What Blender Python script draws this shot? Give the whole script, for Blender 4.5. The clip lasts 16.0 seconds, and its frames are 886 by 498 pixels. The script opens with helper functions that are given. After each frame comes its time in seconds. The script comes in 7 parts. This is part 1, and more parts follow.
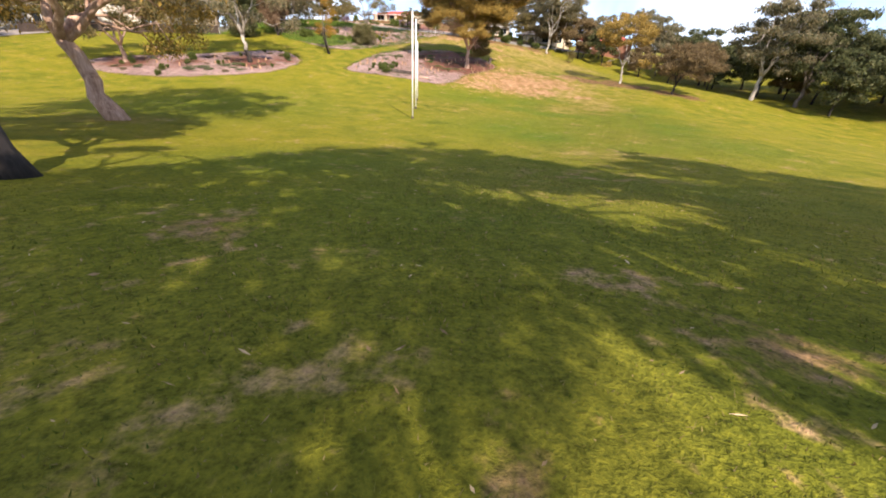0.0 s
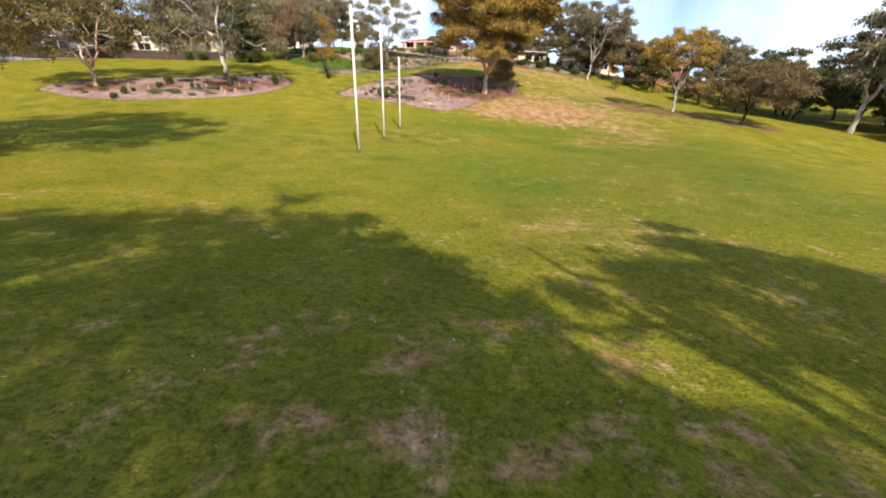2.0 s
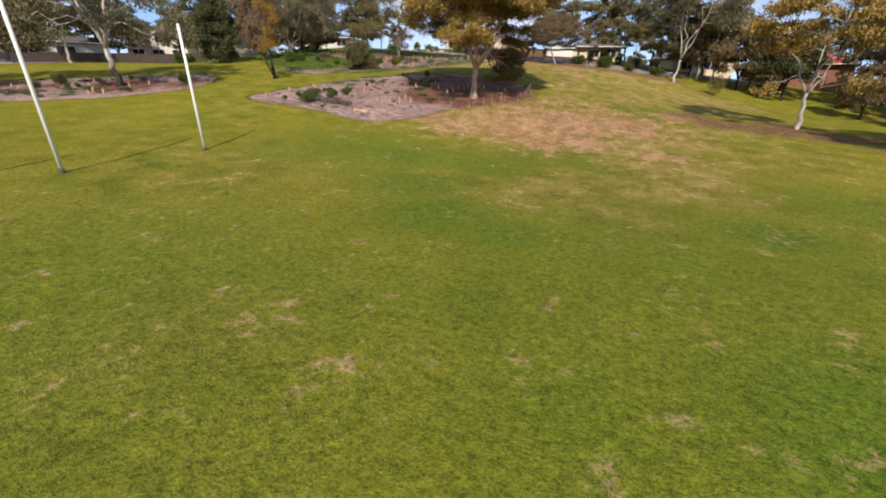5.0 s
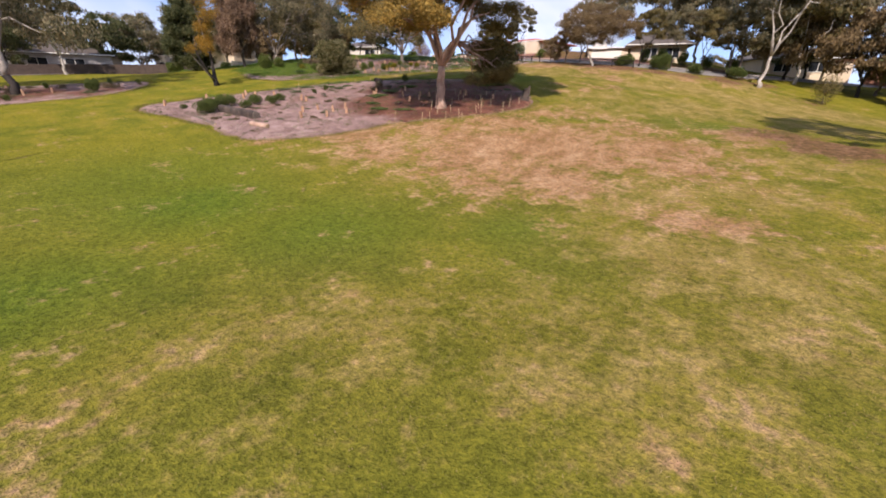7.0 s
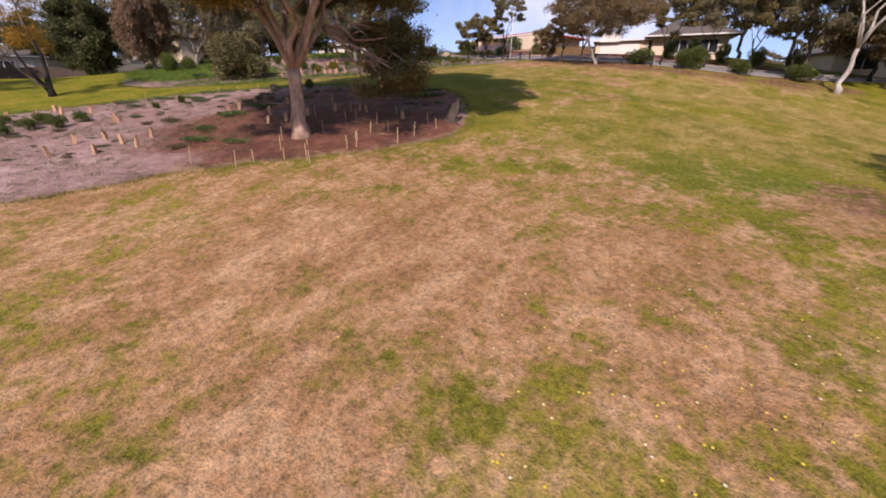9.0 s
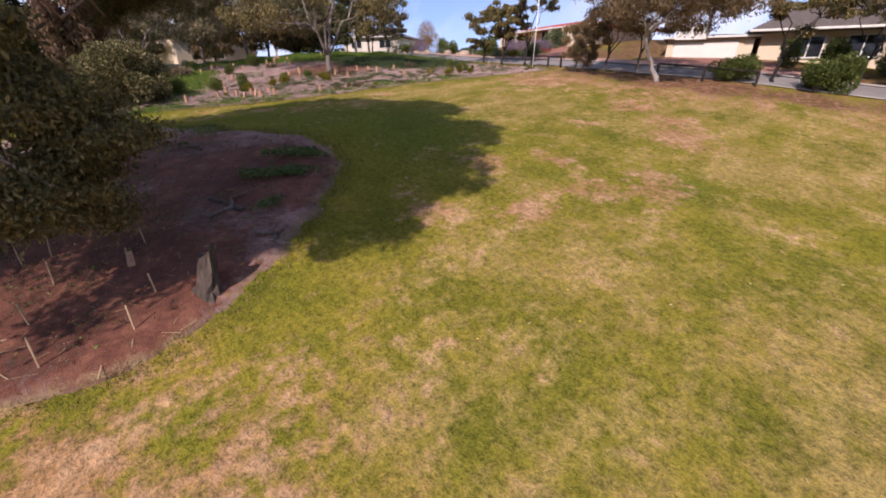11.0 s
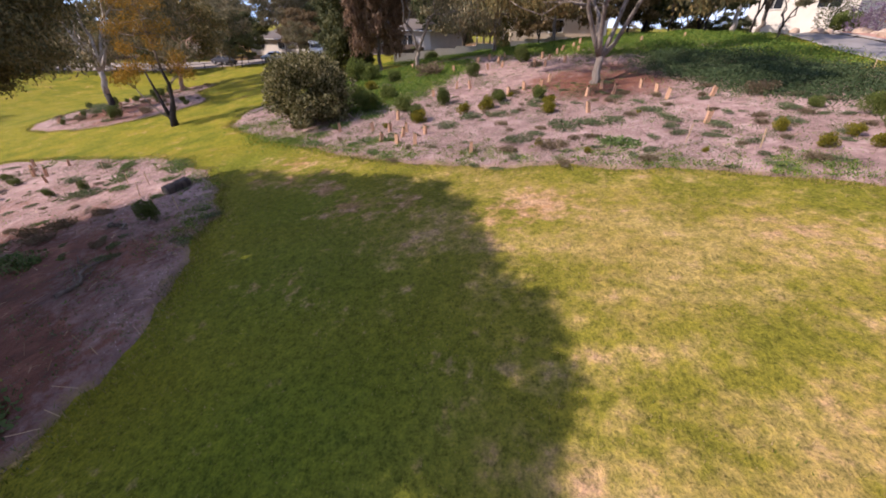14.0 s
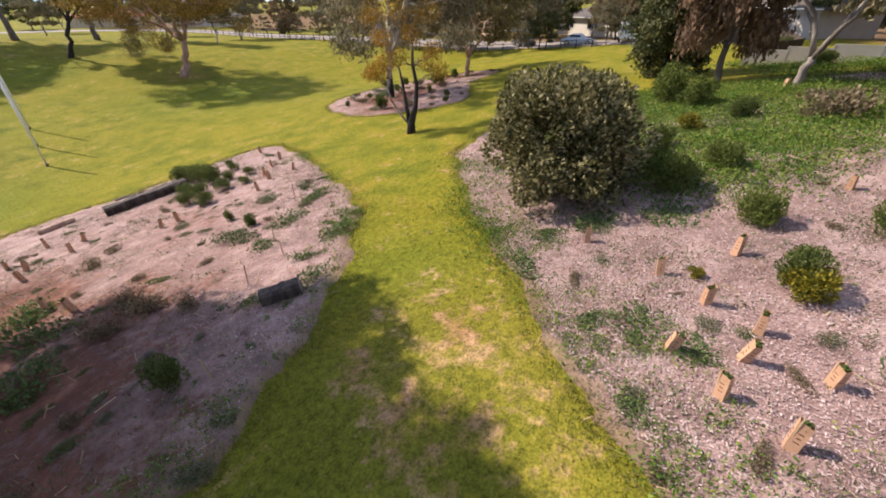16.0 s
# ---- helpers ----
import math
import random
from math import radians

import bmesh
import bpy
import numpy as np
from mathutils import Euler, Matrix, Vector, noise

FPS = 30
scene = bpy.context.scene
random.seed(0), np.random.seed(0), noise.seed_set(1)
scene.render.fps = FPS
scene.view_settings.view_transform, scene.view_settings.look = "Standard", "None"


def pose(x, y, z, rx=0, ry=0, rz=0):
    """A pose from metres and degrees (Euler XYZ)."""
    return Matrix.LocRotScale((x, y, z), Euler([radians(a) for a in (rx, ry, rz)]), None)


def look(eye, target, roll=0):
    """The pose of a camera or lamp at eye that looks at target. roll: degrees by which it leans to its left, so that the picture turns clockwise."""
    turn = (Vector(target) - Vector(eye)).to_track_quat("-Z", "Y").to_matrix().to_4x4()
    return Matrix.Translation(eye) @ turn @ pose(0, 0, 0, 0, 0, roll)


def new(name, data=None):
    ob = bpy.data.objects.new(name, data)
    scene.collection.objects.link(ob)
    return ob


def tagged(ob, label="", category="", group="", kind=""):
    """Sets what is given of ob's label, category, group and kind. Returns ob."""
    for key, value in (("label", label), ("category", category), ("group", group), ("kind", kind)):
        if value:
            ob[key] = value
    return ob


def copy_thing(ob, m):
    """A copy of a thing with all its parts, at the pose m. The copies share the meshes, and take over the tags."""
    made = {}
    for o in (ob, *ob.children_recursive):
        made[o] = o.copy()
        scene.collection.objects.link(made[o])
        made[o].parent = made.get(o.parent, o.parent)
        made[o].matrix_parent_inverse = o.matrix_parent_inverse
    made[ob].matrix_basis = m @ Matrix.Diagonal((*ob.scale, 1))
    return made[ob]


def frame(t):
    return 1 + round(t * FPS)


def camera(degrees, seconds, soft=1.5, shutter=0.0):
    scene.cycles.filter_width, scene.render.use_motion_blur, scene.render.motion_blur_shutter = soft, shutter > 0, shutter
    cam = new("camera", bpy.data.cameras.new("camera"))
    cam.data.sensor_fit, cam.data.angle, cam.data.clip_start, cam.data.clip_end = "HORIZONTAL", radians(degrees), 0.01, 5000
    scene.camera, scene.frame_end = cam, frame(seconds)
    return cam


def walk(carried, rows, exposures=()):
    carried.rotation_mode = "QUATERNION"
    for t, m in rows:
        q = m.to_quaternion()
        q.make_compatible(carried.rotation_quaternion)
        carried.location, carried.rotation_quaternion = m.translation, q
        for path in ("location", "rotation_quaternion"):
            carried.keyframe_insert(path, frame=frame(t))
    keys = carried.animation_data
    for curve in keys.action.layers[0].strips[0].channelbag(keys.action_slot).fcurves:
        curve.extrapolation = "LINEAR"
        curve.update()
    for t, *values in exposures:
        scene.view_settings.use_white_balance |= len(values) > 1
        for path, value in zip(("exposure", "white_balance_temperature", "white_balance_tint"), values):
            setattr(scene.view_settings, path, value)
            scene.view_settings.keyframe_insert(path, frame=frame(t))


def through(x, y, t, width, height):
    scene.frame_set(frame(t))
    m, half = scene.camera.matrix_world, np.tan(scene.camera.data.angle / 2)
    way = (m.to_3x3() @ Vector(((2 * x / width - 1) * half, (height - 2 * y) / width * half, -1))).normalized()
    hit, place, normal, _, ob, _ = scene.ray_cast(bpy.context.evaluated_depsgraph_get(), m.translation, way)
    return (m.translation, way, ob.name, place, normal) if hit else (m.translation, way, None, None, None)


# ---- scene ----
cam = camera(97.10, 16.0, 1.85)
PATH = [
    (0, (0.333, 2.123, 6.058), (0.217, 10.945, 1.350), 2.29),
    (0.5, (1.396, 4.358, 6.200), (0.812, 13.181, 1.530), 2.17),
    (1, (2.560, 7.021, 5.897), (1.655, 15.914, 1.415), 1.95),
    (1.5, (3.891, 9.995, 5.294), (2.785, 18.965, 1.014), 1.81),
    (2, (5.713, 13.166, 4.748), (4.391, 22.182, 0.630), 1.71),
    (2.5, (7.781, 16.564, 4.409), (6.211, 25.606, 0.435), 1.71),
    (3, (9.851, 20.235, 4.225), (7.971, 29.242, 0.308), 1.64),
    (3.5, (11.632, 24.074, 4.069), (9.378, 33.000, 0.165), 1.34),
    (4, (13.554, 27.879, 4.001), (10.823, 36.652, 0.054), 1.28),
    (6.5, (18.424, 45.919, 2.808), (13.564, 53.819, -0.930), 0.67),
    (7, (18.664, 49.812, 2.900), (13.547, 57.585, -0.759), 0.62),
    (7.5, (18.645, 53.538, 2.980), (13.365, 61.223, -0.632), 0.62),
    (8, (18.480, 57.116, 3.155), (13.097, 64.726, -0.465), 0.37),
    (8.5, (18.151, 60.729, 3.397), (12.651, 68.235, -0.267), 0.39),
    (9, (17.617, 64.244, 3.814), (11.972, 71.632, 0.130), 0.40),
    (9.5, (17.078, 67.685, 4.283), (11.278, 74.941, 0.580), 0.45),
    (12, (11.392, 84.748, 7.996), (3.643, 89.352, 3.665), 0.73),
    (12.5, (9.650, 87.198, 8.546), (1.380, 90.575, 4.050), 0.83),
    (13, (7.704, 89.192, 8.997), (-0.908, 91.130, 4.298), 0.86),
    (13.5, (5.516, 90.685, 9.230), (-3.221, 90.989, 4.375), 0.79),
    (14, (3.134, 91.493, 9.367), (-5.442, 90.239, 4.379), 0.65),
    (14.5, (0.553, 91.495, 9.474), (-7.594, 88.750, 4.367), 0.85),
    (15, (-2.010, 90.833, 9.711), (-9.458, 86.746, 4.438), 0.87),
    (15.5, (-4.594, 89.413, 9.821), (-11.152, 84.142, 4.416), 0.32),
    (16, (-6.864, 87.499, 9.680), (-12.482, 81.242, 4.269), -0.56),
]
walk(cam, [(t, look(eye, target, roll)) for t, eye, target, roll in PATH], [(0, 1.27, 7000, 14), (1.5, 1.05, 7000, 11), (2.5, 0.95, 6900, 9), (4, 0.43, 6700, 9), (6.5, 0.65, 6600, 17), (9, 0.44, 6650, 25), (12, 0.62, 6450, 26), (14, 0.88, 6500, 24), (16, 1.02, 6700, 15)])

# ---- light ----
SUN_TO = Vector((0.291, -0.688, 0.664))
world = bpy.data.worlds.new("world")
scene.world = world
world.use_nodes = True
wt = world.node_tree
sky = wt.nodes.new("ShaderNodeTexSky")
sky.sky_type = "NISHITA"
sky.sun_disc = False
sky.sun_elevation = radians(41.6)
sky.sun_rotation = math.atan2(SUN_TO.x, SUN_TO.y)
sky.altitude = 1500
sky.air_density = 1.0
sky.dust_density = 0.0
sky.ozone_density = 2.0
# clean air: the deeper blue of the higher sky reaches down to the skyline
way = wt.nodes.new("ShaderNodeTexCoord")
lift = wt.nodes.new("ShaderNodeVectorMath")
lift.operation = "ADD"
lift.inputs[1].default_value = (0, 0, 0.16)
straight = wt.nodes.new("ShaderNodeVectorMath")
straight.operation = "NORMALIZE"
wt.links.new(way.outputs["Generated"], lift.inputs[0])
wt.links.new(lift.outputs[0], straight.inputs[0])
wt.links.new(straight.outputs[0], sky.inputs[0])
# thin high cloud drawn over the blue
cloud = wt.nodes.new("ShaderNodeTexNoise")
cloud.inputs["Scale"].default_value, cloud.inputs["Detail"].default_value, cloud.inputs["Roughness"].default_value, cloud.inputs["Distortion"].default_value = 2.6, 5.0, 0.55, 0.6
cover = wt.nodes.new("ShaderNodeMapRange")
cover.inputs["From Min"].default_value, cover.inputs["From Max"].default_value, cover.inputs["To Max"].default_value = 0.40, 0.70, 0.72
white = wt.nodes.new("ShaderNodeMix")
white.data_type = "RGBA"
white.inputs[7].default_value = (5.4, 5.4, 5.6, 1)
wt.links.new(cloud.outputs["Fac"], cover.inputs["Value"])
wt.links.new(cover.outputs[0], white.inputs[0])
wt.links.new(sky.outputs[0], white.inputs[6])
wt.links.new(white.outputs[2], wt.nodes["Background"].inputs[0])
wt.nodes["Background"].inputs[1].default_value = 0.15
sun_data = bpy.data.lights.new("sun", "SUN")
sun_data.energy = 3.7
sun_data.angle = radians(0.53)
sun_data.color = (1.0, 0.91, 0.78)
sun = new("sun", sun_data)
sun.matrix_world = look(SUN_TO * 100, (0, 0, 0))


# ---- the lie of the land ----
HILL_X = np.arange(-66, 63, 16.0)
HILL_Y = np.arange(-10, 135, 16.0)
HILL = np.array([
    [0, -0.1, -0.33, 0.19, 1.39, 0.79, -0.17, -0.17, -0.05],
    [0.13, 0.01, 0.04, 0.4, 0.85, 0.67, -0.32, -0.52, -0.26],
    [0.44, 0.05, 0.29, 0.08, -1.81, -0.58, -0.49, -0.99, -0.71],
    [0.42, -1.05, -1.83, 0.05, -0.22, 0.08, 0.08, -1.22, -1.25],
    [0.59, -0.25, 0.26, -0.12, -1.08, -1.5, -0.53, -1.7, -1.97],
    [1.39, -0.21, 1.53, -0.55, 0.09, -1.43, 0.08, -0.05, -2.17],
    [1.87, -1.23, 1.36, -0.4, 1.95, -0, -0.73, 1.01, -1.63],
    [1.17, 0.53, 3.42, 0.03, -0.04, 1, -1.95, -0.97, -1.65],
    [0.36, 0.61, 1.26, 1.04, 1.75, 1.9, 0.47, 0.14, -0.47],
    [0.07, 0.18, 0.67, 2.22, 1.91, 0.55, 0.82, 0.71, 0.18]])


def land(x, y):
    """Height of the ground, for numbers or arrays."""
    x, y = np.asarray(x, float), np.asarray(y, float)
    gx = np.exp(-((x[..., None] - HILL_X) ** 2) / 450)
    gy = np.exp(-((y[..., None] - HILL_Y) ** 2) / 450)
    z = 2.6 + np.einsum("...i,ij,...j->...", gy, HILL, gx)
    back = np.clip((y - 110) / 30, 0, 1) * np.clip((40 - x) / 60, 0, 1) * np.clip((x + 90) / 40, 0, 1)
    return z + 3.0 * back * back * (3 - 2 * back)


def at(x, y, up=0.0):
    return Vector((x, y, float(land(x, y)) + up))


def inside(x, y, poly):
    """Whether points lie in a polygon."""
    hit = np.zeros(np.shape(x), bool)
    for (x0, y0), (x1, y1) in zip(poly, poly[1:] + poly[:1]):
        cut = (y0 > y) != (y1 > y)
        hit ^= cut & (x < (x1 - x0) * (y - y0) / ((y1 - y0) or 1e-9) + x0)
    return hit


# ---- materials ----
def material(name):
    m = bpy.data.materials.new(name)
    m.use_nodes = True
    t = m.node_tree
    return m, t, t.nodes["Principled BSDF"]


def node(t, kind, **props):
    n = t.nodes.new("ShaderNode" + kind)
    for key, value in props.items():
        if key in n.inputs:
            n.inputs[key].default_value = value
    return n


def ramp(t, source, stops):
    n = t.nodes.new("ShaderNodeValToRGB")
    el = n.color_ramp.elements
    while len(el) < len(stops):
        el.new(0.5)
    for e, (p, c) in zip(el, stops):
        e.position, e.color = p, (*c, 1)
    t.links.new(source, n.inputs[0])
    return n.outputs[0]


def blend(t, fac, a, b, kind="MIX"):
    n = t.nodes.new("ShaderNodeMix")
    n.data_type, n.blend_type = "RGBA", kind
    for socket, value in ((n.inputs[0], fac), (n.inputs[6], a), (n.inputs[7], b)):
        if isinstance(value, bpy.types.NodeSocket):
            t.links.new(value, socket)
        elif isinstance(value, (int, float)):
            socket.default_value = value
        else:
            socket.default_value = (*value, 1)
    return n.outputs[2]


def sums(t, op, a, b, clamp=False):
    n = t.nodes.new("ShaderNodeMath")
    n.operation, n.use_clamp = op, clamp
    for socket, value in ((n.inputs[0], a), (n.inputs[1], b)):
        if isinstance(value, bpy.types.NodeSocket):
            t.links.new(value, socket)
        else:
            socket.default_value = value
    return n.outputs[0]


def spots(t, scale, detail=3.0, rough=0.55, space=None):
    """Noise in metres."""
    n = node(t, "TexNoise", Scale=scale, Detail=detail, Roughness=rough)
    if space is None:
        space = t.nodes.new("ShaderNodeNewGeometry").outputs["Position"]
    t.links.new(space, n.inputs["Vector"])
    return n.outputs["Fac"]


def bumped(t, shader, height, strength, distance):
    b = node(t, "Bump", Strength=strength, Distance=distance)
    t.links.new(height, b.inputs["Height"])
    t.links.new(b.outputs[0], shader.inputs["Normal"])


def attribute(t, name):
    n = t.nodes.new("ShaderNodeAttribute")
    n.attribute_name = name
    return n.outputs["Fac"]


def surface(name, dark, light, scale=3.0, fine=40.0, rough=0.85, metal=0.0, bump=0.3, depth=0.01, own=True):
    """A plain grained surface: two tones blotched at two scales."""
    m, t, s = material(name)
    space = t.nodes.new("ShaderNodeTexCoord").outputs["Object"] if own else None
    mix = sums(t, "ADD", sums(t, "MULTIPLY", spots(t, scale, 3, 0.6, space), 0.6), sums(t, "MULTIPLY", spots(t, fine, 2, 0.6, space), 0.4))
    t.links.new(ramp(t, mix, [(0.32, dark), (0.68, light)]), s.inputs["Base Color"])
    s.inputs["Roughness"].default_value, s.inputs["Metallic"].default_value = rough, metal
    if bump:
        bumped(t, s, mix, bump, depth)
    return m


def lawn_material():
    m, t, s = material("lawn")
    place = t.nodes.new("ShaderNodeMapping")
    place.inputs["Rotation"].default_value = (0, 0, radians(35))
    place.inputs["Scale"].default_value = (1, 0.6, 1)
    t.links.new(t.nodes.new("ShaderNodeNewGeometry").outputs["Position"], place.inputs[0])
    streak = spots(t, 1.1, 4, 0.65, place.outputs[0])
    big, mid, small, fine = spots(t, 0.12, 4), spots(t, 0.55, 5, 0.62), spots(t, 3.2, 4, 0.65), spots(t, 24.0, 3, 0.7)
    green = ramp(t, mid, [(0.3, (0.080, 0.104, 0.009)), (0.5, (0.162, 0.158, 0.015)), (0.72, (0.268, 0.205, 0.027))])
    green = blend(t, ramp(t, big, [(0.38, (0, 0, 0)), (0.62, (1, 1, 1))]), green, blend(t, 0.5, green, (0.205, 0.182, 0.014)))
    green = blend(t, ramp(t, sums(t, "ADD", attribute(t, "lush"), sums(t, "MULTIPLY", sums(t, "SUBTRACT", mid, 0.5), 0.9)), [(0.12, (0, 0, 0)), (0.80, (0.92, 0.92, 0.92))]), green, ramp(t, small, [(0.3, (0.050, 0.096, 0.008)), (0.7, (0.120, 0.165, 0.013))]))
    uneven = sums(t, "ADD", sums(t, "MULTIPLY", sums(t, "SUBTRACT", small, 0.5), 1.7), sums(t, "ADD", sums(t, "MULTIPLY", sums(t, "SUBTRACT", mid, 0.5), 1.3), sums(t, "MULTIPLY", sums(t, "SUBTRACT", streak, 0.5), 1.3)))
    # dry turf turns olive
    green = blend(t, sums(t, "MULTIPLY", attribute(t, "dry"), 0.85, True), green, ramp(t, mid, [(0.3, (0.115, 0.100, 0.017)), (0.7, (0.228, 0.182, 0.038))]))
    # straw, bare earth and bark show where the turf is thin
    straw = ramp(t, sums(t, "ADD", sums(t, "SUBTRACT", attribute(t, "dry"), sums(t, "MULTIPLY", attribute(t, "lush"), 0.3)), uneven), [(0.36, (0, 0, 0)), (0.82, (1, 1, 1))])
    colour = blend(t, sums(t, "MULTIPLY", straw, 0.78), green, ramp(t, streak, [(0.3, (0.215, 0.150, 0.045)), (0.7, (0.36, 0.265, 0.095))]))
    earth = ramp(t, sums(t, "ADD", attribute(t, "soil"), uneven), [(0.24, (0, 0, 0)), (0.70, (1, 1, 1))])
    clay = ramp(t, sums(t, "ADD", sums(t, "MULTIPLY", streak, 0.6), sums(t, "MULTIPLY", small, 0.4)), [(0.34, (0.195, 0.092, 0.048)), (0.5, (0.32, 0.170, 0.096)), (0.64, (0.46, 0.285, 0.180))])
    colour = blend(t, sums(t, "MULTIPLY", earth, 0.80), colour, clay)
    litter = ramp(t, sums(t, "ADD", attribute(t, "bark"), sums(t, "MULTIPLY", uneven, 0.7)), [(0.34, (0, 0, 0)), (0.66, (1, 1, 1))])
    colour = blend(t, sums(t, "MULTIPLY", litter, 0.85), colour, ramp(t, small, [(0.35, (0.070, 0.032, 0.020)), (0.5, (0.145, 0.072, 0.044)), (0.66, (0.27, 0.155, 0.095))]))
    tuft = spots(t, 8.0, 3, 0.7)
    speck = ramp(t, sums(t, "ADD", sums(t, "MULTIPLY", fine, 0.5), sums(t, "MULTIPLY", tuft, 0.5)), [(0.35, (0.38, 0.42, 0.38)), (0.50, (1, 1, 1)), (0.65, (1.6, 1.5, 1.38))])
    colour = blend(t, 1.0, colour, speck, "MULTIPLY")
    t.links.new(colour, s.inputs["Base Color"])
    s.inputs["Roughness"].default_value = 0.95
    s.inputs["Specular IOR Level"].default_value = 0.1
    bumped(t, s, sums(t, "ADD", fine, sums(t, "MULTIPLY", small, 2.0)), 0.8, 0.04)
    return m


def mulch_material(name, dark, mid, light):
    m, t, s = material(name)
    big, small, fine = spots(t, 0.5, 4), spots(t, 6.0, 4, 0.65), spots(t, 38.0, 3, 0.7)
    drift = spots(t, 1.6, 4, 0.65)
    mix = sums(t, "ADD", sums(t, "ADD", sums(t, "MULTIPLY", big, 0.24), sums(t, "MULTIPLY", drift, 0.34)), sums(t, "ADD", sums(t, "MULTIPLY", small, 0.22), sums(t, "MULTIPLY", fine, 0.20)))
    # dark bark and leaf litter under the trees, with the crowns' shade painted in
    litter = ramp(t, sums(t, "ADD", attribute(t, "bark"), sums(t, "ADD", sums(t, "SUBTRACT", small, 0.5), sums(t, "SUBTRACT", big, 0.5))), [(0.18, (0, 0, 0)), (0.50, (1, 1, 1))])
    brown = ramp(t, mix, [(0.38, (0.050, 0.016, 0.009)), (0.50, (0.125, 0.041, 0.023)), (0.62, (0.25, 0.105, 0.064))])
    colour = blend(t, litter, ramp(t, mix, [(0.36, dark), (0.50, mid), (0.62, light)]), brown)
    # trodden earth and dead grass along the rim
    worn = ramp(t, sums(t, "ADD", attribute(t, "rim"), sums(t, "ADD", sums(t, "SUBTRACT", small, 0.5), sums(t, "MULTIPLY", sums(t, "SUBTRACT", drift, 0.5), 1.4))), [(0.40, (0, 0, 0)), (0.85, (0.9, 0.9, 0.9))])
    earth = ramp(t, mix, [(0.38, (0.110, 0.072, 0.034)), (0.50, (0.205, 0.138, 0.070)), (0.62, (0.32, 0.225, 0.125))])
    t.links.new(blend(t, worn, colour, earth), s.inputs["Base Color"])
    s.inputs["Roughness"].default_value = 0.95
    bumped(t, s, sums(t, "ADD", fine, small), 0.9, 0.03)
    return m


def leaf_material(name, tones, gloss=0.6, through=0.3):
    """Leaves whose tone changes from one to the next."""
    m, t, s = material(name)
    geo = t.nodes.new("ShaderNodeNewGeometry")
    patch = spots(t, 0.8, 2, 0.5, geo.outputs["Position"])
    pick = sums(t, "ADD", sums(t, "MULTIPLY", geo.outputs["Random Per Island"], 0.65), sums(t, "MULTIPLY", patch, 0.35))
    colour = ramp(t, pick, [(k, c) for k, c in zip(np.linspace(0.15, 0.85, len(tones)), tones)])
    t.links.new(colour, s.inputs["Base Color"])
    s.inputs["Roughness"].default_value = gloss
    s.inputs["Specular IOR Level"].default_value = 0.18
    thin = t.nodes.new("ShaderNodeBsdfTranslucent")
    t.links.new(colour, thin.inputs[0])
    mix = t.nodes.new("ShaderNodeMixShader")
    mix.inputs[0].default_value = through
    t.links.new(s.outputs[0], mix.inputs[1])
    t.links.new(thin.outputs[0], mix.inputs[2])
    t.links.new(mix.outputs[0], t.nodes["Material Output"].inputs[0])
    return m


def bark_material(name, dark, mid, light, streak=1.0):
    m, t, s = material(name)
    mapping = t.nodes.new("ShaderNodeMapping")
    mapping.inputs["Scale"].default_value = (1, 1, 0.22)
    t.links.new(t.nodes.new("ShaderNodeNewGeometry").outputs["Position"], mapping.inputs[0])
    a, b = spots(t, 3.0, 4, 0.6, mapping.outputs[0]), spots(t, 14.0, 4, 0.65, mapping.outputs[0])
    mix = sums(t, "ADD", sums(t, "MULTIPLY", a, 0.6), sums(t, "MULTIPLY", b, 0.4))
    t.links.new(ramp(t, mix, [(0.36, dark), (0.50, mid), (0.64, light)]), s.inputs["Base Color"])
    s.inputs["Roughness"].default_value = 0.85
    bumped(t, s, b, 0.6 * streak, 0.03)
    return m


def paint(name, colour, rough=0.5, metal=0.0):
    return surface(name, tuple(c * 0.9 for c in colour), tuple(min(1, c * 1.06) for c in colour), 1.2, 30, rough, metal, 0.08, 0.003)


LAWN = lawn_material()
MULCH = mulch_material("wood_mulch", (0.090, 0.052, 0.046), (0.292, 0.184, 0.164), (0.52, 0.378, 0.350))
CHIPS = leaf_material("wood_chips", [(0.19, 0.115, 0.100), (0.36, 0.245, 0.222), (0.48, 0.360, 0.335), (0.59, 0.475, 0.455)], 0.9, 0.0)
BLADES = leaf_material("grass_blades", [(0.066, 0.102, 0.012), (0.115, 0.140, 0.018), (0.170, 0.166, 0.030), (0.24, 0.19, 0.066)], 0.6, 0.3)
STRAW = leaf_material("straw_blades", [(0.13, 0.11, 0.03), (0.25, 0.19, 0.075), (0.38, 0.28, 0.13)], 0.8, 0.2)
LITTER = leaf_material("leaf_litter", [(0.20, 0.11, 0.06), (0.36, 0.24, 0.13), (0.55, 0.42, 0.27)], 0.8, 0.05)
PETALS = leaf_material("petals", [(0.80, 0.78, 0.62), (0.80, 0.60, 0.06), (0.80, 0.66, 0.10)], 0.7, 0.2)
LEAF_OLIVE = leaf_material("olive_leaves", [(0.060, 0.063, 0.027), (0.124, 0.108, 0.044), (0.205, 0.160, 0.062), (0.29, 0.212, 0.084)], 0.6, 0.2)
LEAF_AMBER = leaf_material("amber_olive_leaves", [(0.078, 0.066, 0.021), (0.210, 0.148, 0.039), (0.37, 0.240, 0.058), (0.52, 0.322, 0.078)], 0.6, 0.06)
LEAF_GOLD = leaf_material("golden_leaves", [(0.13, 0.092, 0.020), (0.29, 0.172, 0.026), (0.50, 0.26, 0.034)])
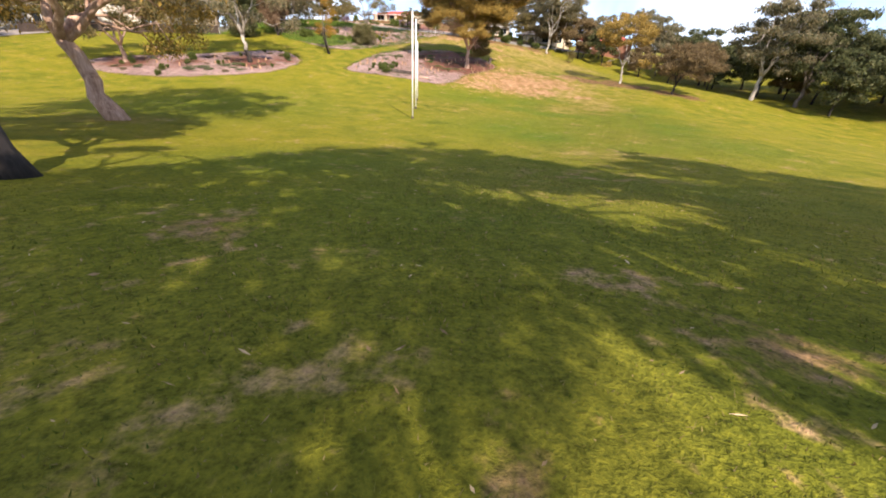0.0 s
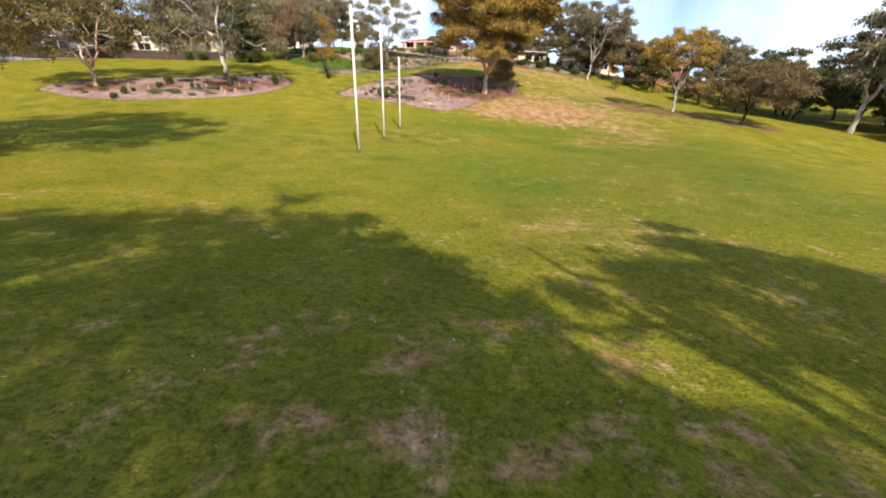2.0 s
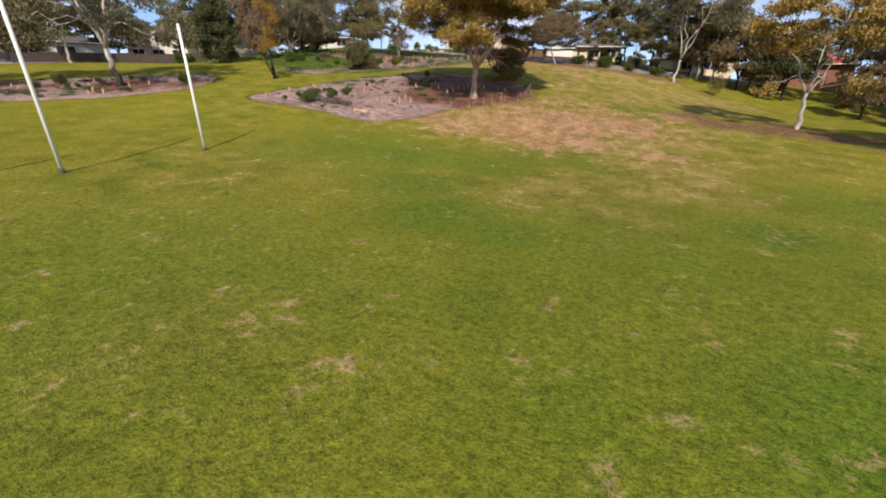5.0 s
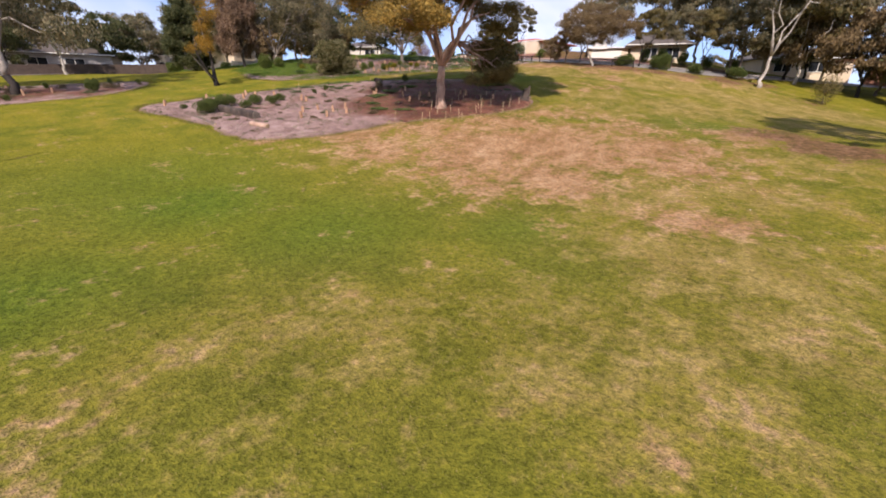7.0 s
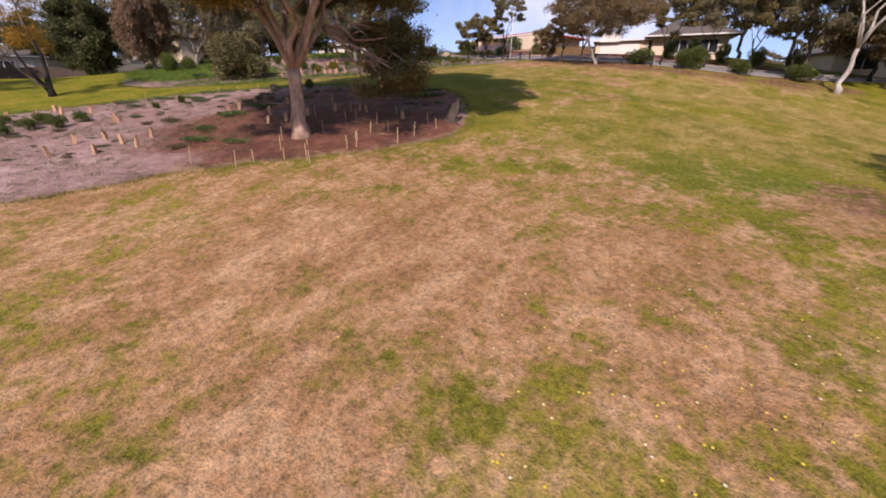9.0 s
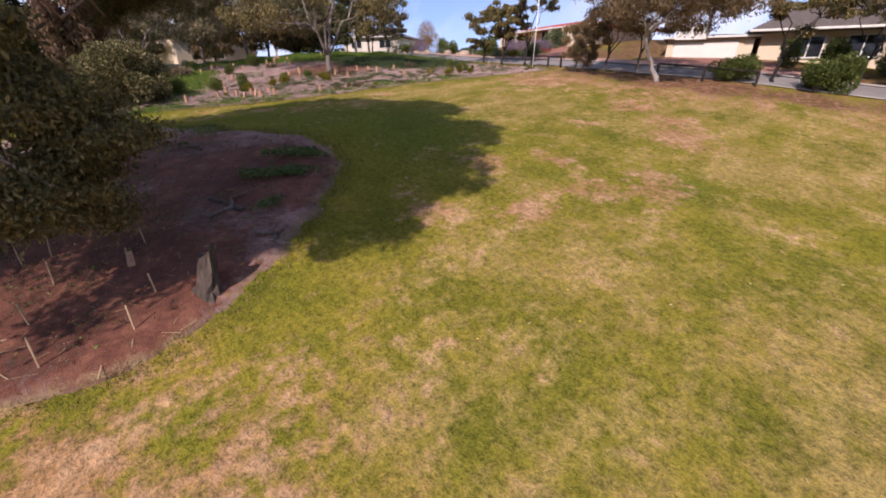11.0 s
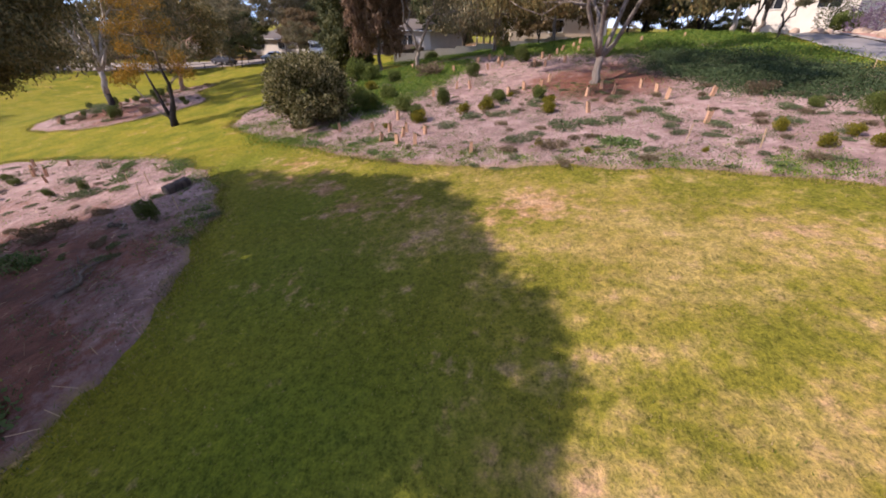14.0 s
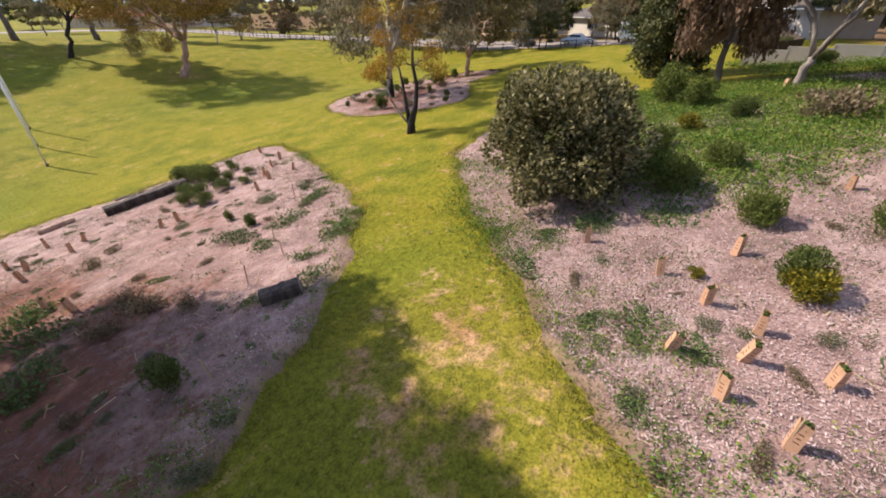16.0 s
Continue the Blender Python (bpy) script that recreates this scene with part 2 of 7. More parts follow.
LEAF_GREY = leaf_material("grey_green_leaves", [(0.074, 0.078, 0.044), (0.147, 0.138, 0.078), (0.231, 0.194, 0.108), (0.329, 0.261, 0.157)])
LEAF_DARK = leaf_material("dark_green_leaves", [(0.04, 0.052, 0.023), (0.071, 0.086, 0.034), (0.122, 0.127, 0.052), (0.172, 0.159, 0.071)])
LEAF_BUSH = leaf_material("bush_leaves", [(0.036, 0.040, 0.014), (0.105, 0.100, 0.036), (0.24, 0.215, 0.095), (0.46, 0.40, 0.23)])
LEAF_RUST = leaf_material("rusty_leaves", [(0.122, 0.083, 0.057), (0.222, 0.14, 0.091), (0.315, 0.208, 0.132)])
LEAF_PINK = leaf_material("brown_green_leaves", [(0.095, 0.069, 0.038), (0.186, 0.129, 0.066), (0.286, 0.2, 0.1)])
LEAF_LUSH = leaf_material("weed_leaves", [(0.042, 0.092, 0.013), (0.094, 0.182, 0.026), (0.165, 0.250, 0.040), (0.28, 0.29, 0.055)])
LEAF_SAGE = leaf_material("sage_leaves", [(0.060, 0.085, 0.038), (0.110, 0.140, 0.064), (0.19, 0.210, 0.11)])
LEAF_SPIKY = leaf_material("spiky_leaves", [(0.046, 0.068, 0.018), (0.096, 0.130, 0.032), (0.175, 0.195, 0.055)])
LEAF_MOUND = leaf_material("mound_leaves", [(0.050, 0.088, 0.028), (0.098, 0.150, 0.046), (0.175, 0.230, 0.078)])
LEAF_FEATHER = leaf_material("feathery_leaves", [(0.055, 0.082, 0.020), (0.118, 0.152, 0.034), (0.205, 0.235, 0.058)])
LEAF_COVER = leaf_material("ground_cover_leaves", [(0.030, 0.052, 0.022), (0.058, 0.092, 0.038), (0.100, 0.135, 0.058)])
LEAF_YELLOW = leaf_material("yellow_green_leaves", [(0.085, 0.085, 0.014), (0.165, 0.155, 0.020), (0.32, 0.26, 0.022)])
LEAF_DEAD = leaf_material("dry_shrub_leaves", [(0.095, 0.072, 0.040), (0.17, 0.130, 0.078), (0.25, 0.195, 0.125)])
LEAF_LILAC = leaf_material("lilac_flowers", [(0.16, 0.11, 0.17), (0.30, 0.21, 0.30), (0.14, 0.14, 0.10)])
BARK_PINK = bark_material("pink_bark", (0.21, 0.120, 0.082), (0.42, 0.262, 0.190), (0.60, 0.42, 0.33))
BARK_TAN = bark_material("tan_bark", (0.19, 0.112, 0.082), (0.42, 0.270, 0.200), (0.60, 0.44, 0.345))
BARK_WHITE = bark_material("pale_bark", (0.16, 0.13, 0.11), (0.38, 0.335, 0.295), (0.62, 0.57, 0.51))
BARK_DARK = bark_material("dark_bark", (0.008, 0.006, 0.005), (0.019, 0.014, 0.012), (0.045, 0.032, 0.026), 1.6)
BARK_STONE = bark_material("stone_grey_bark", (0.085, 0.068, 0.055), (0.20, 0.165, 0.138), (0.37, 0.32, 0.275))
BARK_GREY = bark_material("grey_bark", (0.055, 0.042, 0.034), (0.135, 0.105, 0.085), (0.25, 0.205, 0.17))

# ---- builders ----
def facets(name, corners, mat, parent=None, label="", smooth=False):
    """One mesh of separate faces, from an array (faces, corners, 3)."""
    n, k = corners.shape[:2]
    me = bpy.data.meshes.new(name)
    me.vertices.add(n * k)
    me.vertices.foreach_set("co", np.ascontiguousarray(corners, np.float32).ravel())
    me.loops.add(n * k)
    me.loops.foreach_set("vertex_index", np.arange(n * k, dtype=np.int32))
    me.polygons.add(n)
    me.polygons.foreach_set("loop_start", np.arange(0, n * k, k, dtype=np.int32))
    me.polygons.foreach_set("use_smooth", np.full(n, smooth))
    me.update(calc_edges=True)
    me.materials.append(mat)
    ob = new(name, me)
    ob.parent = parent
    return tagged(ob, label)


def solid(name, verts, faces, mat, parent=None, label="", smooth=False):
    me = bpy.data.meshes.new(name)
    me.from_pydata([tuple(v) for v in verts], [], faces)
    me.polygons.foreach_set("use_smooth", np.full(len(me.polygons), smooth))
    me.materials.append(mat)
    ob = new(name, me)
    ob.parent = parent
    return tagged(ob, label)


def part(name, bm, mat, parent=None, label="", smooth=False):
    me = bpy.data.meshes.new(name)
    bm.to_mesh(me)
    bm.free()
    me.polygons.foreach_set("use_smooth", np.full(len(me.polygons), smooth))
    me.materials.append(mat)
    ob = new(name, me)
    ob.parent = parent
    return tagged(ob, label)


def box(bm, size, m=Matrix(), bevel=0.0):
    made = bmesh.ops.create_cube(bm, size=1, matrix=m @ Matrix.Diagonal((*size, 1)))
    if bevel:
        edges = list({e for v in made["verts"] for e in v.link_edges})
        bmesh.ops.bevel(bm, geom=edges, offset=bevel, segments=1, affect="EDGES")


def boxed(name, size, m, mat, parent=None, label="", bevel=0.01):
    bm = bmesh.new()
    box(bm, size, m, bevel)
    return part(name, bm, mat, parent, label)


def empty(name, x, y, z=None, turn=0.0):
    ob = new(name)
    ob.empty_display_size = 0.3
    ob.matrix_basis = pose(x, y, float(land(x, y)) if z is None else z, 0, 0, turn)
    return ob


def tube(verts, faces, points, radii, sides=7, cap=True):
    """Adds a tapered limb along points."""
    points = [Vector(p) for p in points]
    start, side = len(verts), None
    for i, p in enumerate(points):
        way = (points[min(i + 1, len(points) - 1)] - points[max(i - 1, 0)]).normalized()
        side = (side - way * side.dot(way)).normalized() if side else way.orthogonal().normalized()
        across = way.cross(side)
        for k in range(sides):
            a = 2 * math.pi * k / sides
            verts.append(p + (side * math.cos(a) + across * math.sin(a)) * radii[i])
    for i in range(len(points) - 1):
        for k in range(sides):
            a, b = start + i * sides + k, start + i * sides + (k + 1) % sides
            faces.append((a, b, b + sides, a + sides))
    if cap:
        faces.append(tuple(range(start + (len(points) - 1) * sides, start + len(points) * sides)))
        faces.append(tuple(range(start + sides - 1, start - 1, -1)))


def bent(a, b, rng, amount, steps=5):
    """Points from a to b along a crooked line."""
    a, b = Vector(a), Vector(b)
    size = (b - a).length * amount
    out = [a]
    for i in range(1, steps):
        k = i / steps
        out.append(a.lerp(b, k) + Vector(rng.normal(0, size, 3)) * math.sin(math.pi * k))
    return out + [b]


def leaf_quads(centres, size, rng, droop=0.4, aspect=0.42, spread=None):
    """Diamond leaves at centres; droop turns them to hang."""
    n = len(centres)
    way = rng.normal(0, 1, (n, 3))
    way[:, 2] -= droop * 2.5
    if spread is not None:
        way += spread
    way /= np.linalg.norm(way, axis=1, keepdims=True)
    side = np.cross(way, rng.normal(0, 1, (n, 3)))
    side /= np.linalg.norm(side, axis=1, keepdims=True) + 1e-9
    long = size * rng.uniform(0.6, 1.35, (n, 1))
    return np.stack([centres - way * long / 2, centres + side * long * aspect / 2 - way * long * 0.05, centres + way * long / 2, centres - side * long * aspect / 2 - way * long * 0.05], 1)


def ball(rng, n, shell=0.4):
    p = rng.normal(0, 1, (n, 3))
    p /= np.linalg.norm(p, axis=1, keepdims=True)
    return p * rng.uniform(shell, 1, (n, 1)) ** 0.6


def tree(name, label, x, y, height, spread, girth, bark, leaf, seed, lean=(0, 0), fork=0.3, stems=3, base=0.4, clumps=36, leaves=320, size=0.34,
         droop=0.5, skirt=0.0, puff=(0.15, 0.26), hang=(), shift=(0, 0), flat=0.64, root=1.22, top=1.0, reach=(0.66, 0.84), taper=0.0, limb=0.55, fits=None):
    """fits: tells whether a clump suits the crown's outline. A tree: a trunk that forks into stems and limbs, and a
    crown of leaf clumps with gaps. hang: further clumps (x, y, z, radius, leaf size) from the base, those with a sixth
    number last and in a duller leaf colour that stands for crown shade. taper narrows the crown upwards.
    """
    rng = np.random.default_rng(seed)
    thing = tagged(empty(name, x, y), label, "tree")
    verts, faces = [], []
    knee = Vector((lean[0] * fork, lean[1] * fork, height * fork))
    line = bent((0, 0, -0.25), knee, rng, 0.03, 6)
    radii = [girth * (root if i == 0 else 1.0 + (0.22 if i == 1 else 0)) * (1 - 0.28 * i / 6) for i in range(7)]
    cut = max(1, round(6 * skirt / (height * fork))) if skirt else 0
    if cut:
        low_v, low_f = [], []
        tube(low_v, low_f, line[: cut + 1], [r * 1.02 for r in radii[: cut + 1]], 10)
        solid("lower_trunk", low_v, low_f, BARK_DARK, thing, "blackened lower trunk", True)
    tube(verts, faces, line[cut:], radii[cut:], 10)
    mids = []
    turn = rng.uniform(0, 6.28)
    for i in range(stems):
        a = turn + 6.283 * i / stems + rng.normal(0, 0.25)
        end = Vector((lean[0] * 0.75 + shift[0] + math.cos(a) * spread * 0.48, lean[1] * 0.75 + shift[1] + math.sin(a) * spread * 0.48, height * rng.uniform(*reach)))
        stem = bent(knee - Vector((0, 0, 0.12)), end, rng, 0.035, 7)
        tube(verts, faces, stem, [girth * limb * (1 - 0.78 * k / 7) for k in range(8)], 8)
        mids += stem[2:]
    cores = []
    tries = 0
    while len(cores) < clumps and tries < 4000:
        tries += 1
        p = ball(rng, 1, 0.25)[0]
        q = Vector((lean[0] + shift[0] + p[0] * spread, lean[1] + shift[1] + p[1] * spread, height * (base + 1) / 2 + p[2] * height * (1 - base) / 2 * top))
        narrow = 1 - taper * (p[2] * 0.5 + 0.5)
        q.x, q.y = lean[0] + shift[0] + p[0] * spread * narrow, lean[1] + shift[1] + p[1] * spread * narrow
        out = math.hypot(p[0], p[1])
        if p[2] < -0.15 and out < 0.45:
            continue
        r = spread * rng.uniform(*puff)
        if fits and not fits(q, r):
            continue
        if all((q - c).length > 0.62 * (r + s) for c, s in cores):
            cores.append((q, r))
    leaf_size = [size] * len(cores) + [h[4] if len(h) > 4 else size for h in hang]
    cores += [(Vector(h[:3]), h[3]) for h in hang]
    quads, dull = [], []
    first_dull = len(cores) - sum(len(h) > 5 for h in hang)
    for number, ((q, r), each) in enumerate(zip(cores, leaf_size)):
        root_at = min(mids, key=lambda m: (m - q).length + 1.2 * max(0, m.z - q.z))
        thick = girth * 0.16
        tube(verts, faces, bent(root_at, q, rng, 0.09, 5), [thick * (1 - 0.75 * k / 5) + 0.012 for k in range(6)], 5)
        n = int(leaves * (r / (spread * 0.2)) ** 1.4 * (size / each) ** 1.8)
        # each clump is a handful of tufts
        tufts = ball(rng, 12, 0.5) * np.array([1, 1, flat]) * r * 0.85
        tufts[:, 2] = np.where(tufts[:, 2] < 0, tufts[:, 2] * 0.35, tufts[:, 2])
        pick = tufts[rng.integers(0, 12, n)]
        pts = pick + rng.normal(0, 0.22 * r, (n, 3)) * np.array([1, 1, flat])
        pts[:, 2] -= droop * 0.25 * r * rng.random(n) ** 2 * 2
        (dull if number >= first_dull else quads).append(leaf_quads(pts + np.array(q), each, rng, droop))
    # shade within the crown, put into a duller leaf colour
    if dull:
        facets("hanging_foliage", np.concatenate(dull), LEAF_OLIVE, thing, "hanging foliage in a duller olive that stands for crown shade")
    solid("trunk", verts, faces, bark, thing, "", True)
    facets("crown", np.concatenate(quads), leaf, thing)
    return thing


def shrub(name, label, x, y, radius, height, leaf, seed, count=900, size=0.11, droop=0.0, upright=0.3, kind="shrub", lumps=8, lump=(0.5, 0.36), aspect=0.3, sit=(0.52, 0.36), uneven=0.0):
    """A low bush: short stems and a lumpy dome of leaves."""
    rng = np.random.default_rng(seed)
    thing = tagged(empty(name, x, y), label, kind)
    verts, faces = [], []
    dome = ball(rng, lumps, 0.3)
    dome[:, :2] /= np.where(dome[:, 2:] < 0, np.maximum(0.78, np.sqrt(np.maximum(0, 1 - dome[:, 2:] ** 2))), 1)
    dome *= 1 + uneven * rng.uniform(-1, 0.6, (lumps, 1))
    hearts = dome * np.array([radius * 0.62, radius * 0.62, height * sit[1]]) + np.array([0, 0, height * sit[0]])
    tube(verts, faces, bent((0, 0, -0.05), (0, 0, height * 0.6), rng, 0.06, 3), [0.02 + radius * 0.03, 0.02 + radius * 0.02, 0.015, 0.008], 6)
    pick = hearts[rng.integers(0, lumps, count)]
    pts = pick + ball(rng, count, 0.55) * np.array([radius * lump[0], radius * lump[0], height * lump[1]])
    pts[:, 2] = np.maximum(pts[:, 2], 0.02)
    out = pts - np.array([0, 0, height * 0.3])
    out /= np.linalg.norm(out, axis=1, keepdims=True) + 1e-6
    solid("stem", verts, faces, BARK_GREY, thing)
    facets("foliage", leaf_quads(pts, size, rng, droop, aspect, out * 1.2 + np.array([0, 0, upright])), leaf, thing)
    return thing


def placed(x, y, turn=0.0, scale=1.0, tall=None, up=0.0):
    return Matrix.Translation(at(x, y, up)) @ Euler((0, 0, radians(turn))).to_matrix().to_4x4() @ Matrix.Diagonal((scale, scale, scale if tall is None else tall, 1))


def smooth_outline(points, each=10, rough=0.12, seed=1):
    """A closed, slightly uneven curve through points."""
    rng = np.random.default_rng(seed)
    p = np.array(points, float)
    out = []
    for i in range(len(p)):
        a, b, c, d = p[i - 1], p[i], p[(i + 1) % len(p)], p[(i + 2) % len(p)]
        for k in np.arange(each) / each:
            out.append(0.5 * (2 * b + (c - a) * k + (2 * a - 5 * b + 4 * c - d) * k * k + (3 * b - a - 3 * c + d) * k ** 3))
    out = np.array(out)
    return out + rng.normal(0, rough, out.shape)


def bed(name, label, points, mat, seed, rise=0.06, heart=None):
    """A planted bed: a low heap of mulch within an outline."""
    edge = smooth_outline(points, 12, 0.0, seed)
    heart = edge.mean(0) if heart is None else np.array(heart)
    rng = np.random.default_rng(seed)
    wide = np.linalg.norm(edge - heart, axis=1, keepdims=True)
    edge = heart + (edge - heart) * (1 + (sum(np.roll(rng.normal(0, 0.025, (len(edge), 1)), k, 0) for k in (0, 1, 2)) + 0.10 * np.sin(edge[:, :1] * 1.9 + edge[:, 1:] * 1.3) + 0.05 * np.sin(edge[:, :1] * 3.1 - edge[:, 1:] * 2.3)) / wide)
    rings, verts, faces, n = 34, [], [], len(edge)
    for i in range(rings + 1):
        k = 1 - i / (rings + 1)
        ring = heart + (edge - heart) * k
        lift = -0.03 if i == 0 else rise * min(1, i / 2)
        z = land(ring[:, 0], ring[:, 1]) + lift + 0.016 * np.sin(ring[:, 0] * 2.1 + 1.3 * np.sin(ring[:, 1] * 1.7)) * np.sin(ring[:, 1] * 2.6 + ring[:, 0] * 0.7)
        verts += [(a, b, c) for (a, b), c in zip(ring, z)]
    for i in range(rings):
        for k in range(n):
            a, b = i * n + k, i * n + (k + 1) % n
            faces.append((a, b, b + n, a + n))
    verts.append((*heart, float(land(*heart)) + rise))
    faces += [(rings * n + k, rings * n + (k + 1) % n, len(verts) - 1) for k in range(n)]
    ob = solid(name, verts, faces, mat, None, label, True)
    xy = np.array(verts)
    ob.data.attributes.new("bark", "FLOAT", "POINT").data.foreach_set("value", weight(xy[:, 0], xy[:, 1], PATCH_LITTER_SHADE).astype(np.float32))
    rim = np.concatenate([np.clip(1 - wide[:, 0] * (i / (rings + 1)) / 0.75, 0, 1) for i in range(rings + 1)] + [np.zeros(1)])
    ob.data.attributes.new("rim", "FLOAT", "POINT").data.foreach_set("value", rim.astype(np.float32))
    return tagged(ob, label, "garden bed", kind="structure"), [tuple(e) for e in edge]


def strip(name, label, line, width, mat, up=0.02, side=0.5, category="road", each=1.0, thick=0.0):
    """A sheet of a given width that follows the ground along a line."""
    p = [np.array(q, float) for q in line]
    run = []
    for a, b in zip(p, p[1:]):
        n = max(1, int(np.linalg.norm(b - a) / each))
        run += [a + (b - a) * k / n for k in range(n)]
    run.append(p[-1])
    verts, faces, cols = [], [], 6
    for i, q in enumerate(run):
        way = run[min(i + 1, len(run) - 1)] - run[max(i - 1, 0)]
        way = way / np.linalg.norm(way)
        across = np.array([-way[1], way[0]])
        for c in range(cols + 1):
            r = q + across * width * (c / cols - 1 + side)
            verts.append((*r, float(land(*r)) + up))
    for i in range(len(run) - 1):
        for c in range(cols):
            a = i * (cols + 1) + c
            faces.append((a, a + 1, a + cols + 2, a + cols + 1))
    ob = solid(name, verts, faces, mat, None, label, True)
    if thick:
        mod = ob.modifiers.new("thickness", "SOLIDIFY")
        mod.thickness, mod.offset = thick, -1
    return tagged(ob, label, category, kind="structure")


# ---- ground ----
def spaced(near0, near1, step, far):
    grow, out = [], np.arange(near0, near1 + 1e-6, step).tolist()
    s = step
    a, b = near0, near1
    while a > -far:
        s *= 1.25
        a, b = a - s, b + s
        grow.append((a, b))
    return np.array([a for a, _ in grow][::-1] + out + [b for _, b in grow])


PATCH_SOIL = [(13.4, 68.6, 2.2, 0.8), (11.4, 68.2, 2.0, 0.8), (1.6, 67.6, 2.4, 0.75), (3.2, 69.8, 2.0, 0.7), (12, 71, 5.0, 0.95), (16.5, 73.5, 3.6, 0.9), (8, 74, 2.5, 0.85), (4.2, 65.4, 2.6, 0.75), (17.5, 70.8, 3.0, 0.8), (10, 102.8, 1.8, 0.6), (14.5, 103.6, 2.0, 0.6), (18.5, 105.2, 1.8, 0.55), (-3.5, 102.6, 1.6, 0.75), (-6.2, 103.6, 1.2, 0.7), (1.5, 66.5, 2.2, 0.9), (4, 70.5, 2.2, 0.9), (6.8, 74, 2.2, 0.8), (8.3, 77, 1.6, 0.7), (-1.5, 63, 1.6, 0.6), (14.5, 76.5, 3.0, 0.7), (10.5, 78, 2.5, 0.55), (16.5, 74, 2.5, 0.6), (9.0, 69.5, 4.2, 1.0), (9.0, 66.3, 3.2, 0.85), (13.2, 66.3, 3.2, 0.85), (11.5, 64.2, 2.6, 0.7), (14.5, 69.6, 3.2, 0.75), (15, 72.8, 2.6, 0.7), (12, 74.9, 2.6, 0.7), (20.1, 78.2, 2.4, 0.85), (6.5, 72.5, 2.5, 0.7),
              (-0.6, 101.6, 3.4, 0.9), (5.2, 101.6, 3.6, 0.7), (7.5, 104, 3, 0.7), (6.1, 97.8, 1.3, 0.8), (8.3, 96.7, 1.1, 0.7), (9.4, 94.6, 1.1, 0.7), (10.5, 90.3, 1.1, 0.7)]
PATCH_SPOT = [(18.4, 63.7, 1.5), (19.8, 64.3, 1.3), (-5.7, 91.8, 0.8), (-6.4, 87.5, 0.6), (-7.8, 86.2, 0.5), (9.3, 88.8, 0.8), (5.9, 94.0, 0.6), (6.0, 97.4, 1.0), (9.0, 95.5, 1.0), (7.4, 90.0, 0.8), (5.6, 88.0, 0.9), (6.9, 84.7, 0.7), (8.8, 86.7, 0.7), (9.3, 88.9, 0.7), (-10.6, 83.6, 0.6), (-9.2, 85.3, 0.5), (-6.6, 89.1, 0.7), (-5.8, 92.4, 0.8), (-8.7, 84.6, 0.5),
              (-8.7, 83.2, 0.4), (3.7, 17.4, 0.35), (4.9, 16.8, 0.45), (5.4, 17.8, 0.35), (6.3, 17.9, 0.35), (7.2, 17.5, 0.45), (3.3, 16.3, 0.3), (3.7, 15.4, 0.3), (4.4, 15.4, 0.45), (5.1, 15.3, 0.3), (4.1, 14.8, 0.25), (6.3, 15.4, 0.4), (6.7, 15.9, 0.3), (8.2, 15.6, 0.6), (3.0, 4.5, 0.55), (0.6, 3.4, 0.35), (-3.1, 6.9, 0.7), (1.0, 3.0, 0.4)]
# litter under the trees; its dark colour also deepens the crown shade
PATCH_LITTER_SHADE = [(-3.4, 80.2, 2.6, 0.4), (-0.6, 82.4, 2.4, 0.6), (-3, 80, 4.5, 0.6), (1.5, 82.5, 4, 0.7), (-6, 77, 3.5, 0.4), (-8, 68, 3, 0.25), (2, 75.5, 5.0, 1.0), (4.5, 78, 3.0, 1.0), (-1.8, 73.5, 3.4, 0.95), (2.4, 72.6, 2.6, 0.9), (-3, 77, 3, 0.5), (-18.8, 96, 3.4, 0.75), (-30, 85, 2.8, 0.6), (-27, 59, 3.4, 0.75), (-34, 55.5, 3.0, 0.5), (-40, 54.5, 3.4, 0.7), (-24, 62.5, 3, 0.5), (-8, 72, 4, 0.25)]
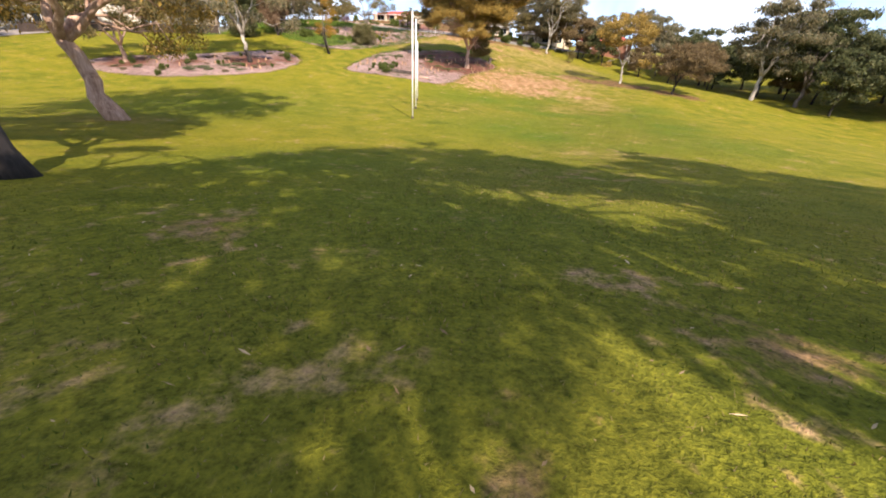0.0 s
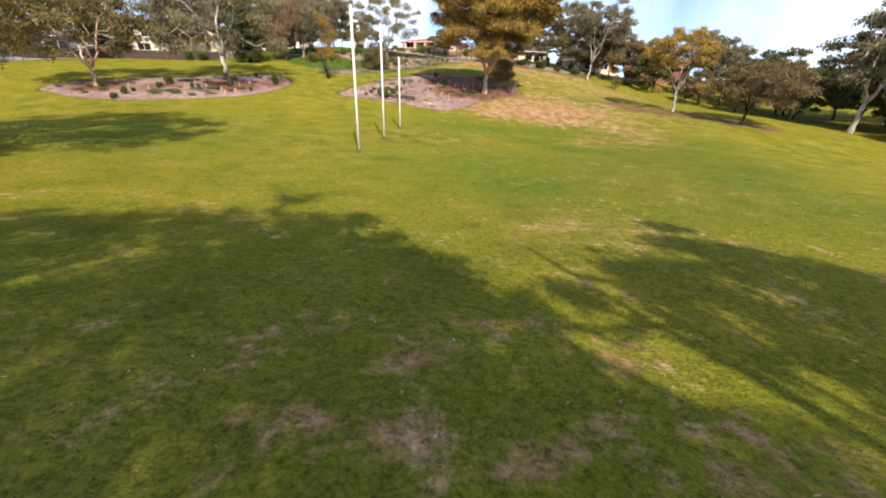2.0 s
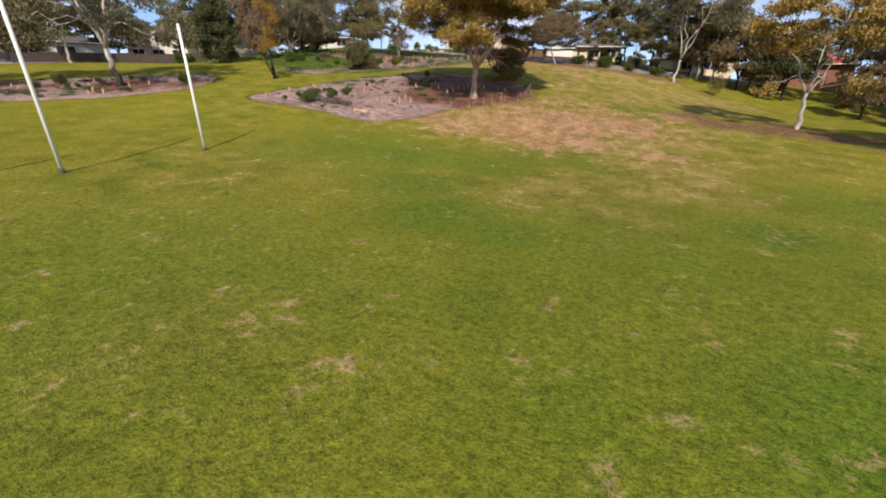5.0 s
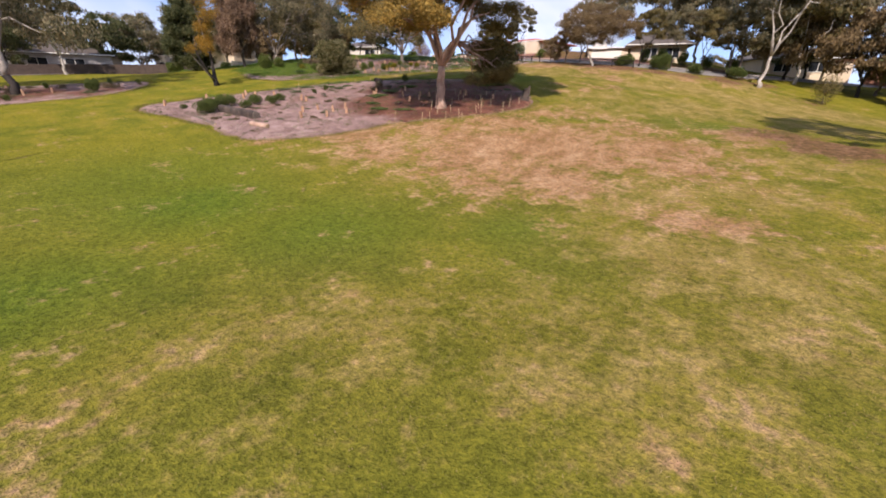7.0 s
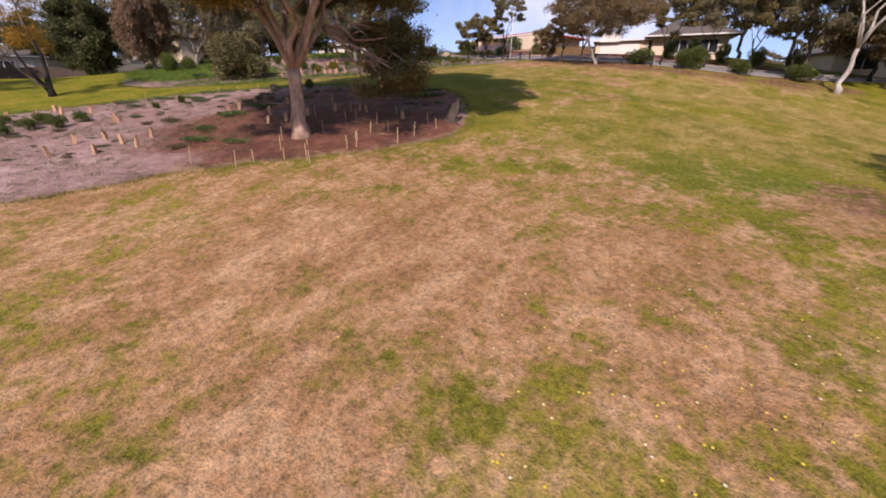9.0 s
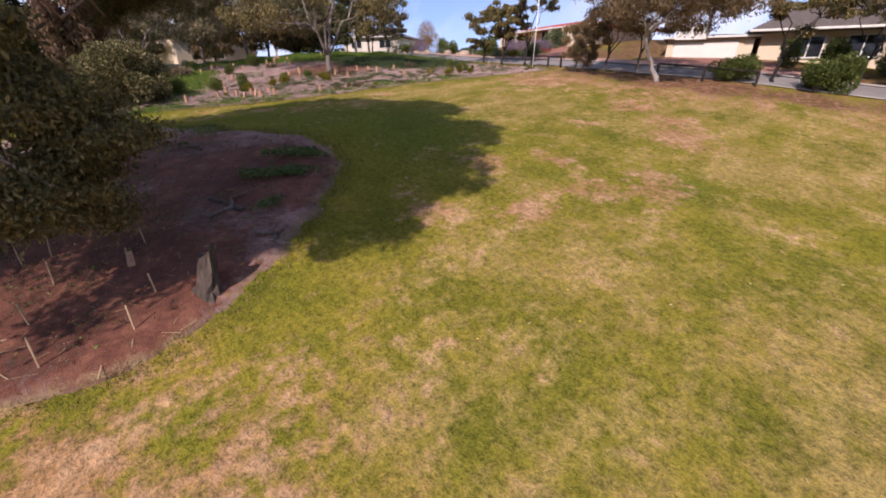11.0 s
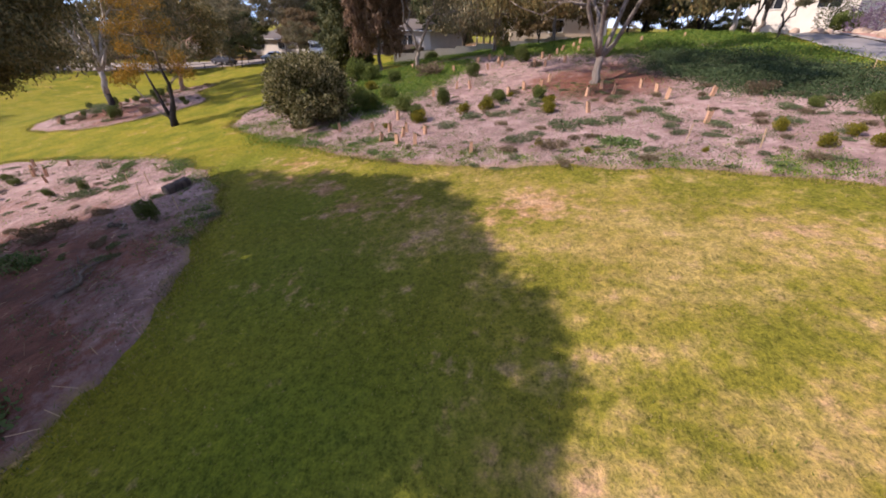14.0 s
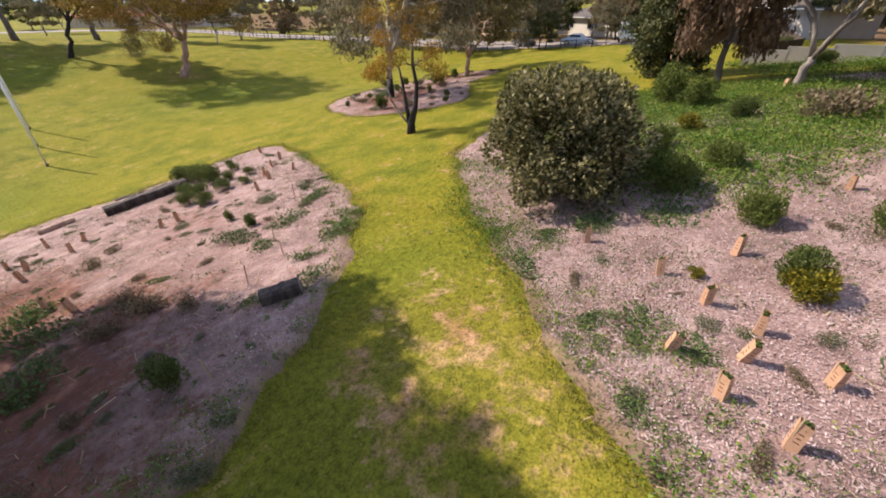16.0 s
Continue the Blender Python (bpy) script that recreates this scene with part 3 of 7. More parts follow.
PATCH_BARK = [(-140, 80, 60, 1.0), (-85, -70, 40, 1.0), (-100, -120, 60, 1.0), (-130, 0, 55, 1.0), (-60, -130, 45, 1.0), (-70, 120, 14, 0.8), (-4, 112, 5, 1.0), (2, 116, 5, 1.0), (7, 119, 6, 1.0), (-10, 113, 5, 1.0), (11, 110.5, 4, 1.0), (-2, 119, 5, 1.0), (0, 124, 7, 1.0), (-16, 117, 7, 1.0), (-26, 117, 7, 1.0), (17, 113, 5, 1.0), (-20, 124, 9, 1.0), (-10, 126, 9, 1.0), (-10.5, 105.6, 1.6, 0.9), (-7.5, 105.2, 1.6, 0.9), (-4.5, 104.8, 1.5, 0.8), (10, 104.6, 1.6, 0.7), (14, 105.4, 1.6, 0.7), (18, 107, 1.8, 0.8), (-78, 44, 13, 1.0), (-80, 66, 14, 1.0), (-78, 20, 14, 1.0), (-86, 86, 16, 1.0), (-66, 90, 9, 0.9), (-56, 108, 14, 0.9), (-74, -6, 14, 1.0), (-60, -40, 14, 1.0), (-40, -80, 20, 1.0), (-1, 105, 1.8, 0.9), (-5, 105.6, 1.8, 0.85), (-9, 106.2, 1.7, 0.85), (-12.5, 106.4, 1.6, 0.8), (2, 104.8, 2.2, 0.95), (5.5, 104.6, 2.2, 0.9), (-15.5, 106.4, 1.4, 0.7), (-8, 114, 4, 0.9), (-14, 114.5, 4, 0.9), (-20, 114, 4, 0.8), (-2, 113.5, 4, 0.9), (3, 111, 3, 0.8), (9, 112, 3.5, 0.8), (15, 113.5, 3.5, 0.8), (-27, 114, 4, 0.7), (22, 80.5, 2.6, 0.8), (24, 77.5, 3.0, 0.95), (27.5, 76.5, 3.2, 1.0), (31, 75, 3.0, 0.95), (34.5, 71.5, 3.0, 0.9), (37.5, 69.5, 2.6, 0.9), (28.5, 80, 2.6, 0.8), (1, 104, 2.0, 0.7), (4.5, 103.6, 2.4, 0.85), (8, 104.2, 2.4, 0.85), (11.5, 105, 2.2, 0.8), (15, 106, 2.2, 0.8), (19, 108, 2.4, 0.8), (22, 110, 2.4, 0.7), (26, 104, 3, 0.5)]
PATCH_TRACK = [(1.7, 93.9, 0.7, 0.8), (2.6, 93.9, 0.7, 0.8), (3.5, 93.9, 0.7, 0.8), (4.4, 93.85, 0.7, 0.8), (5.2, 93.85, 0.7, 0.85), (6.0, 94.0, 0.8, 0.85), (7.2, 94.2, 0.9, 0.8), (8.5, 94.6, 1.0, 0.8), (2.7, 91.9, 0.7, 0.7), (3.8, 91.9, 0.7, 0.75), (5.5, 91.8, 0.7, 0.8), (3.1, 91.1, 0.6, 0.6), (3.1, 95.7, 0.7, 0.7), (3.8, 95.6, 0.7, 0.8), (5.4, 95.4, 0.8, 0.8), (4.4, 89.4, 0.6, 0.7), (3.9, 87.5, 0.6, 0.7), (7.5, 89.8, 0.8, 0.8), (9.4, 88.9, 0.9, 0.9), (8.2, 87.7, 0.7, 0.8), (6.7, 87.8, 0.6, 0.7), (4.5, 87.1, 0.6, 0.7), (-3.4, 94.5, 1.0, 0.8), (-0.5, 94, 0.9, 0.7), (18.6, 63.7, 1.6, 0.95), (19.9, 64.3, 1.4, 0.9), (7.7, 61.9, 1.2, 0.7), (11.8, 79.5, 2.0, 0.7), (19.4, 84.8, 2.4, 0.8)]
PATCH_DRY = PATCH_TRACK + [(14, 80, 7, 0.6), (10, 86, 6, 0.6), (16, 98, 6, 0.85), (22, 95, 7, 0.85), (12, 94, 4, 0.8), (9, 101, 4.5, 0.85), (25, 86, 5, 0.8), (27, 98, 6, 0.85), (14, 104, 5, 0.9), (20, 106, 4, 0.9), (17, 71, 4, 0.75), (13, 72, 5, 0.9), (20, 68, 4, 0.7), (10.6, 38, 2.6, 0.35), (12.6, 35.2, 1.8, 0.3), (11.4, 32.8, 1.6, 0.25), (16.8, 50.4, 2.2, 0.6), (20.2, 57.5, 3.0, 0.75), (21.5, 55, 2.2, 0.6), (15.6, 84.3, 1.7, 0.9), (17.2, 85.8, 1.6, 0.8), (12.3, 90.7, 1.8, 0.7), (19, 98, 3.5, 0.6), (10.9, 80.7, 1.5, 0.7), (13.8, 52.4, 1.6, 0.5), (4, 65, 4.2, 0.8), (8.5, 63.6, 3, 0.6), (20, 74, 4, 0.6), (2, 94.5, 5, 0.8), (7.5, 88, 5, 0.45), (-2, 90, 3, 0.2), (-4, 94.5, 5, 0.75), (8, 97, 6, 0.7), (10, 84, 6, 0.45), (22, 90, 8, 0.6), (10.5, 69, 8.5, 0.95), (16, 66, 6, 0.8), (19, 61, 5, 0.8), (14, 53.5, 5, 0.6), (17.5, 56, 4.5, 0.65), (17, 86, 6, 0.75), (24, 102, 6, 0.65), (14, 79, 5, 0.55), (8, 92, 7, 0.5), (8.5, 24, 3.5, 0.55), (13, 32, 5, 0.35),
             (-6, 91, 6, 0.65), (-1, 101, 7, 0.7), (6, 102, 8, 0.7), (-9.5, 84, 3, 0.55), (3, 13, 5, 0.35), (22, 74, 6, 0.6), (-19, 25, 2.5, 0.7), (26, 66, 6, 0.4), (0, 4, 5, 0.35), (2, 47, 8, 0.3)]
PATCH_LUSH = [(8, 28, 5, 0.5), (13, 28, 4.5, 0.55), (4, 33, 5, 0.5), (19, 30, 5, 0.6), (0, 8, 7, 0.6), (4, 15, 6, 0.5), (-4, 15, 6, 0.6), (16, 33, 3.6, 0.6), (15.5, 29.3, 3.0, 0.6), (14, 27, 2.6, 0.5), (-3.5, 88, 4.0, 0.8), (0.5, 89.5, 3.6, 0.8), (2.6, 88.2, 3.0, 0.7), (-6.3, 86, 2.4, 0.7), (-11.0, 81.2, 2.4, 0.5), (7.0, 31, 3.6, 0.9), (4.5, 35, 4.0, 0.7), (11, 26.5, 3.0, 0.6), (18, 35.5, 3.4, 0.8), (20.5, 40, 4, 0.85), (16.5, 39, 3, 0.6), (25, 56, 5, 0.6), (10.8, 47, 3.2, 0.95), (13.6, 46, 2.4, 0.8), (8, 50.5, 3.4, 0.8), (21.5, 50.5, 2.8, 0.85), (4.5, 56, 4, 0.8), (10, 56.8, 3.6, 0.75), (14.5, 60.6, 2.2, 0.75), (16.3, 65.9, 1.5, 0.6), (16.6, 80.3, 2.2, 0.8), (18.8, 80, 2.4, 0.95), (19.6, 84, 1.8, 0.6), (14.8, 78.3, 1.6, 0.55), (12.4, 73, 0.8, 0.7), (10.9, 91, 1.2, 0.8), (-4, 88, 4, 0.5), (-8, 84, 3, 0.5), (0, 12, 7, 0.5), (8, 14, 5, 0.4), (-20, 35, 12, 0.5), (8, 36, 12, 0.55), (18, 46, 9, 0.55), (10, 26, 8, 0.4), (9.5, 57.8, 4, 0.7), (1.5, 55.5, 7, 0.6), (16, 59, 3, 0.5), (3, 4, 2.5, 0.6), (2, 20, 6, 0.4), (17, 45, 9, 0.5), (0, 90, 4, 0.4), (17, 28, 7, 0.4)]


def weight(px, py, patches, power=2.0):
    out = np.zeros(px.shape)
    for cx, cy, r, s in patches:
        out = np.maximum(out, s * np.exp(-(((px - cx) ** 2 + (py - cy) ** 2) / (r * r)) ** (power / 2)))
    return out


gx, gy = spaced(-52, 44, 0.6, 1500), spaced(-8, 112, 0.6, 1500)
GX, GY = np.meshgrid(gx, gy)
GZ = land(GX, GY)
wob = 0.02 * np.sin(GX * 1.7 + 0.6 * GY) * np.sin(GY * 1.3 - 0.4 * GX) + 0.012 * np.sin(GX * 4.1) * np.sin(GY * 3.7)
GZ = GZ + wob * (np.abs(GX) < 60)
nx, ny = len(gx), len(gy)
me = bpy.data.meshes.new("ground")
me.vertices.add(nx * ny)
me.vertices.foreach_set("co", np.stack([GX, GY, GZ], -1).astype(np.float32).ravel())
ii = (np.arange(ny - 1)[:, None] * nx + np.arange(nx - 1)).ravel()
loops = np.stack([ii, ii + 1, ii + nx + 1, ii + nx], -1).astype(np.int32)
me.loops.add(loops.size)
me.loops.foreach_set("vertex_index", loops.ravel())
me.polygons.add(len(ii))
me.polygons.foreach_set("loop_start", np.arange(0, loops.size, 4, dtype=np.int32))
me.polygons.foreach_set("use_smooth", np.full(len(ii), True))
me.update(calc_edges=True)
for key, value in (("soil", np.maximum(weight(GX, GY, PATCH_SOIL), weight(GX, GY, [(a, b, c * 1.1, 0.72 if b > 40 else 0.6) for a, b, c in PATCH_SPOT]))), ("dry", weight(GX, GY, PATCH_DRY)), ("bark", weight(GX, GY, PATCH_BARK)), ("lush", weight(GX, GY, PATCH_LUSH))):
    me.attributes.new(key, "FLOAT", "POINT").data.foreach_set("value", value.astype(np.float32).ravel())
me.materials.append(LAWN)
ground = tagged(new("ground", me), "sunlit park lawn with worn brown and straw patches", "lawn", kind="structure")

# ---- planted beds ----
BED_A = [(-13.4, 61.6), (-15.3, 62.8), (-15.2, 66.0), (-14.7, 69.5), (-13.2, 75.8), (-12.0, 77.9), (-9.6, 81.0), (-7.0, 82.9), (-4.4, 84.0), (-1.2, 85.4), (2.2, 85.0), (4.6, 83.2), (6.8, 80.6), (7.4, 78.4), (6.3, 75.6), (3.8, 72.3), (1.9, 69.6), (0.9, 67.0), (0.0, 65.0), (-2.6, 62.1), (-6.5, 62.3), (-10.0, 62.2)]
BED_B = [(-44.4, 51.3), (-38, 49.2), (-33, 48.9), (-30.5, 49.4), (-25.6, 52.0), (-22.8, 55.0), (-21.5, 60.0), (-21.8, 63.4), (-23.4, 66.0), (-26.6, 67.8), (-29.8, 65.2), (-34, 61.5), (-40, 58.6), (-44.6, 55.5)]
BED_C = [(-17.3, 76.7), (-14.3, 80.2), (-12.5, 83.3), (-10.6, 85.9), (-9.8, 87.5), (-8.7, 90.1), (-8.2, 93.4), (-7.1, 97.3), (-5.9, 99.6), (-4.0, 103.0), (-3.2, 105.4), (-9, 106.2), (-16, 106.2), (-24, 105.6), (-33, 103), (-37, 94), (-34, 85), (-29, 79.4), (-23, 75.2), (-19.2, 75.2)]
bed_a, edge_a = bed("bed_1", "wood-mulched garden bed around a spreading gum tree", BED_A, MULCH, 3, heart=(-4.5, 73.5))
bed_b, edge_b = bed("bed_2", "oval mulched bed with two gum trees and low shrubs", BED_B, MULCH, 4)
bed_c, edge_c = bed("bed_3", "large mulched slope planted with seedlings and shrubs", BED_C, MULCH, 5, heart=(-19, 91))
# the ground dips under the mulch
for edge in (edge_a, edge_b, edge_c):
    deep = inside(GX, GY, edge)
    for dx, dy in ((0.9, 0), (-0.9, 0), (0, 0.9), (0, -0.9)):
        deep &= inside(GX + dx, GY + dy, edge)
    GZ[deep] -= 0.13
me.vertices.foreach_set("co", np.stack([GX, GY, GZ], -1).astype(np.float32).ravel())
me.update()

# ---- roads ----
ASPHALT = surface("asphalt", (0.165, 0.150, 0.145), (0.26, 0.240, 0.232), 1.2, 60, 0.9, 0, 0.3, 0.004, own=False)
CONCRETE = surface("concrete", (0.27, 0.24, 0.22), (0.40, 0.36, 0.33), 1.5, 40, 0.9, 0, 0.2, 0.004, own=False)
PAVERS = surface("red_paving", (0.19, 0.078, 0.052), (0.32, 0.150, 0.105), 2.0, 18, 0.9, 0, 0.3, 0.006, own=False)
ROAD_N = [(-46, 116), (-34, 110.6), (-26, 108.4), (-21, 107.4), (-16.5, 107.3), (-9.7, 107.2), (-4, 106.6), (-0.7, 105.9), (3.2, 105.5), (6.3, 105.9), (11, 106.6), (14, 107.6), (17, 109), (21, 112.5), (26, 118), (34, 124), (60, 138)]
road = strip("road", "narrow grey bitumen street beyond the park", ROAD_N, 2.5, ASPHALT, 0.03, 1.0)
kerb = strip("kerb", "pale concrete kerb along the street", [(x, y - 0.12) for x, y in ROAD_N], 0.16, CONCRETE, 0.03, 1.0, "kerb", thick=0.03)
kerb_far = strip("kerb_far", "pale concrete kerb on the house side", [(x, y + 2.56) for x, y in ROAD_N], 0.22, CONCRETE, 0.05, 1.0, "kerb", thick=0.07)
ROAD_W = [(60, -92), (10, -80), (-12, -72), (-28, -58), (-38, -36), (-43, -16), (-48, 2), (-52, 15), (-57.2, 30), (-61.6, 46), (-62.2, 62), (-60.5, 76)]
road_w = strip("road_west", "pale bitumen street behind the park trees", ROAD_W, 7.5, surface("pale_asphalt", (0.21, 0.175, 0.155), (0.31, 0.265, 0.24), 1.0, 40, 0.9, own=False), 0.05, 1.0)

# ---- goal posts ----
WHITE = surface("white_paint", (0.72, 0.71, 0.68), (0.84, 0.83, 0.80), 2, 20, 0.45, 0, 0.05, 0.002)


def goal_post(x, y, height, label):
    thing = tagged(empty("goal_post", x, y), label, "goal post", "goal posts on the lawn")
    v, f = [], []
    tube(v, f, [(0, 0, -0.2), (0, 0, height * 0.5), (0, 0, height)], [0.066, 0.066, 0.062], 14)
    solid("pole", v, f, WHITE, thing, "", True)
    v, f = [], []
    tube(v, f, [(0, 0, -0.05), (0, 0, 0.16), (0, 0, 0.2)], [0.09, 0.09, 0.075], 14)
    solid("ground_sleeve", v, f, BARK_GREY, thing, "dull steel ground sleeve", True)
    v, f = [], []
    tube(v, f, [(0, 0, height - 0.01), (0, 0, height + 0.03), (0, 0, height + 0.06)], [0.07, 0.066, 0.03], 14)
    solid("end_cap", v, f, WHITE, thing, "", True)


goal_post(-3.15, 36.6, 7.8, "tall white steel goal post standing in the lawn")
goal_post(-3.48, 42.97, 7.7, "tall white steel goal post standing in the lawn")
goal_post(-3.9, 49.36, 5.85, "shorter white steel behind post standing in the lawn")

# ---- trees of the park ----
def in_outline(q, r):
    """Whether a clump keeps within the shade that the crown casts on the lawn."""
    run = (q.z - 2.9) / SUN_TO.z
    edge = float(np.interp(q.x - SUN_TO.x * run, [-11.9, -10.5, -9.8, -8.9, -7.6, -5.2, -2.9, -1.9, -1, 1.6, 2.4, 3.9, 4.8, 5.6, 7], [6, 10, 13, 15.3, 16, 16.9, 17.9, 17.7, 16.5, 15.9, 14.8, 12.8, 11.7, 9, 3]))
    return q.y - SUN_TO.y * run + 0.95 * r < edge


def shade_clumps(trees, outline, suns, step, seed, radius=0.85, low=0.42, gaps=0.04):
    """Leaf clumps for trees (x, y, height, spread), a list for each, such that together they shade the outline on the lawn but for the sunny rounds (x, y, r)."""
    rng = np.random.default_rng(seed)
    p = np.array(outline)
    found = [[] for _ in trees]
    for gy in np.arange(p[:, 1].min(), p[:, 1].max(), step):
        for gx in np.arange(p[:, 0].min(), p[:, 0].max(), step):
            x, y = gx + rng.normal(0, 0.22 * step), gy + rng.normal(0, 0.22 * step)
            if not inside(np.array([x]), np.array([y]), outline)[0] or any(math.hypot(x - a, y - b) < r + 0.45 for a, b, r in suns) or rng.random() < gaps:
                continue
            ways = []
            for s in np.arange(7, 34, 0.5):
                q = at(x, y) + SUN_TO * s
                for i, (tx, ty, h, w) in enumerate(trees):
                    d = q - at(tx, ty, h * (1 + low) / 2)
                    if (d.x / w) ** 2 + (d.y / w) ** 2 + (d.z / (h * (1 - low) / 2)) ** 2 < 1.15:
                        ways.append((i, q - at(tx, ty)))
            if ways:
                i, q = ways[int(rng.integers(0, len(ways)))]
                found[i].append((q.x, q.y, q.z, radius * rng.uniform(0.8, 1.15)))
    return found


MAIN_SHADE = [(-9.8, 80.5), (-9.0, 84.4), (-8.2, 87.6), (-7.1, 89.9), (-5.6, 90.7), (-3.2, 91.6), (-0.9, 92.6), (0.7, 92.5), (1.6, 91.3), (4.1, 90.7), (5.1, 89.8), (5.2, 88.7), (6.7, 87.4), (8.0, 86.2), (9.0, 84.0), (9.2, 81.0), (2, 79)]
main_edge = shade_clumps([(2.46, 74.35, 17.5, 8.6)], MAIN_SHADE, [(-3.9, 86.6, 0.3), (0.5, 88.2, 0.2)], 0.72, 8, 0.72, 0.4, 0.02)[0]
low_dome = [(0.4 + 1.7 * math.cos(k * 1.05), -3.7 + 1.7 * math.sin(k * 1.05), 5.0 + 0.35 * (k % 2), 1.15, 0.13) for k in range(6)] + [(0.5, -3.6, 6.2, 1.5, 0.13), (-0.5, -3.2, 6.6, 1.1, 0.13), (1.3, -3.9, 6.5, 1.1, 0.13)]
side_mass = [(1.2 + 1.9 * (k % 3) / 2 + 0.2 * math.sin(k), 3.1 + 0.5 * (k // 3 % 2) + 0.9 * ((k * 5) % 4) / 3, 2.0 + 2.4 * (k % 7) / 6, 0.95, 0.10) for k in range(14)]
west_hang = [(-6.4, 7.6, 6.9, 1.15, 0.08), (-6.6, 6.5, 7.0, 1.1, 0.08), (-6.9, 7.0, 7.8, 1.15, 0.085), (-5.4, 6.6, 8.0, 1.2, 0.10), (-5.6, 7.4, 7.2, 1.0, 0.085), (-7.35, 6.3, 7.3, 0.9, 0.075), (-7.35, 6.4, 6.6, 0.75, 0.07), (-7.4, 6.3, 8.2, 0.95, 0.08), (-6.9, 6.0, 6.2, 0.7, 0.07)]
# clumps added to keep the sun off side_mass
over_side = [(3.6, -0.6, 7.2, 1.5), (2.5, -0.3, 7.7, 1.5), (4.7, -0.1, 7.1, 1.4), (3.3, -1.6, 8.3, 1.6), (4.9, -1.4, 8.0, 1.5), (2.6, 1.6, 6.2, 1.3), (3.8, 1.9, 6.0, 1.3), (2.0, 2.6, 5.4, 1.1), (3.1, 3.0, 5.2, 1.1)]
tree("gum_tree", "spreading many-stemmed gum tree with olive crown in a mulched bed", 2.16, 74.35, 17.5, 8.6, 0.33, BARK_TAN, LEAF_AMBER, 11, (0.3, 0), 0.155, 9, 0.42, 72, 2000, 0.20, 0.45, 0, (0.16, 0.26),
     low_dome + [(0.3 + 5.6 * math.cos(k * 0.785 + 0.3), 5.6 * math.sin(k * 0.785 + 0.3), 8.2 + 0.8 * math.sin(k * 2.1), 1.5) for k in range(8)] + [(-5.6, -2.2, 6.6, 1.6), (-4.6, -3.6, 7.6, 1.7), (5.4, -3.0, 7.6, 1.8)] + [(*c, 0.19) for c in main_edge]
     + [(*c[:4], 0.12 if len(c) < 5 else c[4], 1) for c in side_mass + over_side + west_hang],
     flat=0.56, root=1.5, reach=(0.45, 0.8), limb=0.4, fits=in_outline)
tree("gum_tree", "white-trunked gum tree with blackened base in the oval bed", -26.9, 58.7, 14.5, 7.2, 0.28, BARK_WHITE, LEAF_GREY, 12, (-1.6, -0.6), 0.22, 5, 0.30, 50, 700, 0.26, 0.8, 1.5, (0.16, 0.26), [(-4.5, -3, 4.2, 1.7), (4.5, 3.2, 4.6, 1.7), (-3.5, 4.5, 4.6, 1.7)])
tree("gum_tree", "broad low gum tree with dull olive leaves in the oval bed", -40.4, 54.4, 10.5, 6.6, 0.27, BARK_TAN, LEAF_OLIVE, 13, (-0.8, 0.2), 0.18, 4, 0.22, 50, 560, 0.27, 0.6)
tree("gum_tree", "leaning pink-barked gum tree with yellowing leaves on the lawn", -18.7, 24.75, 13.5, 9.0, 0.46, BARK_PINK, LEAF_AMBER, 14, (-4.6, -1.0), 0.30, 4, 0.42, 76, 800, 0.24, 0.6, 0, (0.14, 0.22), [(2.2, 4.2, 4.4, 1.7, 0.16), (3.4, 3.6, 5.8, 1.6, 0.16), (1.6, 3.4, 3.6, 1.1, 0.16), (-8, 3, 5.6, 2.0)], shift=(5.2, 1.0))
tree("gum_tree", "dark thick-trunked gum tree leaning over shaded grass", -8.75, 9.9, 12.5, 5.2, 0.30, BARK_DARK, LEAF_GREY, 15, (-4.6, 0.6), 0.34, 4, 0.46, 70, 700, 0.24, 0.5)
tree("gum_tree", "forked grey gum tree on the mulched slope", -18.6, 95.75, 12.5, 6.4, 0.22, BARK_STONE, LEAF_OLIVE, 16, (-0.4, 0.6), 0.10, 5, 0.34, 34, 520, 0.22, 0.8, 0, (0.14, 0.23), [(3.5, -4.5, 5.0, 1.3), (-3, -4, 4.4, 1.5), (4.5, 2.5, 5.0, 1.6), (-5.2, 0.5, 3.8, 1.5), (-4.4, -2.5, 3.6, 1.3), (2.8, 3.5, 4.2, 1.4), (-1.0, 4.2, 3.8, 1.4), (-2.5, -4.5, 3.6, 1.2), (-4.0, -5.5, 4.0, 1.3), (-1.5, -3.0, 4.2, 1.2), (-5.5, -3.5, 3.6, 1.3), (-6.5, -1.5, 3.8, 1.3)], root=1.3, reach=(0.45, 0.75))
tree("gum_tree", "pale forked gum tree above green weeds", -30.3, 84.4, 10.5, 5.0, 0.19, BARK_STONE, LEAF_GREY, 17, (0.9, 0.8), 0.12, 4, 0.36, 34, 560, 0.22, 0.9, 0, (0.16, 0.27), [(2.5, 3.5, 3.4, 1.3), (3.5, 5.0, 4.0, 1.4), (1.0, 2.5, 4.0, 1.2)], root=1.3, reach=(0.45, 0.75))


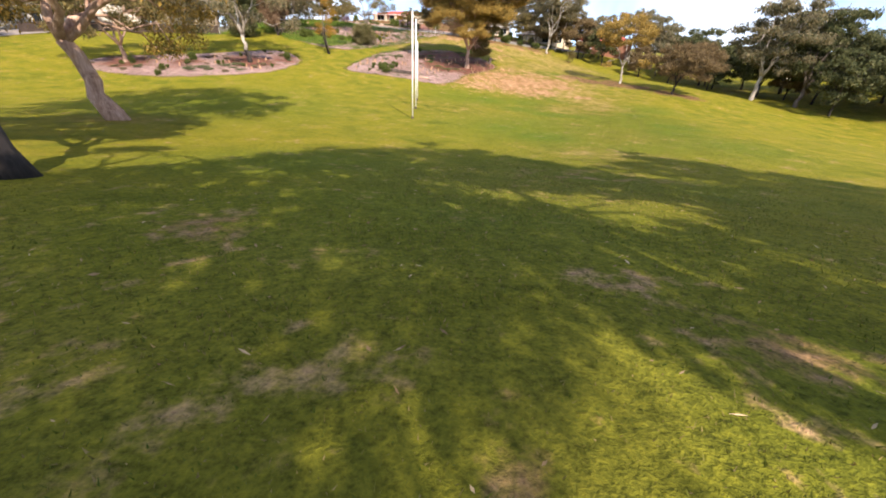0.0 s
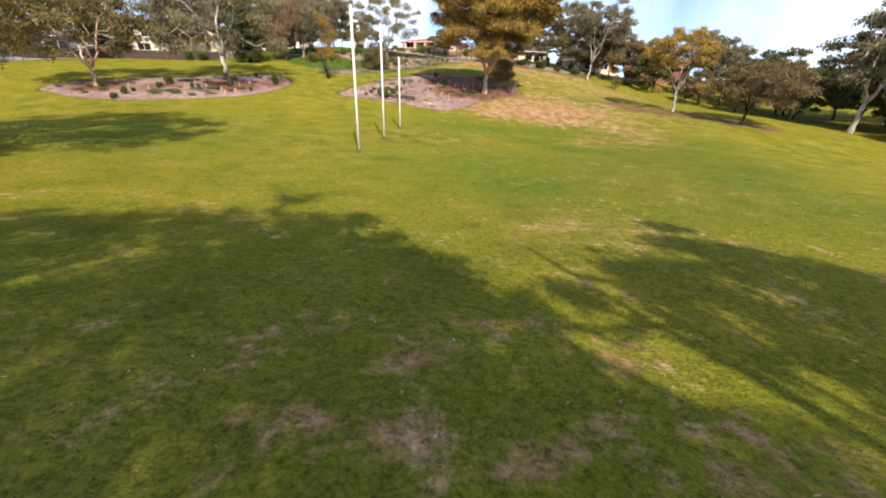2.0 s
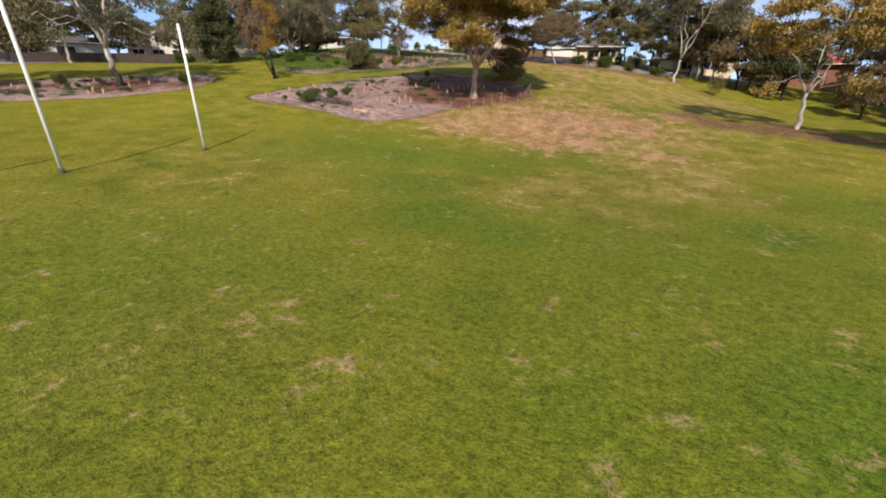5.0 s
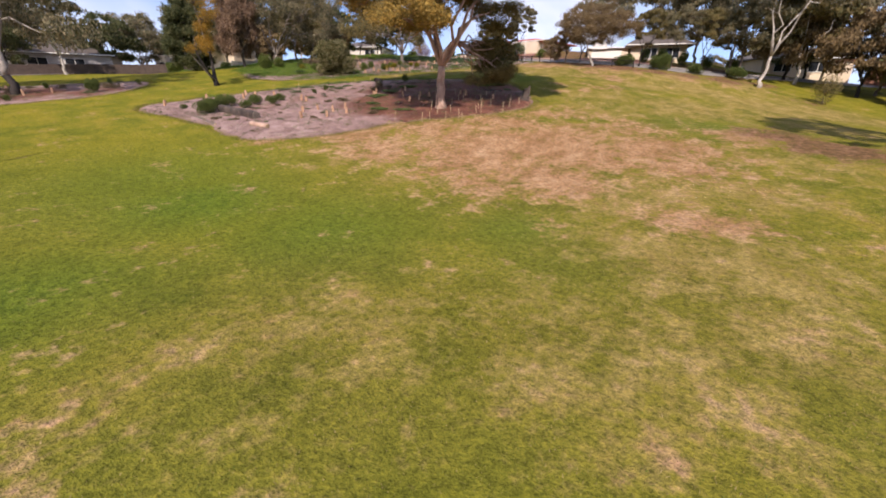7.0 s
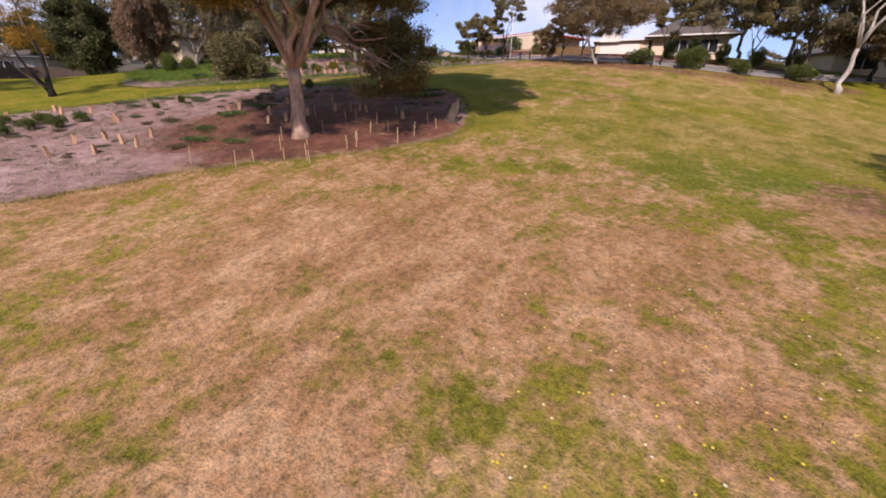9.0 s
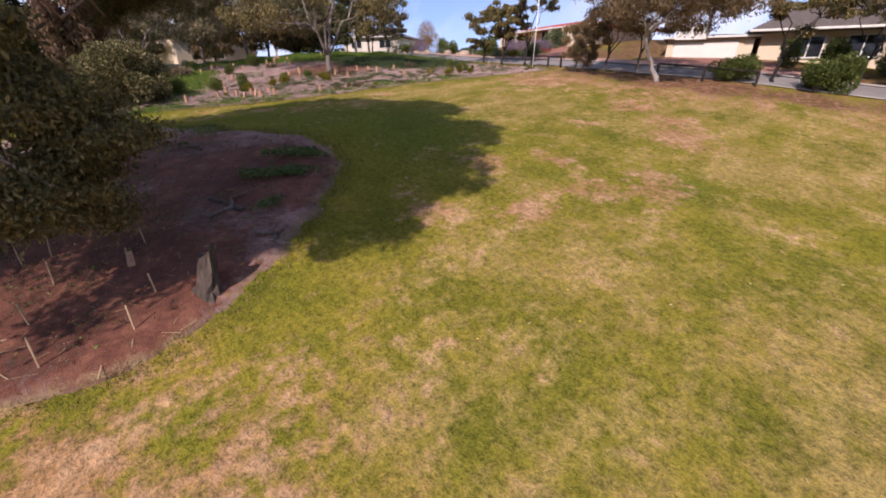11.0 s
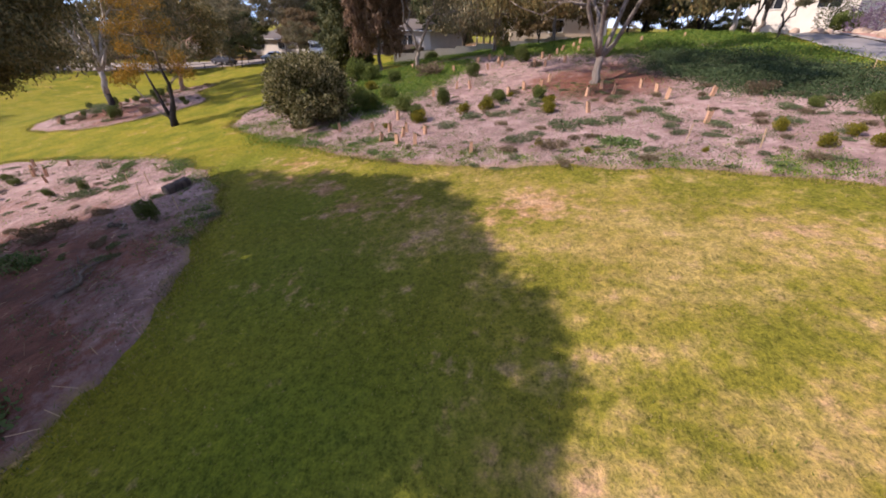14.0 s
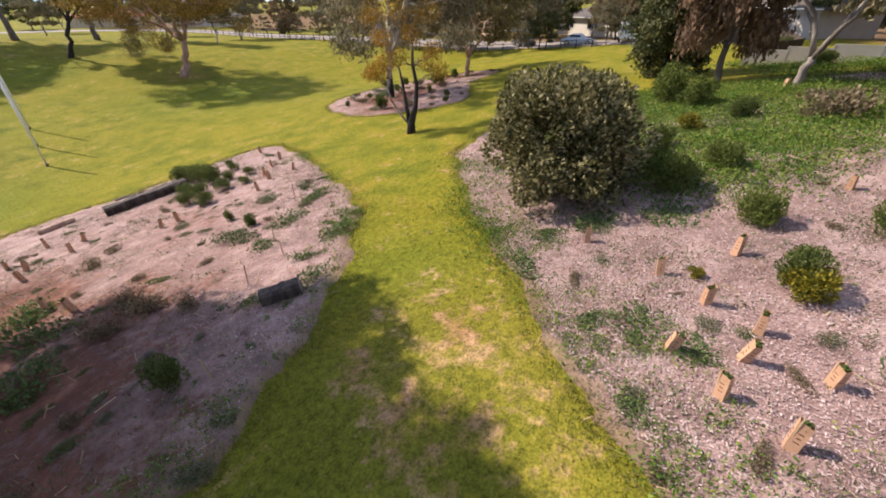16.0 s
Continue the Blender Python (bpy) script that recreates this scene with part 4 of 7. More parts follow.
def charred_tree(x, y):
    """A young gum with charred stems in a V, a pale low branch and golden tips."""
    rng = np.random.default_rng(18)
    thing = tagged(empty("small_gum_tree", x, y), "young gum tree with charred forked stems and golden tips", "tree")
    ends = []
    for name, label, line, radii, bark in (
            ("stem", "", [(0, 0, -0.2), (-0.10, -0.05, 0.5), (-0.34, 0.08, 1.4), (-0.42, 0.14, 2.4), (-0.36, -0.05, 3.3)], [0.27, 0.20, 0.13, 0.10, 0.085], BARK_DARK),
            ("stem", "", [(-0.02, -0.05, 0.2), (-0.22, -0.55, 1.2), (-0.36, -0.95, 2.2), (-0.34, -1.2, 3.1)], [0.15, 0.10, 0.075, 0.05], BARK_DARK),
            ("low_branch", "pale unburnt low branch", [(0.0, -0.1, 0.45), (0.1, -0.6, 0.8), (0.25, -1.2, 1.5), (0.2, -1.7, 2.2)], [0.07, 0.055, 0.045, 0.03], BARK_STONE),
            ("upper_stem", "grey-brown upper stem", [(-0.36, -0.05, 3.25), (-0.5, -0.2, 4.2), (-0.45, -0.3, 5.2), (-0.6, -0.5, 6.4)], [0.083, 0.06, 0.045, 0.02], BARK_GREY)):
        v, f = [], []
        tube(v, f, line, radii, 9)
        solid(name, v, f, bark, thing, label, True)
        ends += [Vector(q) for q in line[2:]]
    quads, v, f = [], [], []
    # clumps by their place across and above the foot
    for across, up, r, n in ((-1.4, 3.1, 0.62, 420), (-1.9, 2.8, 0.45, 240), (-1.0, 3.5, 0.5, 260), (-1.1, 4.5, 0.55, 260), (-1.4, 5.5, 0.6, 300), (-0.3, 3.7, 0.5, 200), (1.4, 3.9, 0.6, 260), (1.7, 3.0, 0.55, 300), (1.1, 3.3, 0.45, 160), (-0.4, 5.8, 0.7, 260), (1.1, 5.6, 0.6, 200), (0.4, 4.7, 0.6, 170), (-0.2, 6.7, 0.8, 320), (-1.0, 6.9, 0.6, 240), (0.8, 6.8, 0.7, 240), (0.0, 7.6, 0.6, 220), (0.2, 5.3, 0.7, 130)):
        deep = rng.uniform(-0.9, 0.9)
        q = Vector((-0.744 * across - 0.668 * deep, 0.668 * across - 0.744 * deep - 0.2, up))
        near = min(ends, key=lambda m: (m - q).length + 1.2 * max(0, m.z - q.z))
        for k in range(4):
            tip = q + Vector(rng.normal(0, r * 0.45, 3))
            tube(v, f, bent(near, tip, rng, 0.08, 5), [0.022, 0.018, 0.014, 0.010, 0.007, 0.004], 4)
        quads.append(leaf_quads(ball(rng, 2 * n, 0.2) * np.array([r, r, r * 0.8]) + rng.normal(0, 0.1, (2 * n, 3)) + np.array(q), 0.11, rng, 0.5))
    solid("branchwork", v, f, BARK_GREY, thing, "", True)
    facets("crown", np.concatenate(quads), LEAF_GOLD, thing)


charred_tree(-19.8, 70.6)
tree("weeping_tree", "weeping russet-brown tree beside a dark conifer", -31.7, 80.9, 10.0, 2.5, 0.18, BARK_GREY, LEAF_RUST, 19, (0, 0), 0.2, 3, 0.10, 40, 420, 0.24, 1.4, 0, (0.24, 0.38), top=0.95, flat=1.4)
tree("weeping_gum_tree", "drooping olive gum tree above green weeds", -33.8, 90.2, 8.6, 3.3, 0.15, BARK_STONE, LEAF_OLIVE, 26, (0.4, 0.2), 0.22, 4, 0.10, 36, 620, 0.17, 1.3, 0, (0.2, 0.31), flat=1.25)
tree("weeping_gum_tree", "drooping grey-green gum tree on the weedy slope", -35.6, 95.0, 9.4, 4.4, 0.16, BARK_STONE, LEAF_GREY, 27, (1.0, 0.2), 0.25, 4, 0.26, 40, 560, 0.18, 1.1, 0, (0.18, 0.28), flat=1.0)
tree("conifer", "dense dark green conifer behind the round bush", -35.7, 76.8, 9.6, 3.0, 0.26, BARK_DARK, LEAF_DARK, 20, (0, 0), 0.15, 3, -0.02, 60, 420, 0.24, 0.1, 0, (0.24, 0.36), flat=1.0, taper=0.62)
tree("gum_tree", "umbrella-crowned gum tree over dark bark litter", 29.5, 78.1, 10.8, 4.6, 0.17, BARK_WHITE, LEAF_AMBER, 21, (-0.5, 0.6), 0.26, 4, 0.5, 40, 600, 0.22, 0.5, 0, (0.17, 0.28), [(-3.2, -0.6, 3.0, 0.9), (2.6, -2.2, 3.4, 1.3)])
tree("spreading_tree", "low spreading brown-green tree on the bark strip", 35.1, 70.4, 7.6, 5.0, 0.2, BARK_DARK, LEAF_PINK, 22, (1.6, 0.8), 0.22, 4, 0.24, 48, 560, 0.23, 0.7, 0, (0.18, 0.28))
tree("gum_tree", "tall white gum tree with sparse crown near the street", 21.8, 107.6, 15.5, 6.0, 0.19, BARK_WHITE, LEAF_GREY, 23, (1.6, 0.2), 0.2, 4, 0.42, 36, 520, 0.26, 0.6, 0, (0.15, 0.24))
tree("gum_tree", "tall dark gum tree at the edge of the lawn", 52.5, 77.2, 17.5, 6.8, 0.34, BARK_WHITE, LEAF_GREY, 24, (2.0, 0.5), 0.22, 4, 0.18, 60, 420, 0.38, 0.6)
tree("gum_tree", "dark gum tree with full crown at the lawn's edge", 59.0, 75.2, 15.0, 6.6, 0.32, BARK_GREY, LEAF_DARK, 25, (2.0, 0), 0.2, 4, 0.16, 52, 400, 0.38, 0.6)
tree("gum_tree", "forked dark gum tree in shaded grass", 66.0, 89.0, 13.0, 6.5, 0.32, BARK_DARK, LEAF_DARK, 26, (0, 0), 0.14, 4, 0.2, 46, 360, 0.40, 0.5)
tree("leaning_tree", "leaning white-trunked tree with brown crown by the street", 4.8, 103.7, 6.6, 4.2, 0.12, BARK_WHITE, LEAF_PINK, 27, (-2.3, -2.1), 0.36, 5, 0.36, 72, 700, 0.13, 0.8, 0, (0.15, 0.24), [(3.4, 1.2, 3.6, 1.0, 0.12), (4.2, 2.0, 4.4, 1.1, 0.12)], shift=(2.0, 1.9))
tree("weeping_shrub", "small brown weeping shrub on dry leaf litter", -1.0, 104.6, 3.3, 1.15, 0.045, BARK_GREY, LEAF_PINK, 28, (0.25, 0), 0.15, 5, 0.06, 30, 420, 0.085, 1.4, 0, (0.24, 0.36))
STREET_TREES = [(2.3, 106.4, 5.4, 2.4, LEAF_PINK, 0.3), (0.7, 105.4, 5.2, 1.8, LEAF_PINK, 0.28), (-6.4, 106.2, 7.2, 2.0, LEAF_GREY, 0.45), (-9.0, 106.6, 5.0, 1.6, LEAF_OLIVE, 0.26), (-11.5, 107.0, 4.6, 2.1, LEAF_OLIVE, 0.14), (12.6, 108.8, 6.8, 2.6, LEAF_GREY, 0.40), (15.8, 109.2, 7.0, 2.6, LEAF_OLIVE, 0.40), (9.4, 107.2, 6.2, 2.3, LEAF_OLIVE, 0.36), (-29, 107, 6.0, 2.2, LEAF_OLIVE, 0.25), (-34, 103.6, 6.6, 2.6, LEAF_GREY, 0.2), (-31.6, 105.2, 5.6, 2.2, LEAF_DARK, 0.2), (-25.6, 106.9, 4.6, 1.6, LEAF_GREY, 0.3), (18.6, 110.0, 7.4, 2.8, LEAF_GREY, 0.34)]
for i, (x, y, h, r, lf, low) in enumerate(STREET_TREES):
    tree("street_tree", "bushy small tree with dark stems beside the street", x, y, h, r, 0.09, BARK_GREY if lf is LEAF_PINK else BARK_DARK, lf, 40 + i, (0.5, 0.2), 0.2, 4, low, 34, 560 if lf is LEAF_PINK else 540, 0.115 if lf is LEAF_PINK else 0.145, 0.6, reach=(0.5, 0.8))
# trees behind and beside the starting point, known by the shade that they cast
SHADERS = [(5.5, -2.5, 20.0, 7.4), (14.8, 4.2, 16.5, 5.6), (23.0, 2.0, 16.0, 6.5), (-4.0, -2.5, 15.0, 6.0), (1.5, -9.0, 16.0, 6.0), (-13.5, -3.0, 15.0, 6.0), (10.7, 1.0, 15.0, 4.5)]
START_SHADE = [(-16, 2), (-13, 8), (-9, 10), (-7.1, 13), (-6.6, 17.4), (-5.5, 20.4), (-3.7, 22.3), (-1.2, 21.5), (-0.3, 21.9), (0.6, 23.1), (1.8, 23.5), (2.7, 22.3), (4.1, 21.5), (4.7, 20.5), (5.0, 19.1), (5.9, 18.0), (6.9, 18.7), (7.5, 18.5), (7.4, 17.6), (8.2, 17.6), (7.9, 19.2), (7.8, 21.1), (8.2, 21.9), (9.3, 21.7), (9.7, 23.2), (10.6, 24.6), (12.2, 24.0), (13.1, 22.6), (14, 21.8), (16, 19.5), (20, 17), (26, 12), (26, 2)]
SUNNY = [(3.0, 10.5, 0.5), (4.3, 11.2, 0.4), (5.7, 10.6, 0.5), (1.9, 10.7, 0.35), (2.7, 12, 0.2), (3.8, 9.2, 0.4), (0.6, 11.6, 0.2), (-2.8, 13.1, 0.15), (0, 5.5, 0.3), (2.5, 4.9, 0.35), (2.0, 3.4, 0.6), (3.2, 3.6, 0.6), (0.2, 9.0, 0.2), (2.7, 6.9, 0.3), (-2.3, 8.1, 0.2), (0.3, 12.1, 0.2), (3.9, 13.1, 0.15), (6.9, 17.5, 0.3), (7.5, 17.4, 0.4), (8.2, 16.9, 0.45), (8.9, 16.5, 0.4), (9.5, 15.9, 0.4), (10.0, 15.4, 0.3), (10.6, 20.4, 0.1), (10.9, 19.5, 0.1), (-5, 12.4, 0.4), (-6, 11.4, 0.4)]
for i, ((x, y, h, w), leafy) in enumerate(zip(SHADERS, shade_clumps(SHADERS, START_SHADE, SUNNY, 0.85, 6, 0.78, 0.42, 0.10))):
    tree("gum_tree", "tall gum tree that shades the grass", x, y, h, w, 0.4, BARK_GREY, LEAF_GREY, 30 + i, (0.5, 0), 0.3, 4, 0.42, 6, 330, 0.30, 0.6, 0, (0.12, 0.16), leafy)

# ---- trees at the edges and beyond ----
far_kinds = []
for i, (lf, bk, h, r, b, d) in enumerate([(LEAF_GREY, BARK_GREY, 11, 4.6, 0.32, 0.7), (LEAF_OLIVE, BARK_WHITE, 12, 4.4, 0.42, 0.5), (LEAF_DARK, BARK_DARK, 9, 4.4, 0.18, 0.4), (LEAF_PINK, BARK_DARK, 8.5, 4.2, 0.25, 0.7), (LEAF_GREY, BARK_WHITE, 13, 4.8, 0.46, 0.6)]):
    far_kinds.append(tree("background_tree", ("grey-green gum tree behind the park", "olive-crowned gum tree behind the park", "dense dark tree behind the park", "brownish spreading tree behind the park", "tall sparse gum tree behind the park")[i],
                          (19.6, 9, -42, 24.5, -36)[i], (112.4, 127, 104, 117, 109)[i], h, r, 0.19, bk, lf, 60 + i, (0.5, 0.3), 0.2, 4, b * 0.8, 38, 190, 0.40, d, 0, (0.2, 0.32)))
EDGE_TREES = [(-45.5, 105, 2, 0.7), (-56, 112, 0, 0.8), (-53.5, 116.8, 2, 0.5), (-45, 86.5, 0, 0.8), (-37.5, 101.5, 3, 0.55), (-45.6, 94.5, 3, 0.75), (25.5, 115, 1, 0.95), (31, 113, 3, 1.0), (36.5, 111, 2, 0.95), (43, 103.5, 3, 0.8), (47, 97, 2, 0.75), (49.5, 86, 2, 0.62), (49, 108, 0, 1.0), (57, 100, 3, 1.0), (28.3, 119, 4, 0.9), (-42, 100, 3, 0.9),
              (-36, 111, 0, 0.9), (-50, 104, 4, 0.9), (-55, 88, 0, 1.0), (-60, 71, 4, 1.0), (-57, 39, 2, 0.9), (-61, 47, 0, 0.85), (-55, 26, 0, 0.62)]
EDGE_WEST = [(-62, 90, 0, 0.8), (-50, 112, 2, 1.2), (-58, 100, 0, 1.2), (-71, 86, 4, 0.8), (18.6, 120, 4, 1.0), (2.0, 119.5, 0, 0.9), (14, 126, 0, 1.1), (38, 119, 0, 1.0), (44, 112, 4, 1.0), (54, 92, 2, 0.9), (62, 82, 3, 1.0)]
EDGE_FILL = [(-60.6, 49.2, 2, 0.55), (-62.5, 58.5, 0, 0.5), (-70, 16, 0, 0.9), (-72, 24, 2, 1.0), (-73, 31, 3, 1.1), (-75, 38, 0, 1.0), (-71, 44, 2, 0.9), (-74, 50, 4, 1.0), (-70, 56, 3, 0.9), (-77, 57, 2, 1.1), (-69, 66, 2, 0.8), (-80, 72, 0, 1.2), (-84, 62, 2, 1.2), (-86, 54, 0, 1.2), (-90, 28, 2, 1.3), (-88, 18, 0, 1.2), (-92, 70, 0, 1.3), (-90, 82, 2, 1.2), (-78, 88, 0, 1.1), (64, 78, 2, 1.2), (58, 84, 2, 1.1), (68, 92, 0, 1.3), (73, 75, 2, 1.3), (60, 69, 2, 1.0), (67, 66, 2, 1.2), (77, 62, 0, 1.3), (62, 95, 2, 1.2), (55, 99, 2, 1.2), (86, 58, 2, 1.4), (92, 78, 0, 1.4), (33, 116, 0, 0.8), (52, 118, 0, 1.1), (27, 122, 2, 0.9), (56, 108, 2, 1.1)]
EDGE_MORE = EDGE_FILL + [(16, -98, 0, 1.2), (-6, -92, 2, 1.1), (-22, -84, 0, 1.2), (-34, -72, 4, 1.2), (-46, -58, 2, 1.1), (-52, -42, 0, 1.2), (-56, -28, 3, 1.0), (-58, -14, 0, 1.1), (-62, 0, 4, 1.1), (-64, 14, 2, 1.0), (-68, 28, 0, 1.0), (-12, -62, 1, 0.7), (-24, -48, 3, 0.6), (-32, -28, 0, 0.6), (-8, -48, 0, 0.8), (4, -60, 2, 0.8), (-52.5, 18, 3, 0.55), (-57.5, 33, 1, 0.55), (-49, 8, 0, 0.6), (-46, -4, 3, 0.6), (-30, 2, 1, 0.7), (-24, -6, 0, 0.9), (-38, -10, 0, 1.0), (-70, 80, 2, 1.0), (-76, 66, 0, 1.0), (-80, 50, 4, 1.0), (-78, 36, 0, 1.0), (-73, 22, 2, 0.9),
             (-70, 8, 3, 1.0), (-64, -6, 0, 1.0), (70, 70, 2, 1.3), (76, 84, 2, 1.2), (72, 60, 0, 1.2), (80, 48, 2, 1.1), (84, 70, 0, 1.2)]
for i, (x, y, k, s) in enumerate(EDGE_TREES + EDGE_WEST + EDGE_MORE):
    copy_thing(far_kinds[k], placed(x, y, 67 * i, s, s * (0.92 + 0.16 * ((i * 37) % 10) / 10), -0.1))
rng = np.random.default_rng(77)
for i in range(64):
    a = math.radians(-75 + 285 * i / 63 + rng.normal(0, 1.5))
    d = rng.uniform(112, 160)
    x, y = 0 + math.cos(a) * d, 62 + math.sin(a) * d * 0.8
    if y < 20 and x > -40:
        continue
    s = rng.uniform(0.9, 1.35)
    if -110 < x < -5 and y > 105:
        s *= 0.45
    elif y > 105:
        s *= 0.62
    copy_thing(far_kinds[int(rng.integers(0, 5))], placed(x, y, rng.uniform(0, 360), s, s * rng.uniform(0.9, 1.1), -0.2))

bare = tree("roadside_tree", "small thin-crowned tree beside the western fence", -44.5, -3.0, 4.2, 1.7, 0.09, BARK_GREY, LEAF_GREY, 70, (0.2, 0), 0.22, 4, 0.35, 14, 130, 0.2, 0.5)
for i, (x, y) in enumerate([(-46.2, 1.5), (-47.6, 6.2), (-49.0, 10.8), (-50.6, 15.4), (-52.0, 20.2), (-53.4, 25.0), (-55.2, 30.4), (-43.2, -8.5), (-42.0, -14), (-57.4, 36)]):
    copy_thing(bare, placed(x, y, 50 * i, 0.85 + 0.06 * (i % 5), 0.85 + 0.08 * (i % 4)))

# ---- the round bush and the shrubs ----
shrub("round_bush", "large round olive-green bush with pale leaf tips", -16.6, 81.8, 2.98, 4.15, LEAF_BUSH, 100, 36000, 0.13, 0.1, 0.6, "bush", 90, (0.20, 0.13), 0.55, (0.40, 0.43), 0.20)
KINDS = [
    ("shrub", "upright dark green shrub in mulch", 0.52, 0.9, LEAF_SPIKY, 4600, 0.055, 0.9),
    ("shrub", "rounded yellow-green shrub in mulch", 0.5, 0.62, LEAF_YELLOW, 2600, 0.06, 0.5),
    ("low_shrub", "low sage-green shrub spreading over mulch", 0.55, 0.26, LEAF_SAGE, 800, 0.065, 0.4),
    ("low_shrub", "low brown dried shrub in mulch", 0.45, 0.34, LEAF_DEAD, 1000, 0.065, 0.6),
    ("weed_clump", "low green weed clump on mulch", 0.5, 0.13, LEAF_MOUND, 620, 0.065, 0.4),
    ("shrub", "bright green feathery shrub", 0.62, 0.85, LEAF_FEATHER, 5200, 0.055, 0.8),
    ("mounded_bush", "low dense green mounded bush beside a log", 0.85, 0.92, LEAF_SPIKY, 5200, 0.06, 0.6),
]
SHRUBS_C = [(-23.3, 89.4, 0, 1.2), (-17.4, 88.4, 0, 1.05), (-14.5, 87.8, 1, 1.25), (-14.7, 87.6, 0, 0.9), (-16.8, 86.5, 5, 1.0), (-19.8, 84.9, 5, 1.25), (-20.8, 82.8, 5, 1.05), (-26.9, 80.5, 5, 1.7), (-24.9, 83.9, 0, 1.75), (-26.3, 82.0, 5, 1.5), (-23.1, 82.8, 1, 1.1), (-17.8, 84.4, 5, 1.2), (-18.6, 83.6, 5, 1.0), (-25.0, 85.9, 3, 1.9), (-21.6, 85.6, 4, 1.9), (-22.6, 84.6, 4, 1.6), (-20.6, 86.6, 4, 1.8), (-15.2, 83.9, 4, 1.3), (-16.4, 85.0, 4, 1.5), (-14.2, 83.2, 4, 0.9), (-16.7, 91.2, 5, 0.7)]
SHRUBS_D = [(-15.7, 90.7, 1, 0.7), (-15.2, 89.7, 1, 0.75), (-14.5, 90.2, 2, 1.1), (-14.4, 91.2, 2, 1.0), (-16.7, 93.0, 5, 0.75), (-15.2, 93.4, 1, 0.8), (-14.2, 93.3, 1, 0.8), (-13.5, 89.2, 2, 0.9), (-26.1, 92.3, 0, 1.2), (-24.3, 93.2, 3, 1.5), (-25.5, 86.3, 3, 2.4), (-20.5, 80.5, 4, 2.4)]
SHRUBS_E = [(-9.8, 91.7, 3, 0.75), (-10.8, 92.2, 2, 1.1), (-9.9, 93.1, 3, 0.9), (-10.6, 93.9, 3, 0.5), (-9.8, 95.1, 4, 1.5), (-12.0, 93.6, 2, 1.2), (-12.1, 94.7, 2, 0.9), (-12.3, 95.5, 2, 0.8), (-13.2, 96.9, 2, 0.9), (-12.1, 97.2, 2, 0.8), (-14.4, 93.3, 1, 0.6), (-16.0, 92.9, 2, 0.8), (-10.4, 97.0, 2, 0.6), (-10.9, 98.3, 2, 0.7), (-14.4, 101.0, 3, 1.3)]
SHRUBS_F = [(-12.4, 86.2, 4, 1.1), (-12.2, 87.2, 4, 0.7), (-10.7, 86.9, 4, 0.6), (-11.4, 85.6, 4, 0.5), (-12.8, 83.5, 4, 1.0), (-13.1, 87.4, 4, 0.4), (-10.7, 100.2, 2, 0.7), (-12.2, 100.9, 2, 0.7), (-12.1, 101.6, 5, 0.5), (-8.5, 99.9, 1, 0.65), (-9.2, 100.9, 1, 0.6), (-8.2, 100.9, 1, 0.6), (-8.6, 101.9, 5, 0.55), (-9.6, 102.1, 5, 0.6), (-7.4, 101.1, 1, 0.6), (-10.9, 102.4, 5, 0.7), (-8.8, 102.8, 0, 0.4), (-7.6, 99.5, 2, 0.6), (-12.4, 87.1, 4, 0.8), (-11.9, 86.4, 4, 0.6), (-12.0, 85.6, 4, 0.7)]
SHRUBS_A = [(-9.8, 64.1, 6, 0.58), (-10.3, 65.0, 6, 0.6), (-10.5, 66.0, 6, 0.6), (-9.3, 66.6, 6, 0.66), (-9.7, 67.6, 6, 0.66), (-9.0, 68.6, 6, 0.7), (-9.4, 69.6, 6, 0.62), (-10.5, 68.3, 6, 0.6), (-11.2, 66.8, 6, 0.5), (-11.9, 65.4, 6, 0.45), (-12.1, 67.2, 6, 0.42), (-11.4, 68.6, 6, 0.45), (-12.1, 63.8, 6, 0.4), (-6.3, 81.0, 0, 0.8), (-9.5, 73.0, 0, 0.45), (-9.8, 74.5, 0, 0.5), (-6.9, 76.0, 4, 0.6), (-6.0, 76.5, 3, 0.8), (-6.3, 77.4, 3, 0.9), (-7.1, 78.3, 3, 0.8), (-5.5, 77.7, 3, 0.8), (-5.4, 72.2, 3, 0.8), (-6.0, 71.3, 3, 0.6), (-0.8, 70.6, 3, 0.7)]
MATS_A = [(-10.8, 75.5, 4, 1.3), (-9.5, 76.8, 4, 0.9), (-12.2, 74.4, 4, 1.1), (-12.2, 77.1, 4, 0.9), (-11.3, 77.9, 4, 1.2), (-10.0, 78.6, 4, 0.8), (-9.6, 79.8, 4, 1.0), (-9.0, 75.2, 2, 1.1), (-3.9, 74.6, 4, 1.6), (-4.3, 76.4, 4, 1.8), (-4.2, 78.7, 4, 1.6), (-8.2, 79.6, 4, 0.6), (-12.6, 72.6, 2, 0.9), (-11.2, 72.4, 2, 0.8), (0.5, 83.9, 4, 1.9), (1.0, 84.3, 4, 1.3), (2.2, 83.2, 4, 1.7), (1.5, 82.4, 4, 1.3), (-1.2, 71.6, 4, 1.5), (0.2, 72.4, 4, 1.2), (-2.6, 72.6, 4, 1.4), (2.0, 83.4, 4, 1.3), (3.6, 82.0, 4, 1.1), (-8.2, 71.6, 2, 0.6)]
SHRUBS_B = [(-31.5, 52.7, 2, 1.7), (-30.4, 53.7, 2, 1.3), (-29.4, 53.0, 2, 1.2), (-26.1, 54.0, 2, 1.0), (-23.4, 62.5, 0, 1.3), (-24.6, 64.2, 3, 1.3), (-27.5, 56.5, 2, 1.4), (-28.8, 55.4, 2, 1.2), (-33.5, 57, 0, 1.1), (-37.5, 52.4, 2, 1.2), (-24.8, 57.6, 3, 1.0)]
